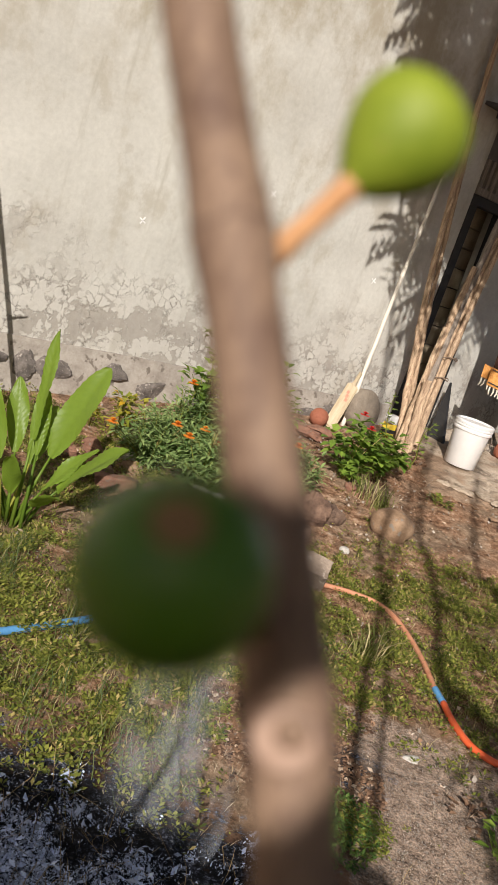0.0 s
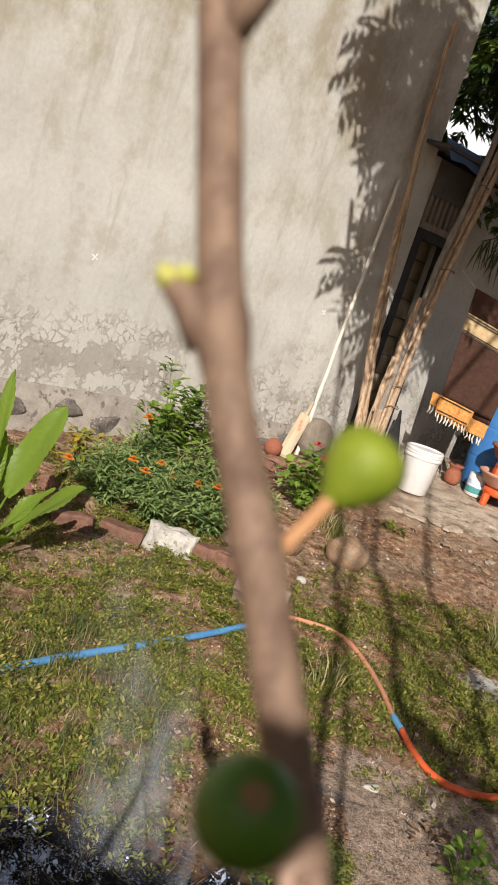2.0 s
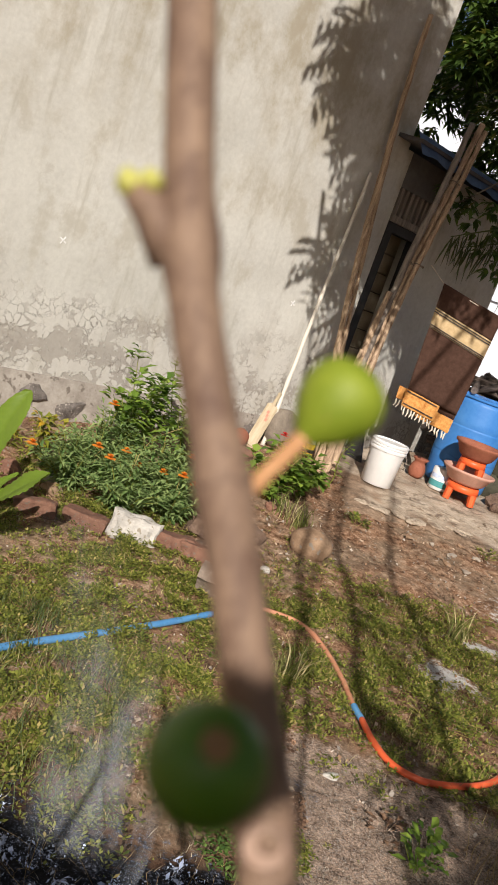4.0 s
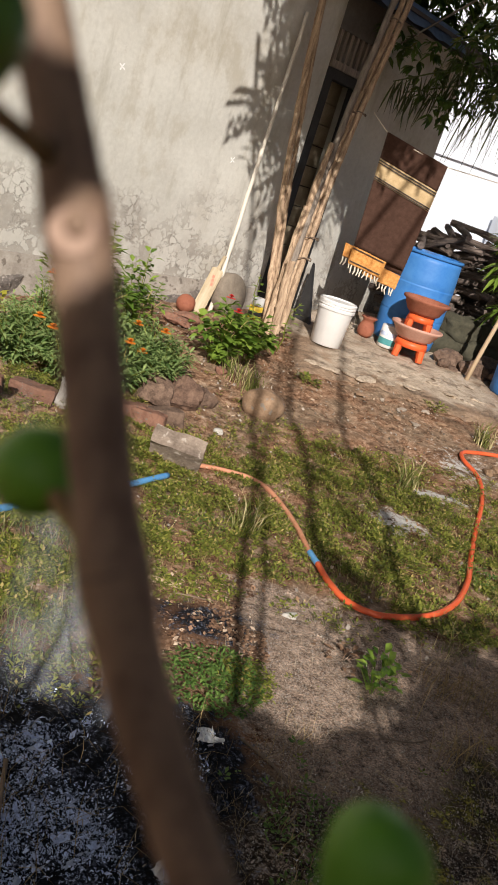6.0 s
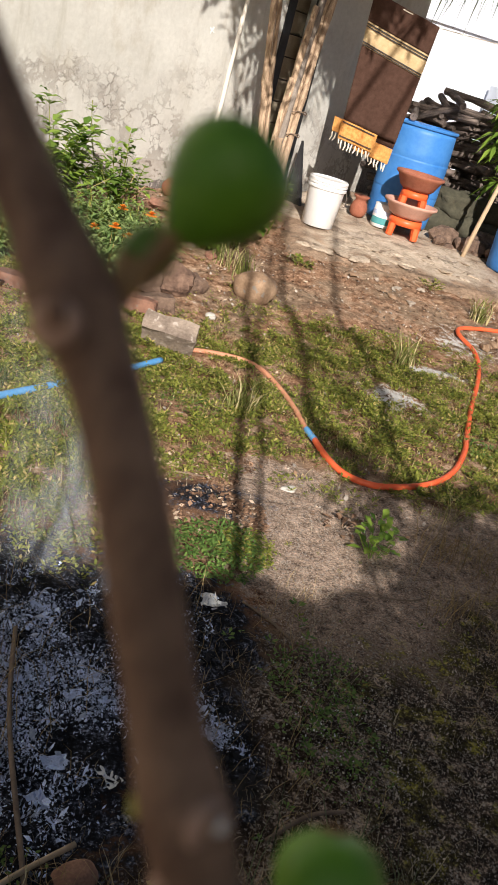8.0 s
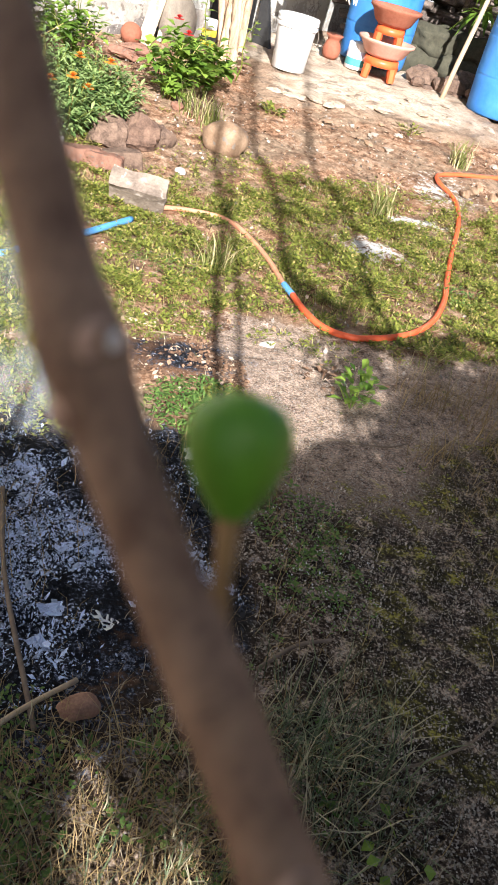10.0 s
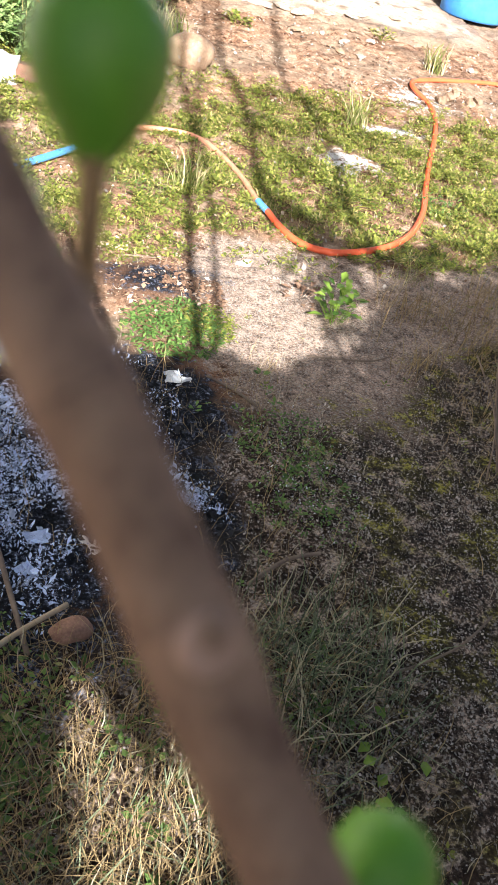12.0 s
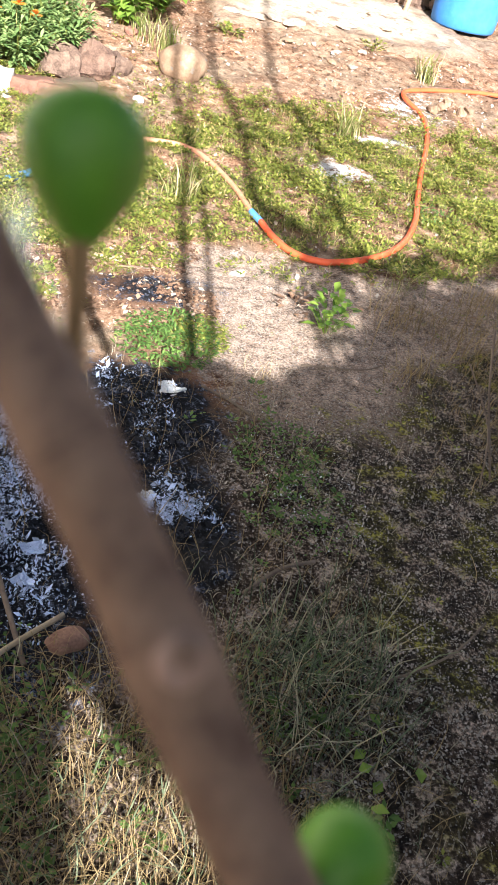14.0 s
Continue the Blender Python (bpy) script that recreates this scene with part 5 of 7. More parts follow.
def shade_tree(name, stems, clumps, label, leaf_len, leaf_wide, count, gaps=()):
    t = thing(name, (0, 0, 0), label, "tree")
    for pts, r0, r1 in stems:
        sm = smooth_path(pts, 6)
        part("trunk", Shape().tube(sm, [r0 + (r1 - r0) * i / (len(sm) - 1) for i in range(len(sm))], 10, True, 0.1), TREE_BARK, t, "", True)
    crown = Shape()
    for (cx, cy, cz), (rx, ry, rz), share in clumps:
        for _ in range(int(count * share)):
            a, u, q = rnd(0, math.tau), rnd(-1, 1), random.random() ** 0.5
            h = math.sqrt(1 - u * u)
            p = Vector((cx + rx * q * h * math.cos(a), cy + ry * q * h * math.sin(a), cz + rz * q * u))
            out = Vector((math.cos(a), math.sin(a), rnd(-0.5, 0.3))).normalized()
            for k in range(7):
                for sgn in (-1, 1):
                    b = p + out * (0.05 * k) + Vector((0, 0, -0.006 * k * k))
                    side = out.cross(Vector((0, 0, 1))).normalized() * sgn
                    mid = b + side * leaf_len * 0.4
                    k2 = mid.z / TO_SUN.z
                    gx, gy = mid.x - TO_SUN.x * k2, mid.y - TO_SUN.y * k2
                    if any(math.hypot(gx - hx, gy - hy) < hr for hx, hy, hr in gaps):
                        continue
                    crown.leaf(b, side * 0.8 + out * 0.45 + Vector((0, 0, -0.35)), (0, 0, 1), leaf_len * rnd(0.8, 1.2), leaf_wide, 0.35, 0.1, 2)
    part("crown", crown, TREE_LEAF, t, kind="stuff")
    return t


# the sunlit patch of concrete: leaves that would shade it are left out
TONGUE = ((0.90, 2.15, 0.14), (0.94, 2.32, 0.19), (0.96, 2.55, 0.17), (1.00, 2.76, 0.14), (0.82, 2.16, 0.10), (1.06, 2.20, 0.10))

shade_tree(
    "shade_tree",
    [([(0.25, -2.0, -0.1), (0.25, -2.0, 2.3), (0.27, -2.0, 3.0), (0.32, -2.0, 3.45), (0.29, -2.0, 3.9), (0.25, -1.8, 5.0), (0.15, -0.5, 5.4), (0.1, 1.5, 5.0), (0.12, 3.0, 4.6)], 0.021, 0.020),
     ([(0.26, -2.0, 2.15), (0.32, -2.0, 2.42), (0.35, -2.0, 2.7), (0.37, -2.0, 3.1), (0.36, -2.0, 3.6), (0.42, -2.0, 4.3), (0.60, -1.6, 5.2), (0.8, 0.5, 5.6), (0.9, 3.0, 5.4)], 0.014, 0.016),
     ([(1.30, -1.95, -0.1), (1.36, -1.95, 1.5), (1.26, -1.95, 2.4), (1.05, -2.0, 2.8), (0.80, -2.0, 2.87), (0.62, -2.0, 3.08), (0.63, -2.0, 3.55), (0.59, -2.0, 3.92), (0.53, -2.0, 4.35), (0.8, -1.0, 5.2), (1.7, 1.5, 5.4), (2.2, 3.0, 5.2)], 0.028, 0.018),
     ([(1.05, -2.0, 2.80), (1.0, -2.0, 3.1), (1.06, -2.0, 3.45), (0.99, -2.0, 3.82), (0.90, -2.0, 4.2), (1.2, -1.0, 5.2), (2.0, 2.0, 5.3)], 0.022, 0.016)],
    [((0.52, 3.7, 3.80), (0.10, 0.15, 0.10), 0.12), ((0.66, 3.7, 4.35), (0.12, 0.25, 0.34), 0.4), ((0.30, 3.7, 5.2), (0.28, 0.4, 0.28), 0.7), ((0.55, 3.7, 4.95), (0.2, 0.4, 0.3), 0.5), ((0.82, 2.8, 6.4), (0.9, 0.7, 0.6), 1.8), ((1.0, 3, 5.3), (0.55, 0.6, 0.75), 0.9), ((1.5, 3, 5.2), (0.55, 0.6, 0.75), 0.8), ((2.3, 2.8, 5.3), (0.8, 0.7, 0.9), 1.5), ((0.90, 3.6, 4.0), (0.2, 0.3, 0.5), 0.16), ((1.7, 3, 6.2), (1.2, 0.7, 0.8), 2.2), ((1.14, 3.6, 4.3), (0.16, 0.3, 0.5), 0.25), ((1.50, 3, 4.95), (0.32, 0.3, 0.42), 0.4), ((0.86, 3.6, 3.62), (0.12, 0.2, 0.2), 0.07), ((0.62, -2.0, 3.15), (0.05, 0.1, 0.2), 0.018), ((0.60, -2.0, 3.75), (0.05, 0.1, 0.3), 0.018), ((1.02, -2.0, 3.3), (0.05, 0.1, 0.3), 0.018), ((0.96, -2.0, 3.9), (0.06, 0.1, 0.3), 0.018), ((0.98, -1.9, 2.76), (0.22, 0.2, 0.06), 0.05), ((1.10, -1.9, 2.60), (0.22, 0.2, 0.10), 0.12), ((1.45, -1.9, 2.68), (0.30, 0.2, 0.12), 0.12), ((0.99, -1.9, 2.40), (0.12, 0.15, 0.12), 0.08), ((1.40, -1.9, 2.45), (0.32, 0.3, 0.24), 0.32), ((1.85, -1.9, 2.55), (0.4, 0.3, 0.35), 0.4), ((1.55, -1.9, 2.15), (0.32, 0.3, 0.25), 0.22)],
    "tall thin-stemmed tree with drooping pinnate leaves", 0.11, 0.035, 170, TONGUE)

# bush added out of view; clumps and gaps shape the foreground shade
shade_bush_ob = shade_tree(
    "shade_bush",
    [([(-0.45, -1.6, -0.1), (-0.45, -1.6, 1.2), (-0.3, -1.8, 2.0)], 0.04, 0.02), ([(0.9, -1.7, -0.1), (1.0, -1.7, 1.2), (1.2, -1.9, 2.4)], 0.04, 0.02),
     ([(-0.45, -1.6, 1.2), (-0.3, -1.0, 1.5), (-0.16, -0.46, 1.66), (-0.21, -0.385, 1.85)], 0.014, 0.004)],
    [((-0.5, -1.9, 1.5), (0.7, 0.4, 0.75), 1.4), ((0.3, -1.9, 1.42), (0.7, 0.4, 0.80), 2.2), ((0.85, -1.9, 1.42), (0.7, 0.4, 0.78), 2.4), ((1.5, -1.9, 1.6), (0.6, 0.4, 0.7), 1.5), ((0.62, -1.9, 1.90), (0.30, 0.3, 0.20), 0.6), ((0.80, -1.9, 1.93), (0.32, 0.3, 0.24), 0.7), ((1.05, -1.9, 1.85), (0.2, 0.3, 0.40), 0.5), ((0.82, -1.9, 2.17), (0.22, 0.2, 0.12), 0.5), ((0.45, -1.9, 2.12), (0.20, 0.2, 0.10), 0.4), ((1.45, -1.9, 2.0), (0.32, 0.35, 0.45), 0.6), ((2.0, -2.0, 1.9), (0.6, 0.4, 0.9), 1.2), ((-0.12, -1.9, 2.07), (0.44, 0.25, 0.12), 1.1), ((-0.6, -1.9, 2.05), (0.3, 0.25, 0.12), 0.5), ((0.4, -1.9, 0.6), (1.6, 0.4, 0.6), 1.8), ((1.6, -1.9, 0.9), (0.7, 0.4, 0.8), 1.2)],
    "unseen leafy bush behind the camera, shaped to cast the foreground shade", 0.14, 0.11, 90,
    TONGUE + ((0.30, 0.80, 0.13), (0.40, 0.70, 0.19), (0.25, 0.95, 0.12), (0.33, 0.60, 0.15), (0.44, 0.86, 0.10), (0.55, 0.60, 0.06), (0.63, 1.74, 0.09), (0.96, 1.62, 0.05), (1.05, 1.38, 0.05), (1.32, 1.0, 0.09), (0.80, 1.12, 0.06)))


def shading_leaf(at, size, wide, label="unseen small leaf added to shade the branch", behind=-0.38):
    """An added, unseen leaf behind the camera, hanging between the sun and a place on the branch."""
    k = (at[1] - behind) / -TO_SUN.y
    c = Vector(at) + TO_SUN * k
    part("shade_leaf", Shape().leaf((c.x, c.y, c.z + size / 2), (rnd(-0.1, 0.1), 0, -1), (0, -1, 0.1), size, wide, 0.0, 0.1, 8), TREE_LEAF, shade_bush_ob, label, True)


# added leaves that keep the sun off the lower branch and the figs
random.seed(64)
for x, y, z in SPINE:
    if z < 1.530:
        for k in range(2):
            shading_leaf((x + rnd(-0.008, 0.008), y, z + 0.010 - 0.012 * k), rnd(0.050, 0.060), rnd(0.030, 0.036))
shading_leaf((0.0105, 0.097, 1.557), 0.026, 0.022)
for at in ((-0.0030, 0.0704, 1.5674), (0.016, 0.101, 1.499), (0.084, 0.055, 1.468), (0.0745, 0.055, 1.455), (0.120, 0.015, 1.373), (0.164, -0.0455, 1.284)):
    shading_leaf(at, 0.034, 0.030, "unseen broad leaf added to shade a fig")

# ---- plants ----


def veined_leaf(start, along, up, length, wide, droop):
    """A broad blade with a sunk midrib, slanting side veins and a wavy rim."""
    sh = Shape()
    along = Vector(along).normalized()
    side = along.cross(Vector(up)).normalized()
    top = side.cross(along).normalized()
    nu, nv, ph = 6, 44, rnd(0, 6)
    for j in range(nv + 1):
        s = j / nv
        w = wide * 0.5 * (math.sin(math.pi * min(s * 0.93 + 0.05, 1.0)) ** 0.75) * (1 if j < nv else 0.02)
        mid = Vector(start) + along * (length * s) - Vector((0, 0, 1)) * (droop * length * s * s)
        for i in range(-nu, nu + 1):
            u = i / nu
            vein = 0.0028 * math.sin(74 * (s - 0.30 * abs(u) * wide / 0.15)) * min(1.0, 4 * abs(u)) * min(1, w / 0.03)
            rim = 0.010 * u * u * math.sin(9 * s + ph + 2 * u)
            sh.v.append(mid + side * (w * u) + top * (0.22 * w * abs(u) + vein + rim))
    row = 2 * nu + 1
    for j in range(nv):
        for i in range(row - 1):
            a = j * row + i
            sh.f.append((a, a + 1, a + row + 1, a + row))
    return sh


def turmeric():
    base = on_ground(-0.90, 3.45)
    p = thing("turmeric_plant", base, "broad-leaved turmeric plant, green with yellowing edges", "plant")
    stems = Shape()
    for tip, length, wide, up in (
        ((0.20, 0.18, 0.80), 0.56, 0.175, (-0.3, -0.6, 0.5)), ((-0.04, 0.10, 1.00), 0.58, 0.075, (-0.5, -1, 0.1)), ((-0.04, 0.16, 0.80), 0.34, 0.06, (0.3, -1, 0.1)),
        ((0.36, -0.02, 0.45), 0.46, 0.15, (-0.1, -0.3, 1)), ((-0.28, 0.02, 0.66), 0.46, 0.12, (-0.2, -0.8, 0.6)), ((-0.36, -0.10, 0.50), 0.46, 0.11, (0, -0.4, 1)),
        ((0.16, -0.16, 0.20), 0.32, 0.10, (0, 0, 1)), ((-0.22, -0.22, 0.26), 0.36, 0.10, (0, 0, 1)), ((0.02, 0.22, 0.62), 0.34, 0.10, (0.2, -1, 0.2)), ((-0.02, -0.20, 0.34), 0.30, 0.09, (0, -0.3, 1)),
        ((-0.20, 0.20, 0.70), 0.40, 0.10, (0.2, -1, 0.3)), ((0.22, 0.10, 0.36), 0.36, 0.09, (0, -0.2, 1)), ((-0.42, 0.12, 0.40), 0.40, 0.10, (0, -0.3, 1))):
        tip = Vector(tip)
        foot = Vector((rnd(-0.05, 0.05), rnd(-0.05, 0.05), 0.0))
        start = foot.lerp(tip, 0.36) + Vector((0, 0, 0.06))
        stems.tube([foot, foot.lerp(start, 0.5) + Vector((0, 0, 0.02)), start], [0.011, 0.008, 0.005], 7)
        part("leaf", veined_leaf(start, tip - start + Vector((0, 0, 0.05)), up, length, wide, 0.13), BROAD, p, "", True)
    part("stem", stems, BROAD, p, "", True, "stuff")


turmeric()


def bush(name, x, y, radius, height, count, length, wide, material, label, flowers=0, petal=PETAL, low=0.1):
    """A bushy plant: thin stems that fork upwards, leaves along and at the end of each, and flower heads."""
    base = on_ground(x, y)
    p = thing(name, base, label, "plant", "plants of the flower bed")
    stems, leaves = Shape(), Shape()
    tips = []
    for _ in range(max(7, count // 45)):
        a, q = rnd(0, math.tau), random.random() ** 0.6
        tip = Vector((radius * q * math.cos(a), radius * q * math.sin(a), height * (1 - 0.45 * q * q) * rnd(0.75, 1.05)))
        mid = tip * 0.5 + Vector((0, 0, height * 0.08))
        stems.tube([(tip.x * 0.1, tip.y * 0.1, -0.02), mid, tip], [0.004, 0.003, 0.002], 5)
        tips.append(tip)
        for _ in range(max(6, count // max(7, count // 45))):
            s = rnd(low, 1.0)
            c = Vector((tip.x * 0.1, tip.y * 0.1, 0)).lerp(mid, min(1, s * 2)) if s < 0.5 else mid.lerp(tip, s * 2 - 1)
            b = rnd(0, math.tau)
            d = Vector((math.cos(b), math.sin(b), rnd(-0.1, 0.9)))
            c = c + d * rnd(0.0, 0.05)
            leaves.leaf(c, d, (0, 0, 1), length * rnd(0.6, 1.15), wide * rnd(0.7, 1.1), rnd(0.1, 0.5), 0.25, 2)
    part("stem", stems, GREEN, p, "", True, "stuff")
    part("leaves", leaves, material, p, kind="stuff")
    for k in range(flowers):
        tip = tips[(k * 5) % len(tips)] + Vector((rnd(-0.04, 0.04), rnd(-0.14, -0.04), 0.05))
        head = Shape()
        for ring, cnt, r, lift in ((0, 10, 0.038, 0.004), (1, 8, 0.029, 0.014), (2, 6, 0.018, 0.022)):
            for i in range(cnt):
                b = math.tau * i / cnt + ring * 0.4
                d = Vector((math.cos(b), math.sin(b), 0.25 + 0.5 * ring))
                head.leaf(tip + Vector((0, -0.004, lift)), d, (0, 0, 1), r, r * 0.9, 0.1, 0.2, 2)
        part("flower", head, petal, p, "orange flower head" if petal is PETAL else "red flower head")
    return p


for x, y, r, h, f in ((-0.52, 4.62, 0.26, 0.36, 1), (-0.20, 4.52, 0.28, 0.38, 3), (0.22, 4.95, 0.2, 0.36, 1), (0.10, 4.62, 0.24, 0.34, 3), (0.34, 4.80, 0.20, 0.34, 2), (-0.05, 4.85, 0.26, 0.42, 1), (-0.42, 4.92, 0.26, 0.44, 1)):
    bush("marigold", x, y, r, h, 1500, 0.066, 0.019, MARIGOLD, "marigold plant with narrow leaves and orange flowers", f)
bush("green_shrub", -0.30, 5.22, 0.34, 0.80, 620, 0.10, 0.06, BUSH, "leafy green shrub behind the marigolds", 0)
bush("green_shrub", 0.10, 5.45, 0.22, 0.60, 420, 0.08, 0.045, BUSH, "leafy green shrub against the wall", 0)
bush("green_shrub", 0.70, 5.45, 0.28, 0.46, 360, 0.095, 0.07, BUSH, "dense green shrub with a red flower beside the stones", 2, RED_PETAL)
bush("green_shrub", 0.96, 5.70, 0.20, 0.42, 190, 0.09, 0.07, BUSH, "green shrub at the foot of the poles", 0)
bush("croton", -0.78, 4.88, 0.12, 0.34, 150, 0.09, 0.035, CROTON, "small yellow-green croton in the flower bed", 0)
bush("croton", -0.98, 4.95, 0.09, 0.16, 60, 0.08, 0.03, CROTON, "low yellow croton shoot on the soil", 0)


def sprig(name, x, y, height, lean, n, size, material, label):
    base = on_ground(x, y)
    p = thing(name, base, label, "plant")
    pts = [Vector((lean[0] * s * s, lean[1] * s * s, height * s)) + Vector((0.02 * math.sin(7 * s), 0, 0)) for s in (0, 0.25, 0.5, 0.75, 1)]
    part("stem", Shape().tube(pts, [0.006, 0.005, 0.004, 0.003, 0.002], 6), GREEN, p, "", True)
    lv = Shape()
    for i in range(n):
        s = 0.3 + 0.7 * i / n
        c = pts[0].lerp(pts[-1], s)
        a = i * 2.4 + rnd(-0.4, 0.4)
        lv.leaf(c, (math.cos(a), math.sin(a), 0.3), (0, 0, 1), size * rnd(0.7, 1.1), size * 0.6, 0.3, 0.2, 3)
    part("leaves", lv, material, p, kind="stuff")


sprig("climber", 0.98, 6.02, 0.55, (-0.06, 0.0), 12, 0.085, BUSH, "slender climber with heart-shaped leaves by the poles")
sprig("climber", 1.24, 6.10, 0.42, (0.05, -0.05), 12, 0.08, BUSH, "slender climber winding at the poles' foot")
sprig("sapling", -0.06, 5.60, 0.72, (-0.12, -0.05), 16, 0.10, BUSH, "thin sapling with light leaves against the wall")
sprig("sapling", 0.22, 5.50, 0.45, (0.0, -0.05), 12, 0.09, BUSH, "young sapling with bright leaves in the bed")
single("dead_twig", Shape().tube([(0.0, 0.0, -0.05), (-0.2, -0.17, 0.73), (-0.41, -0.35, 1.53), (-0.56, -0.47, 2.1)], [0.016, 0.014, 0.012, 0.009], 8, True, 0.2).tube([(-0.10, -0.085, 0.34), (-0.05, -0.09, 0.42)], [0.008, 0.004], 6).tube([(-0.27, -0.23, 1.0), (-0.19, -0.24, 1.08)], [0.008, 0.003], 6).tube([(-0.38, -0.33, 1.42), (-0.46, -0.35, 1.52)], [0.008, 0.003], 6), TWIG, "dark bare twig standing in the bed", "twig", on_ground(-1.46, 4.43), True)


def weed(name, x, y, n, size, spread, height, label, material=GREEN):
    base = on_ground(x, y)
    lv = Shape()
    dense = n > 150
    for i in range(n):
        a, q = rnd(0, math.tau), random.random() ** 0.6
        lump = 0.55 + 0.9 * noise.noise((x + spread * q * math.cos(a) * 3, y + spread * q * math.sin(a) * 3, size * 90)) if dense else 1.0
        c = Vector((spread * q * math.cos(a), spread * q * math.sin(a), height * rnd(0.15, 1.0) * (1.1 - 0.5 * q) * max(0.25, lump)))
        b = rnd(0, math.tau) if dense else a + rnd(-0.8, 0.8)
        d = Vector((math.cos(b), math.sin(b), rnd(0.0, 0.9)))
        lv.leaf(c, d, (0, 0, 1), size * rnd(0.6, 1.2), size * (0.42 if dense else 0.6), rnd(0.1, 0.5), 0.2, 2)
        if i % 3 == 0 and not dense:
            lv.leaf((c.x * 0.3, c.y * 0.3, -0.01), c - Vector((c.x * 0.3, c.y * 0.3, 0)), (0, 1, 0.1), c.length, 0.004, 0.0, 0.0, 2)
    p = thing(name, base, label, "weed", "weeds on the ground")
    part("leaves", lv, material, p, kind="stuff")
    return p


weed("weed", 1.19, 2.27, 58, 0.046, 0.080, 0.17, "broad-leaved green weed growing on the concrete", BUSH)
weed("weed", 1.10, 2.42, 24, 0.035, 0.08, 0.05, "withered dark weed sprawling on the concrete", LITTER)
weed("weed", 0.58, 2.12, 1000, 0.022, 0.17, 0.10, "low green weed clump beside the ash", FRESH)
weed("weed", 0.70, 2.16, 650, 0.019, 0.11, 0.08, "bright low weed clump at the concrete's edge")
weed("weed", 0.84, 1.56, 260, 0.016, 0.15, 0.09, "fine-leaved weed growing from a crack", FRESH)
weed("weed", 0.86, 1.30, 200, 0.013, 0.13, 0.06, "small clover-like weed in the dirt", FRESH)
weed("weed", 1.42, 5.55, 50, 0.05, 0.09, 0.08, "small green weed beside the cement apron")
weed("weed", 2.50, 5.75, 40, 0.04, 0.10, 0.07, "small weed at the apron's edge")
weed("weed", 2.08, 3.62, 160, 0.028, 0.26, 0.12, "loose green weed clump inside the hose loop")
weed("weed", 1.55, 3.35, 120, 0.028, 0.20, 0.08, "loose green weed clump inside the hose loop")
for x, y, n, r, h in ((1.80, 3.62, 260, 0.20, 0.09), (2.15, 3.95, 300, 0.26, 0.10), (1.42, 3.70, 220, 0.18, 0.07), (1.30, 4.35, 260, 0.22, 0.08), (1.05, 3.55, 180, 0.16, 0.06), (0.62, 3.30, 200, 0.20, 0.06), (2.05, 3.35, 160, 0.14, 0.09)):
    weed("weed", x, y, n, 0.024, r, h, "leafy green creeping weed patch in the grass", GREEN if n % 40 else FRESH)
weed("weed", 2.20, 2.55, 40, 0.05, 0.10, 0.10, "broad-leaved weed on the rough ground")
weed("weed", 0.08, 0.86, 420, 0.017, 0.16, 0.07, "ferny green weed in the dry grass", FRESH)
weed("weed", 0.70, 0.56, 5, 0.04, 0.10, 0.07, "broad green seedling leaves in the dry grass", BUSH)
weed("weed", 0.86, 0.66, 4, 0.04, 0.10, 0.07, "broad green seedling leaves in the grass tuft", BUSH)

# ---- ground cover: grass, straw, clover, litter, gravel, ash flakes ----
rng = np.random.default_rng(7)


def heights(x, y):
    return np.array([terrain(a, b) for a, b in zip(x, y)])


def scatter(n, x0, x1, y0, y1, density):
    out = []
    for _ in range(n):
        x, y = rnd(x0, x1), rnd(y0, y1)
        if random.random() < density(x, y):
            out.append((x, y))
    return np.array(out)


def blades(name, pts, h0, h1, w, bend, material, label, flat=0.3, curl=0.9):
    """Thin blades in three joints, each bent over to one side and curling off its line."""
    n = len(pts)
    a, h = rng.uniform(0, math.tau, n), rng.uniform(h0, h1, n)
    lean = rng.uniform(0.1, 1.0, n) ** 0.7 * bend
    turn = rng.normal(0, curl, n)
    z = heights(pts[:, 0], pts[:, 1])
    p = np.stack([pts[:, 0], pts[:, 1], z - 0.004], 1)
    wide = w * rng.uniform(0.6, 1.2, n)
    rows = []
    for k, share in enumerate((1.0, 0.95, 0.7, 0.0)):
        b = a + turn * k / 3
        side = np.stack([-np.sin(b), np.cos(b), np.zeros(n)], 1) * (wide * share)[:, None]
        rows += [p] if k == 3 else [p - side, p + side]
        tip = np.clip(lean * (0.35 + 0.45 * k), 0.0, 1.35)
        p = p + (h / 3)[:, None] * np.stack([np.cos(b) * np.sin(tip * 1.35), np.sin(b) * np.sin(tip * 1.35), np.cos(tip * 1.35)], 1) * (1 + flat * lean)[:, None]
        p[:, 2] = np.maximum(p[:, 2], z + 0.002)
    sh = Shape()
    sh.v = np.stack(rows, 1).reshape(-1, 3).tolist()
    sh.f = [f for k in range(0, 7 * n, 7) for f in ((k, k + 1, k + 3, k + 2), (k + 2, k + 3, k + 5, k + 4), (k + 4, k + 5, k + 6))]
    return single(name, sh, material, label, "grass", None, False, kind="stuff")


HOSE_START = [Vector(p) for p in ((0.50, 3.84), (0.62, 3.885), (0.75, 3.90), (0.88, 3.885), (0.97, 3.79), (1.04, 3.62), (1.08, 3.42), (1.10, 3.20), (1.14, 3.0), (1.20, 2.845), (1.34, 2.78), (1.5, 2.82), (1.65, 2.91), (1.78, 3.04), (1.93, 3.28), (2.04, 3.53))]


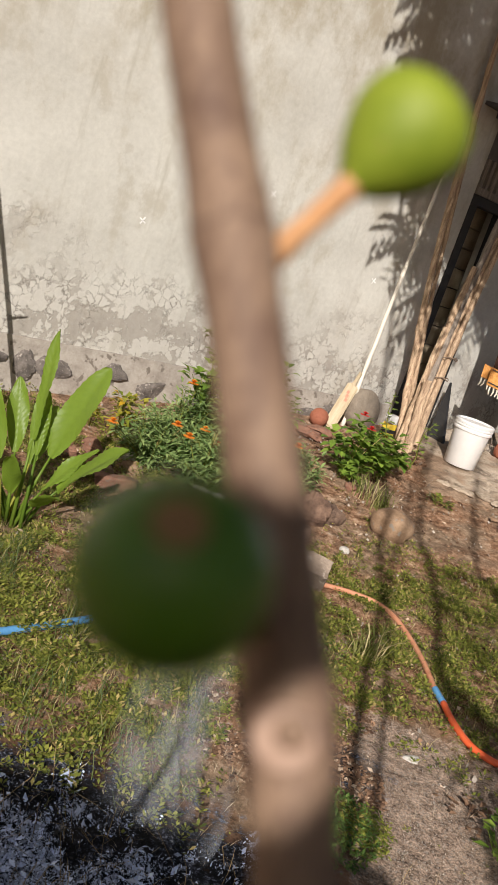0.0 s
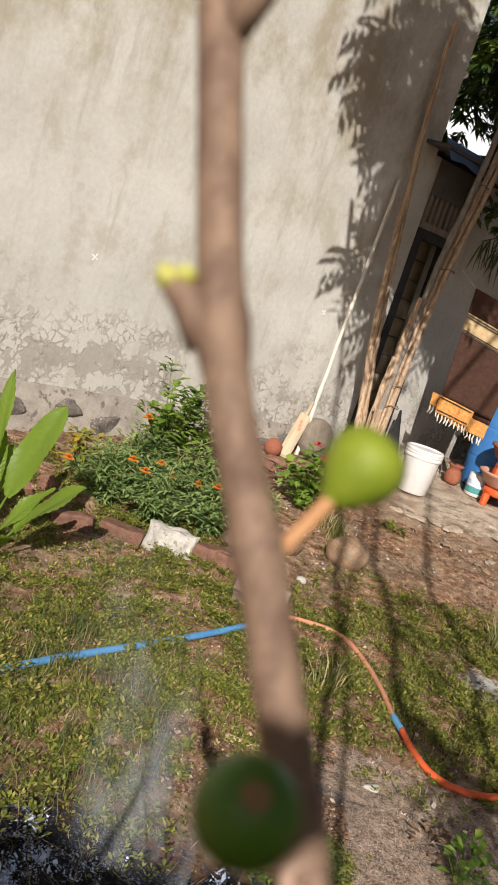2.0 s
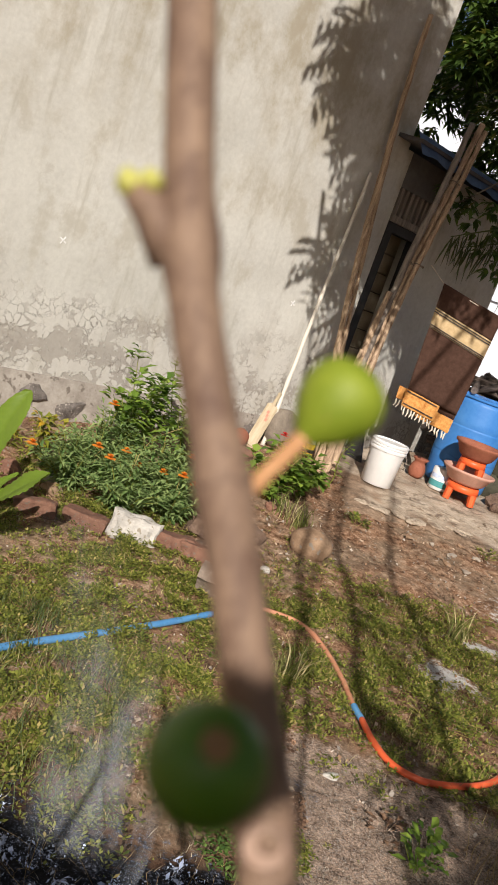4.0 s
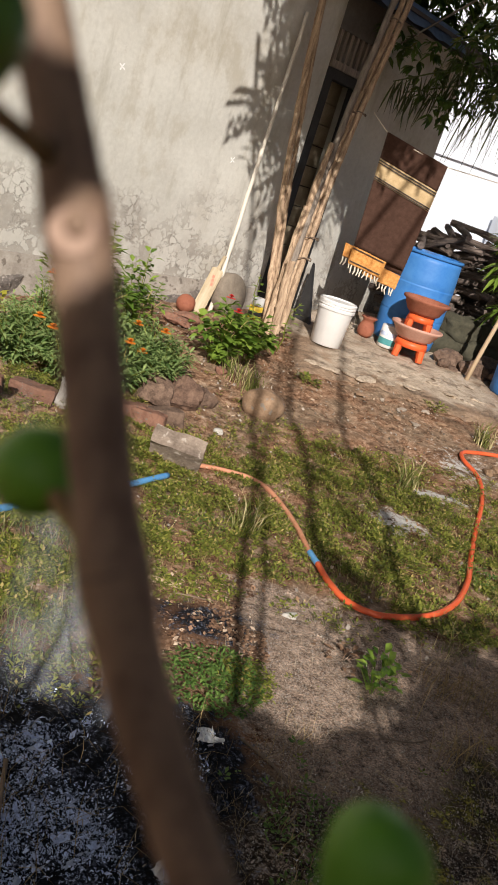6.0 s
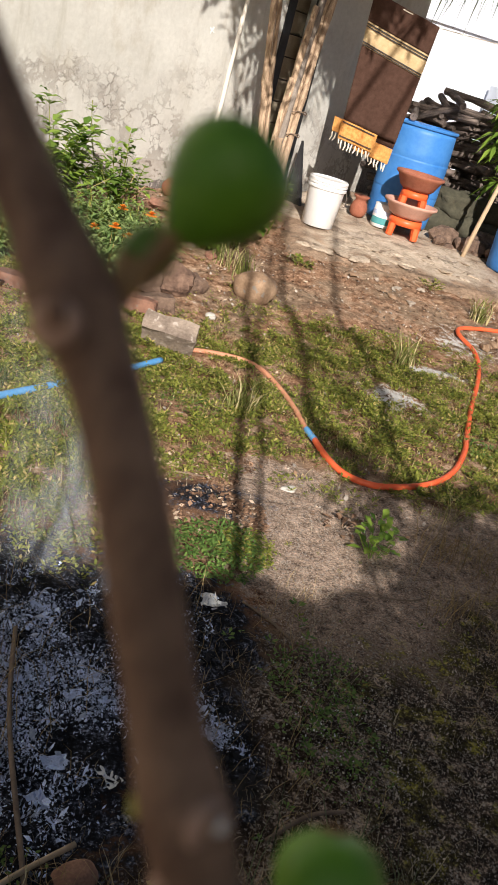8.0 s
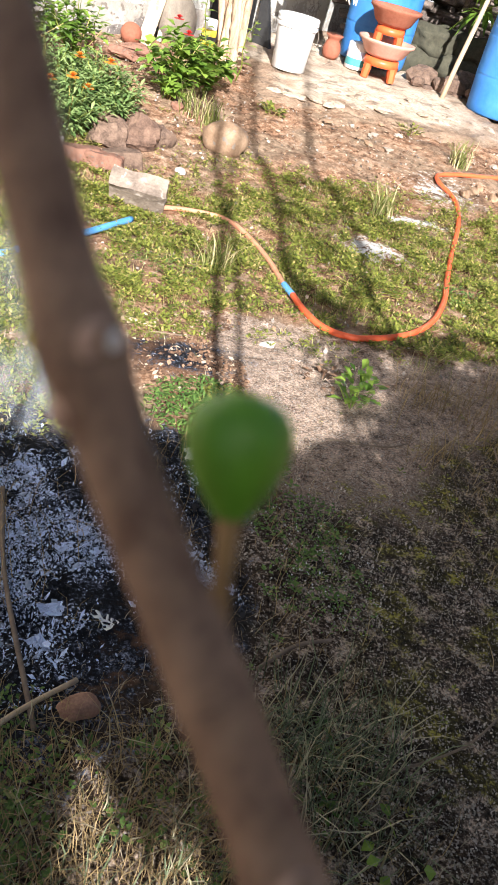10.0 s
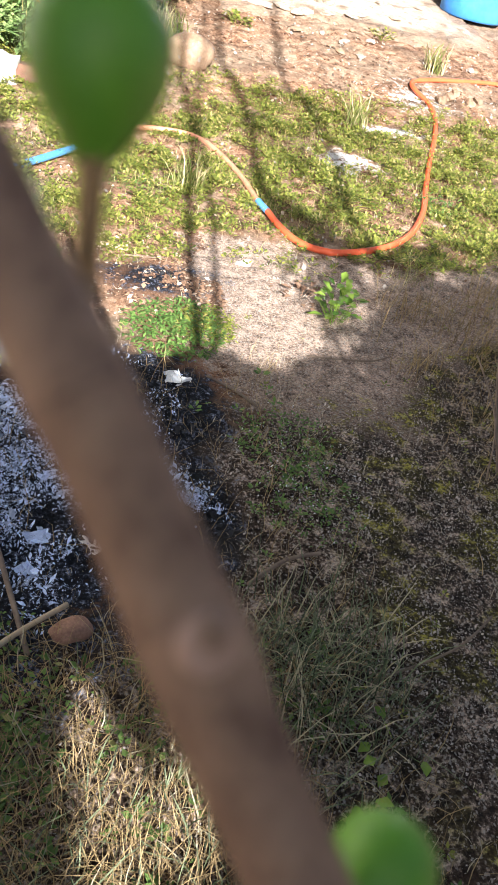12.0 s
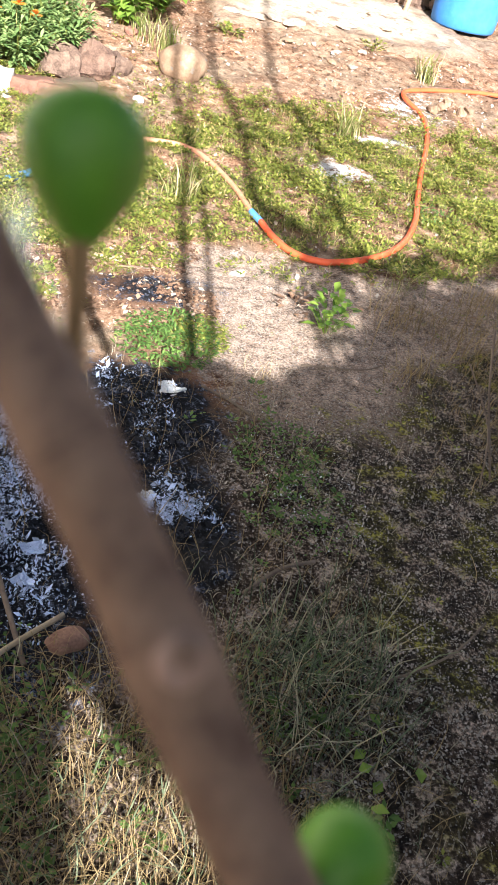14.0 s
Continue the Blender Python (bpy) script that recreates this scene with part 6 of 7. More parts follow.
def by_hose(x, y):
    """How far a place lies from the hose."""
    p, best = Vector((x, y)), 9.0
    for a, b in zip(HOSE_START, HOSE_START[1:]):
        k = min(1.0, max(0.0, (p - a).dot(b - a) / (b - a).length_squared))
        best = min(best, (p - a.lerp(b, k)).length)
    return best


def rosettes(name, pts, r0, r1, material, label, leaves=6, rise=0.5, mound=0.0):
    """Little weeds: a ring of small pointed leaves each."""
    sh = Shape()
    for x, y in pts:
        r, a0, z = rnd(r0, r1), rnd(0, math.tau), terrain(x, y)
        if mound:
            away = by_hose(x, y)
            if away < 0.022:
                continue
            z += mound * random.random() * patchy(x, y, 6.5, -0.15, 0.45, 57) * step(0.02, 0.16, away)
        for i in range(leaves):
            a = a0 + math.tau * i / leaves + rnd(-0.4, 0.4)
            d = Vector((math.cos(a), math.sin(a), rnd(0.1, 1.2) * rise))
            s = Vector((-math.sin(a), math.cos(a), rnd(-0.3, 0.3)))
            c = Vector((x, y, z + rnd(0.0, r * 0.9))) + d * r * 0.2
            k = len(sh.v)
            m = c + d * r * 0.55
            sh.v += [c, m + s * r * 0.26, c + d * r, m - s * r * 0.26]
            sh.f.append((k, k + 1, k + 2, k + 3))
    return single(name, sh, material, label, "weeds", None, False, kind="stuff")


def flakes(name, pts, s0, s1, lift, material, label, tilt=0.5, category="litter", slim=(0.4, 0.9)):
    """Small bent flakes lying on the ground."""
    sh = Shape()
    for x, y in pts:
        s, a, z = rnd(s0, s1), rnd(0, math.tau), terrain(x, y) + rnd(0, lift)
        u = Vector((math.cos(a), math.sin(a), rnd(-tilt, tilt))) * s
        w = Vector((-math.sin(a), math.cos(a), rnd(-tilt, tilt))) * s * rnd(*slim)
        c, up = Vector((x, y, z + 0.006)), Vector((0, 0, s * rnd(-0.2, 0.4)))
        k = len(sh.v)
        sh.v += [c - u, c - w + up, c + u * rnd(0.7, 1.1), c + w, c + up * 1.2]
        sh.f += [(k, k + 1, k + 4), (k + 1, k + 2, k + 4), (k + 2, k + 3, k + 4), (k + 3, k, k + 4)]
    return single(name, sh, material, label, category, None, False, kind="stuff")


def patchy(x, y, f, lo, hi, seed):
    return step(lo, hi, noise.noise((x * f, y * f, seed)) + 0.5 * noise.noise((x * f * 2.7, y * f * 2.7, seed + 4)))


def lawn(x, y):
    ash, conc, cement, moss_shade = zones(x, y)
    edge = step(2.45, 2.85, y) * step(5.3 - 0.5 * step(0.9, 1.4, x), 4.3, y)
    left = step(1.75, 2.2, y) * step(0.35, 0.05, x) * step(4.4, 4.0, y)
    bare = 1 - 0.85 * step(3.9, 4.5, y) * step(0.0, 0.4, x) * step(1.35, 0.9, x)
    spread = step(2.9, 1.5, abs(x - 0.5) * 0.9 + 0.7 * noise.noise((x * 1.1, y * 1.1, 55)))
    return (0.12 + 0.88 * spread) * max(edge, left) * bare * (1 - min(1, ash)) * (1 - min(1, 1.6 * cement)) * (1 - 0.92 * conc) * (0.12 + 0.88 * max(patchy(x, y, 2.6, -0.36, 0.22, 3) * (0.25 + 0.75 * patchy(x, y, 8.0, -0.35, 0.2, 13)), 0.55 * step(0.35, 0.0, x) * step(3.4, 2.9, y)))


def dry(x, y):
    ash, conc, cement, moss_shade = zones(x, y)
    corner = step(1.02, 0.82, y) * step(0.75, 0.5, x)
    strip = 0.10 * step(0.35, 0.5, x) * step(1.0, 0.75, x) * step(2.1, 1.8, y)
    tuft = 0.35 * max(0, 1 - math.hypot((x - 0.72) / 0.24, (y - 0.80) / 0.26))
    return max(corner, strip, tuft) * (1 - min(1, ash * 0.9))


def right_rough(x, y):
    return 0.42 * step(1.2, 1.5, x) * step(3.0, 2.4, y) * step(0.8, 1.6, y) * patchy(x, y, 2.5, -0.1, 0.3, 9)


blades("grass", scatter(60000, -2.4, 3.4, 1.7, 5.3, lambda x, y: lawn(x, y) * (0.3 + 0.7 * patchy(x, y, 3.7, -0.2, 0.3, 95))), 0.012, 0.055, 0.0015, 0.98, GRASS, "short patchy grass with dry blades")
rosettes("clover_weeds", scatter(210000, -2.2, 3.2, 1.8, 5.3, lambda x, y: min(1.0, 1.5 * lawn(x, y)) * (0.12 + 0.88 * patchy(x, y, 5.5, -0.30, 0.14, 97))), 0.007, 0.023, GREEN, "small-leaved creeping weeds in the grass", 5, 0.6, 0.06)
blades("dry_straw", scatter(38000, -0.6, 1.1, 0.1, 2.2, dry), 0.03, 0.12, 0.0008, 1.1, STRAW, "matted dry straw-coloured grass", 0.3, 1.5)
blades("sparse_grass", scatter(26000, -6.5, 7.0, -6.0, 6.0, lambda x, y: 0.8 * patchy(x, y, 0.9, -0.1, 0.4, 61) * step(1.2, 2.2, max(abs(x - 0.4) * 0.8, abs(y - 3.2) * 0.55)) * (1 - step(0.2, 0.6, x) * step(0.0, 0.4, y) * step(5.0, 4.0, x)) * step(-0.1, 0.3, -(WALL.inverted() @ Vector((x, y, 0))).y)), 0.03, 0.09, 0.003, 0.95, GRASS, "sparse grass thinning out over the yard")
blades("long_grass", scatter(15000, -1.6, 0.3, 1.85, 3.3, lambda x, y: lawn(x, y) * step(0.25, -0.1, x) * patchy(x, y, 4.5, -0.15, 0.35, 83)), 0.04, 0.12, 0.0017, 0.95, LONG_GRASS, "longer green grass beside the ash")
blades("dry_straw", scatter(44000, -2.4, 3.4, 1.7, 5.6, lambda x, y: 0.75 * lawn(x, y)), 0.02, 0.09, 0.0011, 1.15, STRAW, "dry stems scattered through the grass")
blades("green_grass", scatter(9000, -0.6, 1.0, 0.2, 1.2, lambda x, y: 0.3 * dry(x, y)), 0.04, 0.13, 0.0014, 1.0, TUFT, "long green grass among the straw")
blades("grass_tuft", scatter(3600, 0.4, 1.1, 0.5, 1.2, lambda x, y: max(0, 1 - math.hypot((x - 0.72) / 0.25, (y - 0.80) / 0.26))), 0.06, 0.19, 0.0015, 1.0, TUFT, "long arching grass tuft on the dirt")
blades("rough_straw", scatter(13000, 1.2, 3.2, 0.6, 3.1, right_rough), 0.04, 0.15, 0.0012, 1.1, STRAW, "thin dry straw on the rough ground", 0.3, 1.2)
rosettes("small_weeds", scatter(12000, -0.6, 1.0, 0.2, 2.1, lambda x, y: dry(x, y) * (0.12 + 0.6 * step(0.22, 0.05, x))), 0.009, 0.026, FRESH, "small green weeds among the straw")
rosettes("small_weeds", scatter(1300, 0.62, 1.02, 1.15, 1.75, lambda x, y: 0.8 * max(0, 1 - math.hypot((x - 0.82) / 0.16, (y - 1.45) / 0.26)) * patchy(x, y, 9.0, -0.15, 0.35, 71)), 0.007, 0.020, FRESH, "low green weeds creeping over the dirt")
rosettes("small_weeds", scatter(4000, 0.8, 3.2, 0.3, 3.0, lambda x, y: 0.05 + 0.4 * right_rough(x, y)), 0.006, 0.016, GREEN, "tiny weeds dotted over the concrete")
for x, y, s, n in ((1.52, 2.34, 0.16, 420), (1.72, 2.10, 0.20, 520), (1.40, 1.98, 0.12, 240), (1.95, 2.45, 0.18, 420), (1.62, 2.62, 0.10, 160)):
    blades("straw_tuft", scatter(n, x - s, x + s, y - s, y + s, lambda u, v: max(0, 1 - math.hypot(u - x, v - y) / s)), 0.05, 0.16, 0.0013, 1.05, STRAW if n > 200 else GRASS, "tangled dry straw tuft on the rough ground", 0.3, 1.0)
for x, y, s in ((0.80, 3.30, 0.10), (1.9, 4.3, 0.08), (0.95, 5.15, 0.11), (2.75, 5.3, 0.09), (0.85, 5.3, 0.12)):
    blades("grass_tuft", scatter(260, x - s, x + s, y - s, y + s, lambda u, v: max(0, 1 - math.hypot(u - x, v - y) / s)), 0.08, 0.22, 0.003, 0.85, GRASS, "spiky green grass tuft")


def soil_only(x, y):
    ash, conc, cement, moss_shade = zones(x, y)
    return (1 - 0.6 * conc) * (1 - min(1, ash))


flakes("leaf_litter", scatter(26000, -2.2, 3.4, 2.3, 6.6, lambda x, y: 0.2 * soil_only(x, y) + 0.6 * step(4.0, 4.8, y) * patchy(x, y, 3.2, -0.35, 0.3, 91)), 0.003, 0.015, 0.012, LITTER, "dry brown leaf and chip litter on the soil")
flakes("leaf_litter", scatter(5200, 0.15, 0.80, 2.20, 2.80, lambda x, y: 0.9 * patchy(x, y, 6.0, -0.4, 0.2, 37)), 0.003, 0.014, 0.012, LITTER, "dry leaf bits and chips beside the soot")
flakes("gravel", scatter(46000, 0.55, 2.4, 0.3, 2.9, lambda x, y: zones(x, y)[1]), 0.0009, 0.0026, 0.002, GRAVEL, "loose gravel grains on the concrete", 1.0, "gravel")
flakes("gravel", scatter(9000, -2.2, 3.4, 2.4, 6.4, lambda x, y: 0.5 * soil_only(x, y)), 0.004, 0.013, 0.003, GRAVEL, "small stones and crumbs in the soil", 1.0, "gravel")
CHAR = surface("charred_bits", (0.006, 0.006, 0.007), (0.04, 0.038, 0.038), 40.0, 0.8, island=0.6)
ashes = lambda x, y: step(0.55, 0.95, zones(x, y)[0] + 0.25 * noise.noise((x * 9, y * 9, 41)))
flakes("ash_flakes", scatter(230000, -0.9, 0.9, 0.8, 2.1, lambda x, y: ashes(x, y) * (1 - 0.85 * step(0.34, 0.42, x) * step(1.42, 1.52, y)) * max(patchy(x, y, 7.0, -0.10 - 0.42 * step(0.42, 0.25, x), 0.36 - 0.12 * step(0.40, 0.25, x), 21), 0.95 * step(0.42, 0.30, x) * step(1.65, 1.35, y) * patchy(x, y, 13.0, -0.5, 0.2, 77))), 0.0014, 0.0058, 0.024, GREY_PAPER, "pale grey ash flakes on the burnt patch", 1.0, "ash", (0.15, 0.6))
flakes("ash_sheets", scatter(14000, -0.9, 0.9, 0.8, 2.1, lambda x, y: ashes(x, y) * (1 - 0.9 * step(0.34, 0.42, x) * step(1.42, 1.52, y)) * patchy(x, y, 7.0, -0.15 - 0.3 * step(0.42, 0.25, x), 0.35, 21)), 0.005, 0.016, 0.026, GREY_PAPER, "larger curled ash sheets on the burnt patch", 0.8, "ash", (0.2, 0.6))
flakes("char_bits", scatter(16000, -1.0, 0.9, 0.7, 2.7, lambda x, y: ashes(x, y) * (0.35 + 0.65 * step(0.25, 0.42, x))), 0.003, 0.012, 0.008, CHAR, "black charred bits on the burnt patch", 0.9, "ash")
blades("burnt_straw", scatter(1800, -0.5, 0.75, 0.8, 2.0, lambda x, y: 0.5 * ashes(x, y)), 0.06, 0.18, 0.0010, 1.2, STRAW, "half-burnt straw across the ash", 0.3, 1.6)

blades("fine_debris", scatter(24000, -0.7, 2.6, 0.2, 2.7, lambda x, y: 0.75 * (1 - 0.7 * min(1, zones(x, y)[0])) * (1 - 0.85 * step(1.85, 2.1, y) * step(0.65, 0.8, x)) * (1 - 0.6 * step(0.95, 1.15, x)) * patchy(x, y, 3.0, -0.35, 0.35, 31)), 0.012, 0.05, 0.0010, 1.0, DEBRIS, "fine straw debris strewn over the ground")
flakes("grit", scatter(22000, 0.62, 2.2, 0.3, 1.9, lambda x, y: 0.9 * zones(x, y)[3] * patchy(x, y, 3.4, -0.3, 0.3, 19)), 0.0018, 0.0046, 0.003, GRAVEL, "coarse pale grit on the mossy ground", 1.0, "gravel")
flakes("crumbs", scatter(34000, -0.6, 2.6, 0.2, 2.5, lambda x, y: 0.8 * (1 - 0.8 * min(1, zones(x, y)[0]))), 0.0008, 0.0022, 0.003, GRAVEL, "soil crumbs and grit on the ground", 1.0, "gravel")

flakes("seed_heads", scatter(1500, 0.62, 1.10, 1.05, 1.80, lambda x, y: 0.8 * max(0, 1 - math.hypot((x - 0.84) / 0.20, (y - 1.45) / 0.32))), 0.0016, 0.0032, 0.06, PAPER, "tiny pale flower heads on the creeping weed", 1.0, "flowers")

# papers, sticks and scraps
for k, (x, y, s, m, lab) in enumerate(((0.555, 1.86, 0.035, PAPER, "crumpled white paper scrap on the ash"), (0.585, 1.84, 0.025, PAPER, "crumpled white paper scrap on the ash"), (0.22, 1.50, 0.034, GREY_PAPER, "curled grey sheet of ash"), (0.18, 1.42, 0.026, GREY_PAPER, "curled grey sheet of ash"), (0.16, 1.22, 0.028, GREY_PAPER, "curled grey sheet of ash"), (0.14, 1.12, 0.026, GREY_PAPER, "curled grey sheet of ash"), (0.28, 1.20, 0.03, PAPER, "small white flake of burnt paper on ash"), (0.43, 1.38, 0.03, PAPER, "small white flake of burnt paper on ash"))):
    sh, n = Shape(), 6
    for j in range(n + 1):
        for i in range(n + 1):
            u, v = i / n - 0.5, j / n - 0.5
            q = noise.noise((u * 3 + k, v * 3, k * 2.0))
            sh.v.append((2 * s * u * (1 + 0.4 * q), 1.4 * s * v * (1 - 0.4 * q), 0.012 + 0.6 * s * abs(q) + 0.25 * s * noise.noise((u * 8, v * 8, k))))
    sh.f = [(j * (n + 1) + i, j * (n + 1) + i + 1, (j + 1) * (n + 1) + i + 1, (j + 1) * (n + 1) + i) for j in range(n) for i in range(n)]
    single("paper_scrap", sh, m, lab, "paper", Matrix.Translation(on_ground(x, y)) @ pose(0, 0, 0, rnd(-15, 15), rnd(-15, 15), rnd(0, 180)), False, "scraps on the ash")
for pts, r, lab in (
    ([(0.02, 1.62, 0.03), (0.05, 1.30, 0.035), (0.14, 0.90, 0.02)], 0.006, "long dry stick across the ash"), ([(-0.05, 0.80, 0.02), (0.10, 0.93, 0.03), (0.22, 1.02, 0.02)], 0.006, "dry stick at the ash's edge"),
    ([(0.66, 1.88, 0.012), (0.74, 1.80, 0.014), (0.80, 1.72, 0.010)], 0.0042, "thin reddish twig on the concrete"), ([(0.36, 2.69, 0.015), (0.49, 2.66, 0.015)], 0.011, "short pale stick by the ash"),
    ([(0.46, 2.62, 0.01), (0.62, 2.62, 0.01)], 0.0040, "thin dry twig on the grass edge"), ([(0.62, 1.06, 0.02), (0.72, 1.12, 0.03), (0.82, 1.15, 0.02)], 0.005, "dry twig on the dirt"),
    ([(1.02, 2.02, 0.01), (1.22, 2.00, 0.015), (1.32, 2.04, 0.01)], 0.003, "dry stem on the concrete"), ([(1.45, 1.45, 0.02), (1.55, 1.75, 0.12), (1.66, 2.0, 0.2)], 0.004, "bent dry stalk on the rough ground"),
    ([(1.40, 1.42, 0.02), (1.50, 1.62, 0.08), (1.52, 1.86, 0.15)], 0.003, "bent dry stalk on the rough ground"), ([(0.85, 0.80, 0.01), (1.05, 0.85, 0.03), (1.2, 0.95, 0.01)], 0.003, "dry stem on the moss")):
    single("twig", Shape().tube(smooth_path([(x, y, terrain(x, y) + z) for x, y, z in pts], 4), r, 7, True, 0.2), TWIG if r < 0.006 or "stick across" in lab else WOOD, lab, "twig", None, True, "twigs on the ground")
rock(0.66, 2.20, (0.022, 0.012, 0.012), BRICK, "small red scrap among the weeds", 81, 0.2)
rock(0.72, 2.20, (0.022, 0.015, 0.02), STONE, "small brown leaf-like chip among the weeds", 82, 0.2)
for k in range(5):
    rock(2.62 + 0.07 * k, 4.82 + 0.05 * (k % 3), (0.035, 0.05, 0.03), STONE, "reddish broken stone beside the hose", 90 + k, 0.3)
for k in range(16):
    x, y = rnd(1.6, 3.3), rnd(5.3, 5.8)
    rock(x, y, (rnd(0.02, 0.05), rnd(0.015, 0.03), 0.014), STONE if k % 3 else PAD, "flat cement crumb at the apron's edge", 100 + k, 0.3, rnd(0, 180), 0.1)
for k in range(14):
    x, y = rnd(-0.2, 1.2), rnd(4.9, 6.2)
    rock(x, y, (rnd(0.02, 0.05), rnd(0.02, 0.04), 0.025), BRICK if k % 2 else STONE, "brick crumb in the bed soil", 140 + k, 0.3, rnd(0, 180), 0.2)

# ---- foliage over the hut: tree behind, hanging palm fronds, mango sapling ----


def crown_tree(name, base, stems, clumps, count, length, wide, material, label):
    t = thing(name, base, label, "tree")
    for pts, r0, r1 in stems:
        sm = smooth_path(pts, 5)
        part("trunk", Shape().tube(sm, [r0 + (r1 - r0) * i / (len(sm) - 1) for i in range(len(sm))], 9, True, 0.1), TREE_BARK, t, "", True)
    lv = Shape()
    for (cx, cy, cz), r, share in clumps:
        for _ in range(int(count * share)):
            a, u, q = rnd(0, math.tau), rnd(-1, 1), random.random() ** 0.45
            h = math.sqrt(1 - u * u)
            d0 = Vector((h * math.cos(a), h * math.sin(a), u))
            c = Vector((cx, cy, cz)) + d0 * r * q
            for i in range(5):
                b = a + rnd(-1.2, 1.2)
                lv.leaf(c, (math.cos(b), math.sin(b), rnd(-0.7, 0.4)), (0, 0, 1), length * rnd(0.7, 1.2), wide, 0.35, 0.2, 2)
    part("crown", lv, material, t, kind="stuff")


crown_tree("tree", (2.6, 10.2, 0.3), [([(0, 0, -0.2), (-0.1, 0, 2.0), (-0.5, -0.4, 3.6), (-1.0, -0.8, 4.6)], 0.12, 0.05), ([(-0.1, 0, 2.0), (0.3, -0.3, 3.2), (0.5, -0.6, 4.4)], 0.08, 0.03)],
           [((-1.6, -1.0, 4.2), 0.55, 1.0), ((-1.1, -1.1, 3.75), 0.5, 1.0), ((-0.7, -1.0, 4.5), 0.6, 1.0), ((-0.2, -1.0, 3.5), 0.5, 0.8), ((0.2, -1.1, 3.0), 0.45, 0.8), ((-0.4, -1.0, 3.1), 0.4, 0.8), ((0.3, -0.8, 4.0), 0.6, 0.8), ((-0.9, -1.8, 4.3), 0.45, 0.9), ((-0.6, -1.8, 3.9), 0.4, 0.8), ((-1.15, -1.9, 4.6), 0.4, 0.7), ((-0.5, -2.0, 3.45), 0.4, 0.9), ((-0.1, -2.0, 3.7), 0.4, 0.9), ((0.5, -2.0, 3.5), 0.4, 0.8), ((-1.0, -2.0, 3.9), 0.35, 0.8)], 130, 0.16, 0.05, TREE_LEAF, "leafy tree rising behind the hut roof")
crown_tree("mango_sapling", on_ground(3.80, 7.35), [([(0, 0, -0.1), (-0.1, 0.0, 0.5), (-0.32, -0.08, 0.95), (-0.40, -0.1, 1.15)], 0.018, 0.008)],
           [((-0.52, -0.12, 1.20), 0.22, 0.3), ((-0.42, -0.10, 0.95), 0.2, 0.3), ((-0.30, -0.08, 1.35), 0.22, 0.3), ((-0.26, -0.05, 0.75), 0.2, 0.2)], 60, 0.20, 0.045, BUSH, "young mango sapling with long drooping leaves")


crown_tree("vine", (1.9, 7.45, 3.0), [([(0.5, 0.1, 0.5), (0.1, 0.05, 0.1), (-0.2, 0, -0.2)], 0.012, 0.006)],
           [((-0.2, 0.10, -0.12), 0.22, 0.22), ((0.1, 0.02, -0.25), 0.25, 0.3), ((0.35, -0.05, -0.5), 0.22, 0.25), ((0.45, -0.1, -0.05), 0.25, 0.35), ((0.75, -0.15, -0.3), 0.22, 0.3), ((0.6, -0.1, 0.3), 0.3, 0.35)], 100, 0.11, 0.045, TREE_LEAF, "tangled leafy vine hanging from the hut eave")


def frond(name, spine_pts, leaflet, n, label):
    p = thing(name, (0, 0, 0), label, "palm frond", "hanging palm fronds")
    sm = smooth_path(spine_pts, 10)
    part("rachis", Shape().tube(sm, [0.014 * (1 - 0.7 * i / len(sm)) for i in range(len(sm))], 7), PALM, p, "", True)
    for i in range(n):
        s = i / (n - 1)
        k = min(int(s * (len(sm) - 1)), len(sm) - 2)
        c, along = sm[k], (sm[k + 1] - sm[k]).normalized()
        for sgn in (-1, 1):
            if random.random() < 0.22:
                continue
            side = along.cross(Vector((0, 0, 1))).normalized() * sgn
            d = side * rnd(0.02, 0.55) + along * rnd(-0.25, 0.55) + Vector((0, rnd(-0.2, 0.2), -1.2))
            part("leaflet", Shape().leaf(c, d, along, leaflet * rnd(0.45, 1.15) * (1 - 0.4 * s), rnd(0.014, 0.030), rnd(0.05, 0.3), 0.2, 3), PALM, p)


for pts, leaflet, lab in (
    ([(4.6, 7.2, 3.8), (3.4, 7.2, 3.6), (2.6, 7.2, 3.2), (2.05, 7.2, 2.9)], 0.9, "palm frond with long leaflets hanging over the line"),
    ([(4.8, 7.0, 3.1), (3.6, 7.05, 3.05), (2.9, 7.05, 2.85), (2.35, 7.1, 2.6)], 0.85, "palm frond with long leaflets hanging over the line"),
    ([(4.6, 7.3, 2.95), (3.5, 7.3, 2.9), (2.9, 7.3, 2.75), (2.4, 7.3, 2.5)], 0.75, "dark palm frond hanging beside the towel"),
    ([(4.4, 7.5, 3.3), (3.4, 7.45, 3.2), (2.7, 7.4, 3.0), (2.2, 7.35, 2.75)], 0.9, "dark palm frond hanging beside the towel"),
    ([(3.6, 7.6, 3.3), (2.7, 7.5, 3.0), (2.1, 7.4, 2.7), (1.72, 7.30, 2.50)], 0.42, "browning palm frond hanging before the hut wall"),
    ([(3.4, 7.9, 3.0), (2.8, 7.7, 2.85), (2.3, 7.5, 2.65), (1.85, 7.35, 2.45)], 0.42, "browning palm frond hanging before the hut wall")):
    frond("palm_frond", pts, leaflet, 44, lab)

# loose flakes of cement on the apron
apron = bpy.data.objects["pavement"]
flake_shapes = [Shape().rock((0, 0, 0), (rnd(0.06, 0.12), rnd(0.04, 0.08), 0.014), 400 + k, 6, 12, 8).mesh("flake", APRON) for k in range(8)]
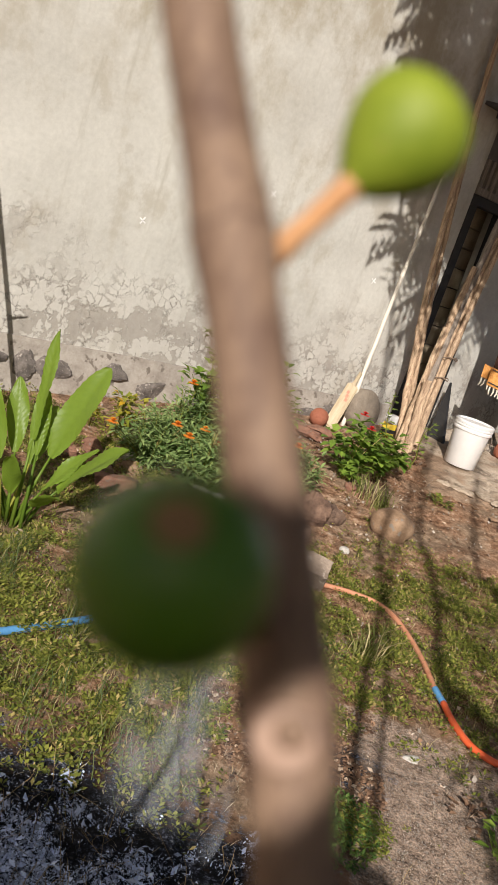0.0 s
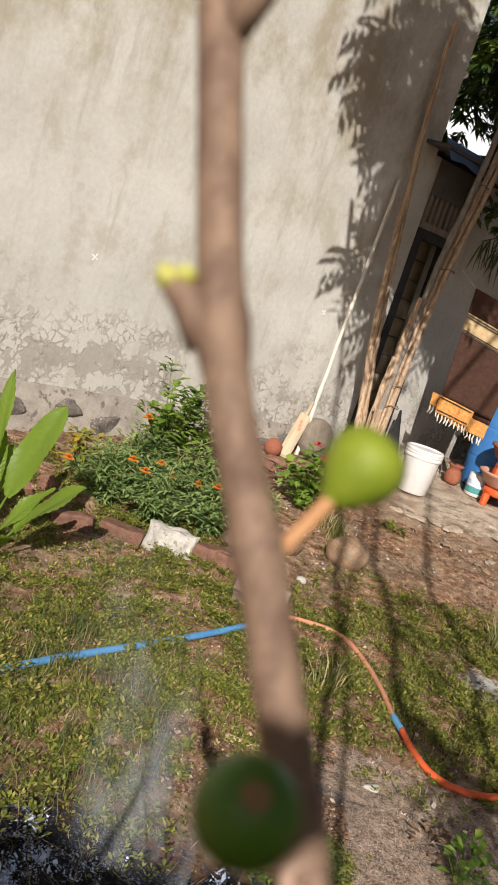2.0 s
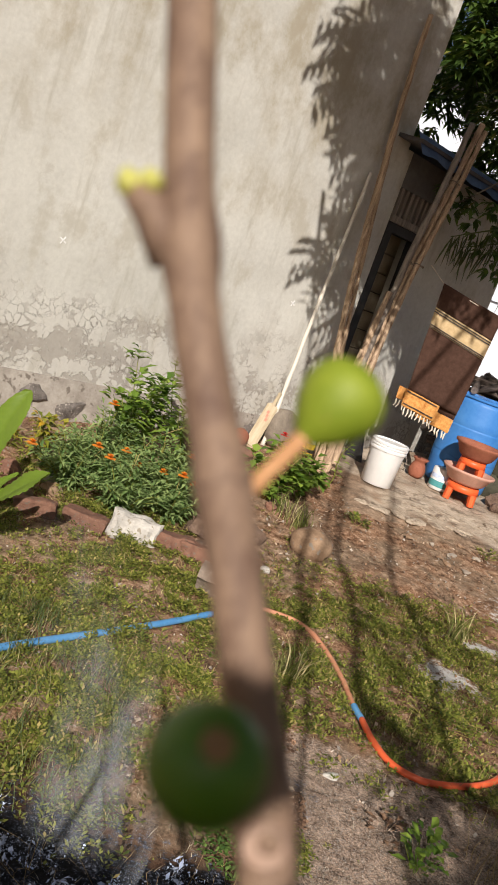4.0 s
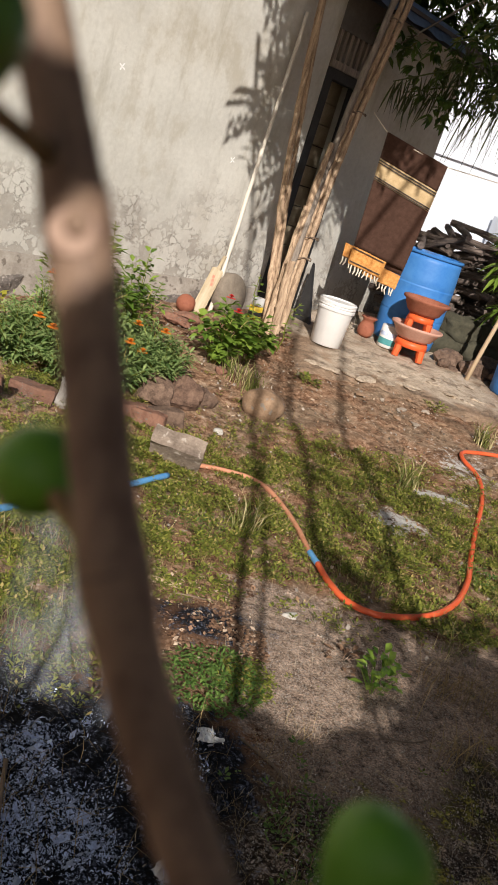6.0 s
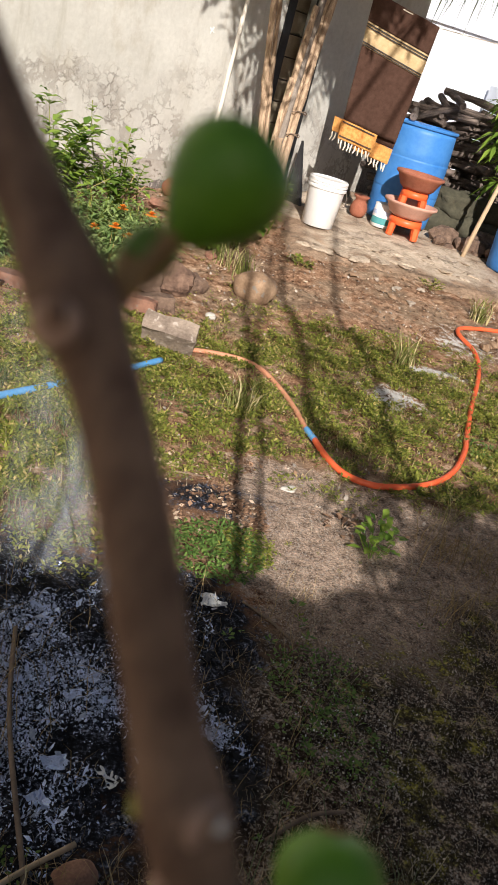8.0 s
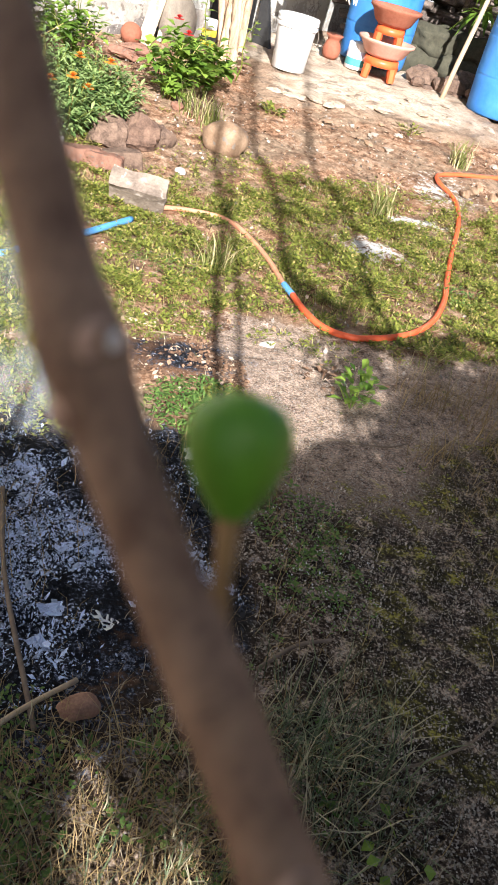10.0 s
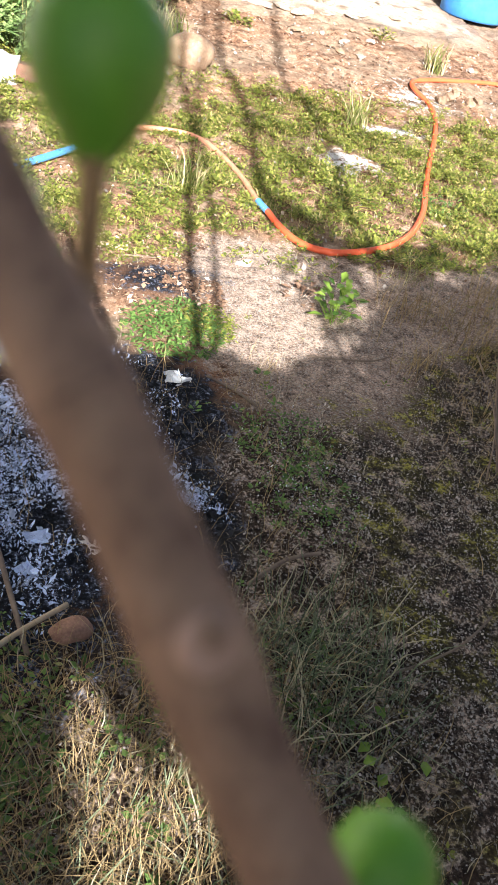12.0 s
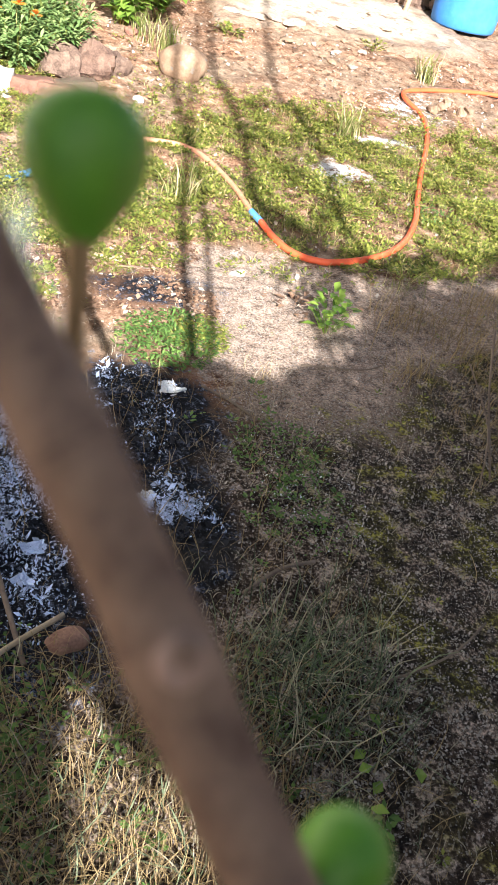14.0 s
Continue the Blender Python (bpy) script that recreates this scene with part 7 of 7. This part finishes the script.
for k in range(46):
    x, y = rnd(1.45, 3.3), rnd(5.72, 6.7)
    if reach(x, y) < 0.12 or reach(x, y) > 0.75 * random.random() + 0.25:
        continue
    piece = part("flake", flake_shapes[k % 8], APRON, apron)
    piece.matrix_world = Matrix.Translation(on_ground(x, y, 0.022 + rnd(0, 0.006))) @ pose(0, 0, 0, rnd(-5, 5), rnd(-5, 5), rnd(0, 360))

# ---- thin smoke over the ash ----


def smoke_material():
    m, t, b = graph("thin_smoke")
    att = t.nodes.new("ShaderNodeVertexColor")
    att.layer_name = "veil"
    co = obj_coords(t)
    cloud = noise_node(t, co, 9.0, 7.0, 0.62, (1.0, 1.0, 0.4))
    sep = t.nodes.new("ShaderNodeSeparateColor")
    t.links.new(att.outputs["Color"], sep.inputs[0])
    fac = calc(t, "MULTIPLY", sep.outputs[0], calc(t, "MULTIPLY", span(t, cloud, 0.34, 0.72), 0.36))
    dif = node(t, "ShaderNodeBsdfDiffuse", Color=(0.66, 0.71, 0.78, 1))
    tra = node(t, "ShaderNodeBsdfTranslucent", Color=(0.66, 0.71, 0.78, 1))
    both = t.nodes.new("ShaderNodeMixShader")
    t.links.new(dif.outputs[0], both.inputs[1])
    t.links.new(tra.outputs[0], both.inputs[2])
    clear = t.nodes.new("ShaderNodeBsdfTransparent")
    out = t.nodes.new("ShaderNodeMixShader")
    t.links.new(fac, out.inputs[0])
    t.links.new(clear.outputs[0], out.inputs[1])
    t.links.new(both.outputs[0], out.inputs[2])
    t.links.new(out.outputs[0], t.nodes["Material Output"].inputs["Surface"])
    return m


def smoke_ribbons():
    """Curling sheets of smoke that rise from the ash, widen and thin out."""
    sh, dens = Shape(), []
    for k, (x0, y0, tall, wide, lean) in enumerate(((0.19, 1.80, 0.55, 0.09, -0.06), (0.15, 1.88, 0.70, 0.09, -0.09), (0.08, 1.84, 0.60, 0.13, -0.17), (0.13, 2.00, 0.85, 0.12, -0.28))):
        nu, nv = 16, 30
        base = len(sh.v)
        for j in range(nv + 1):
            v = j / nv
            cx = x0 + lean * v + 0.035 * math.sin(6 * v + 2 * k)
            cy = y0 + 0.12 * v
            a = 0.5 * math.sin(4 * v + k)
            w = wide * (0.7 + 0.5 * v)
            for i in range(nu + 1):
                u = i / nu * 2 - 1
                r = 0.06 * noise.noise((u * 2, v * 4, k * 3.0))
                sh.v.append((cx + w * u * math.cos(a) - r * math.sin(a), cy + w * u * math.sin(a) + r * math.cos(a), 0.02 + tall * v))
                d = max(0.0, 1 - u * u) ** 1.1 * step(0.0, 0.10, v) * (1 - v) ** 0.6
                dens.extend((d, 0, 0, 1))
        for j in range(nv):
            for i in range(nu):
                a = base + j * (nu + 1) + i
                sh.f.append((a, a + 1, a + nu + 2, a + nu + 1))
    me = sh.mesh("smoke", smoke_material(), True)
    me.color_attributes.new("veil", "FLOAT_COLOR", "POINT").data.foreach_set("color", dens)
    return tagged(new("smoke", me), "thin bluish smoke rising from the smouldering ash", "smoke", kind="stuff")


smoke_ribbons()
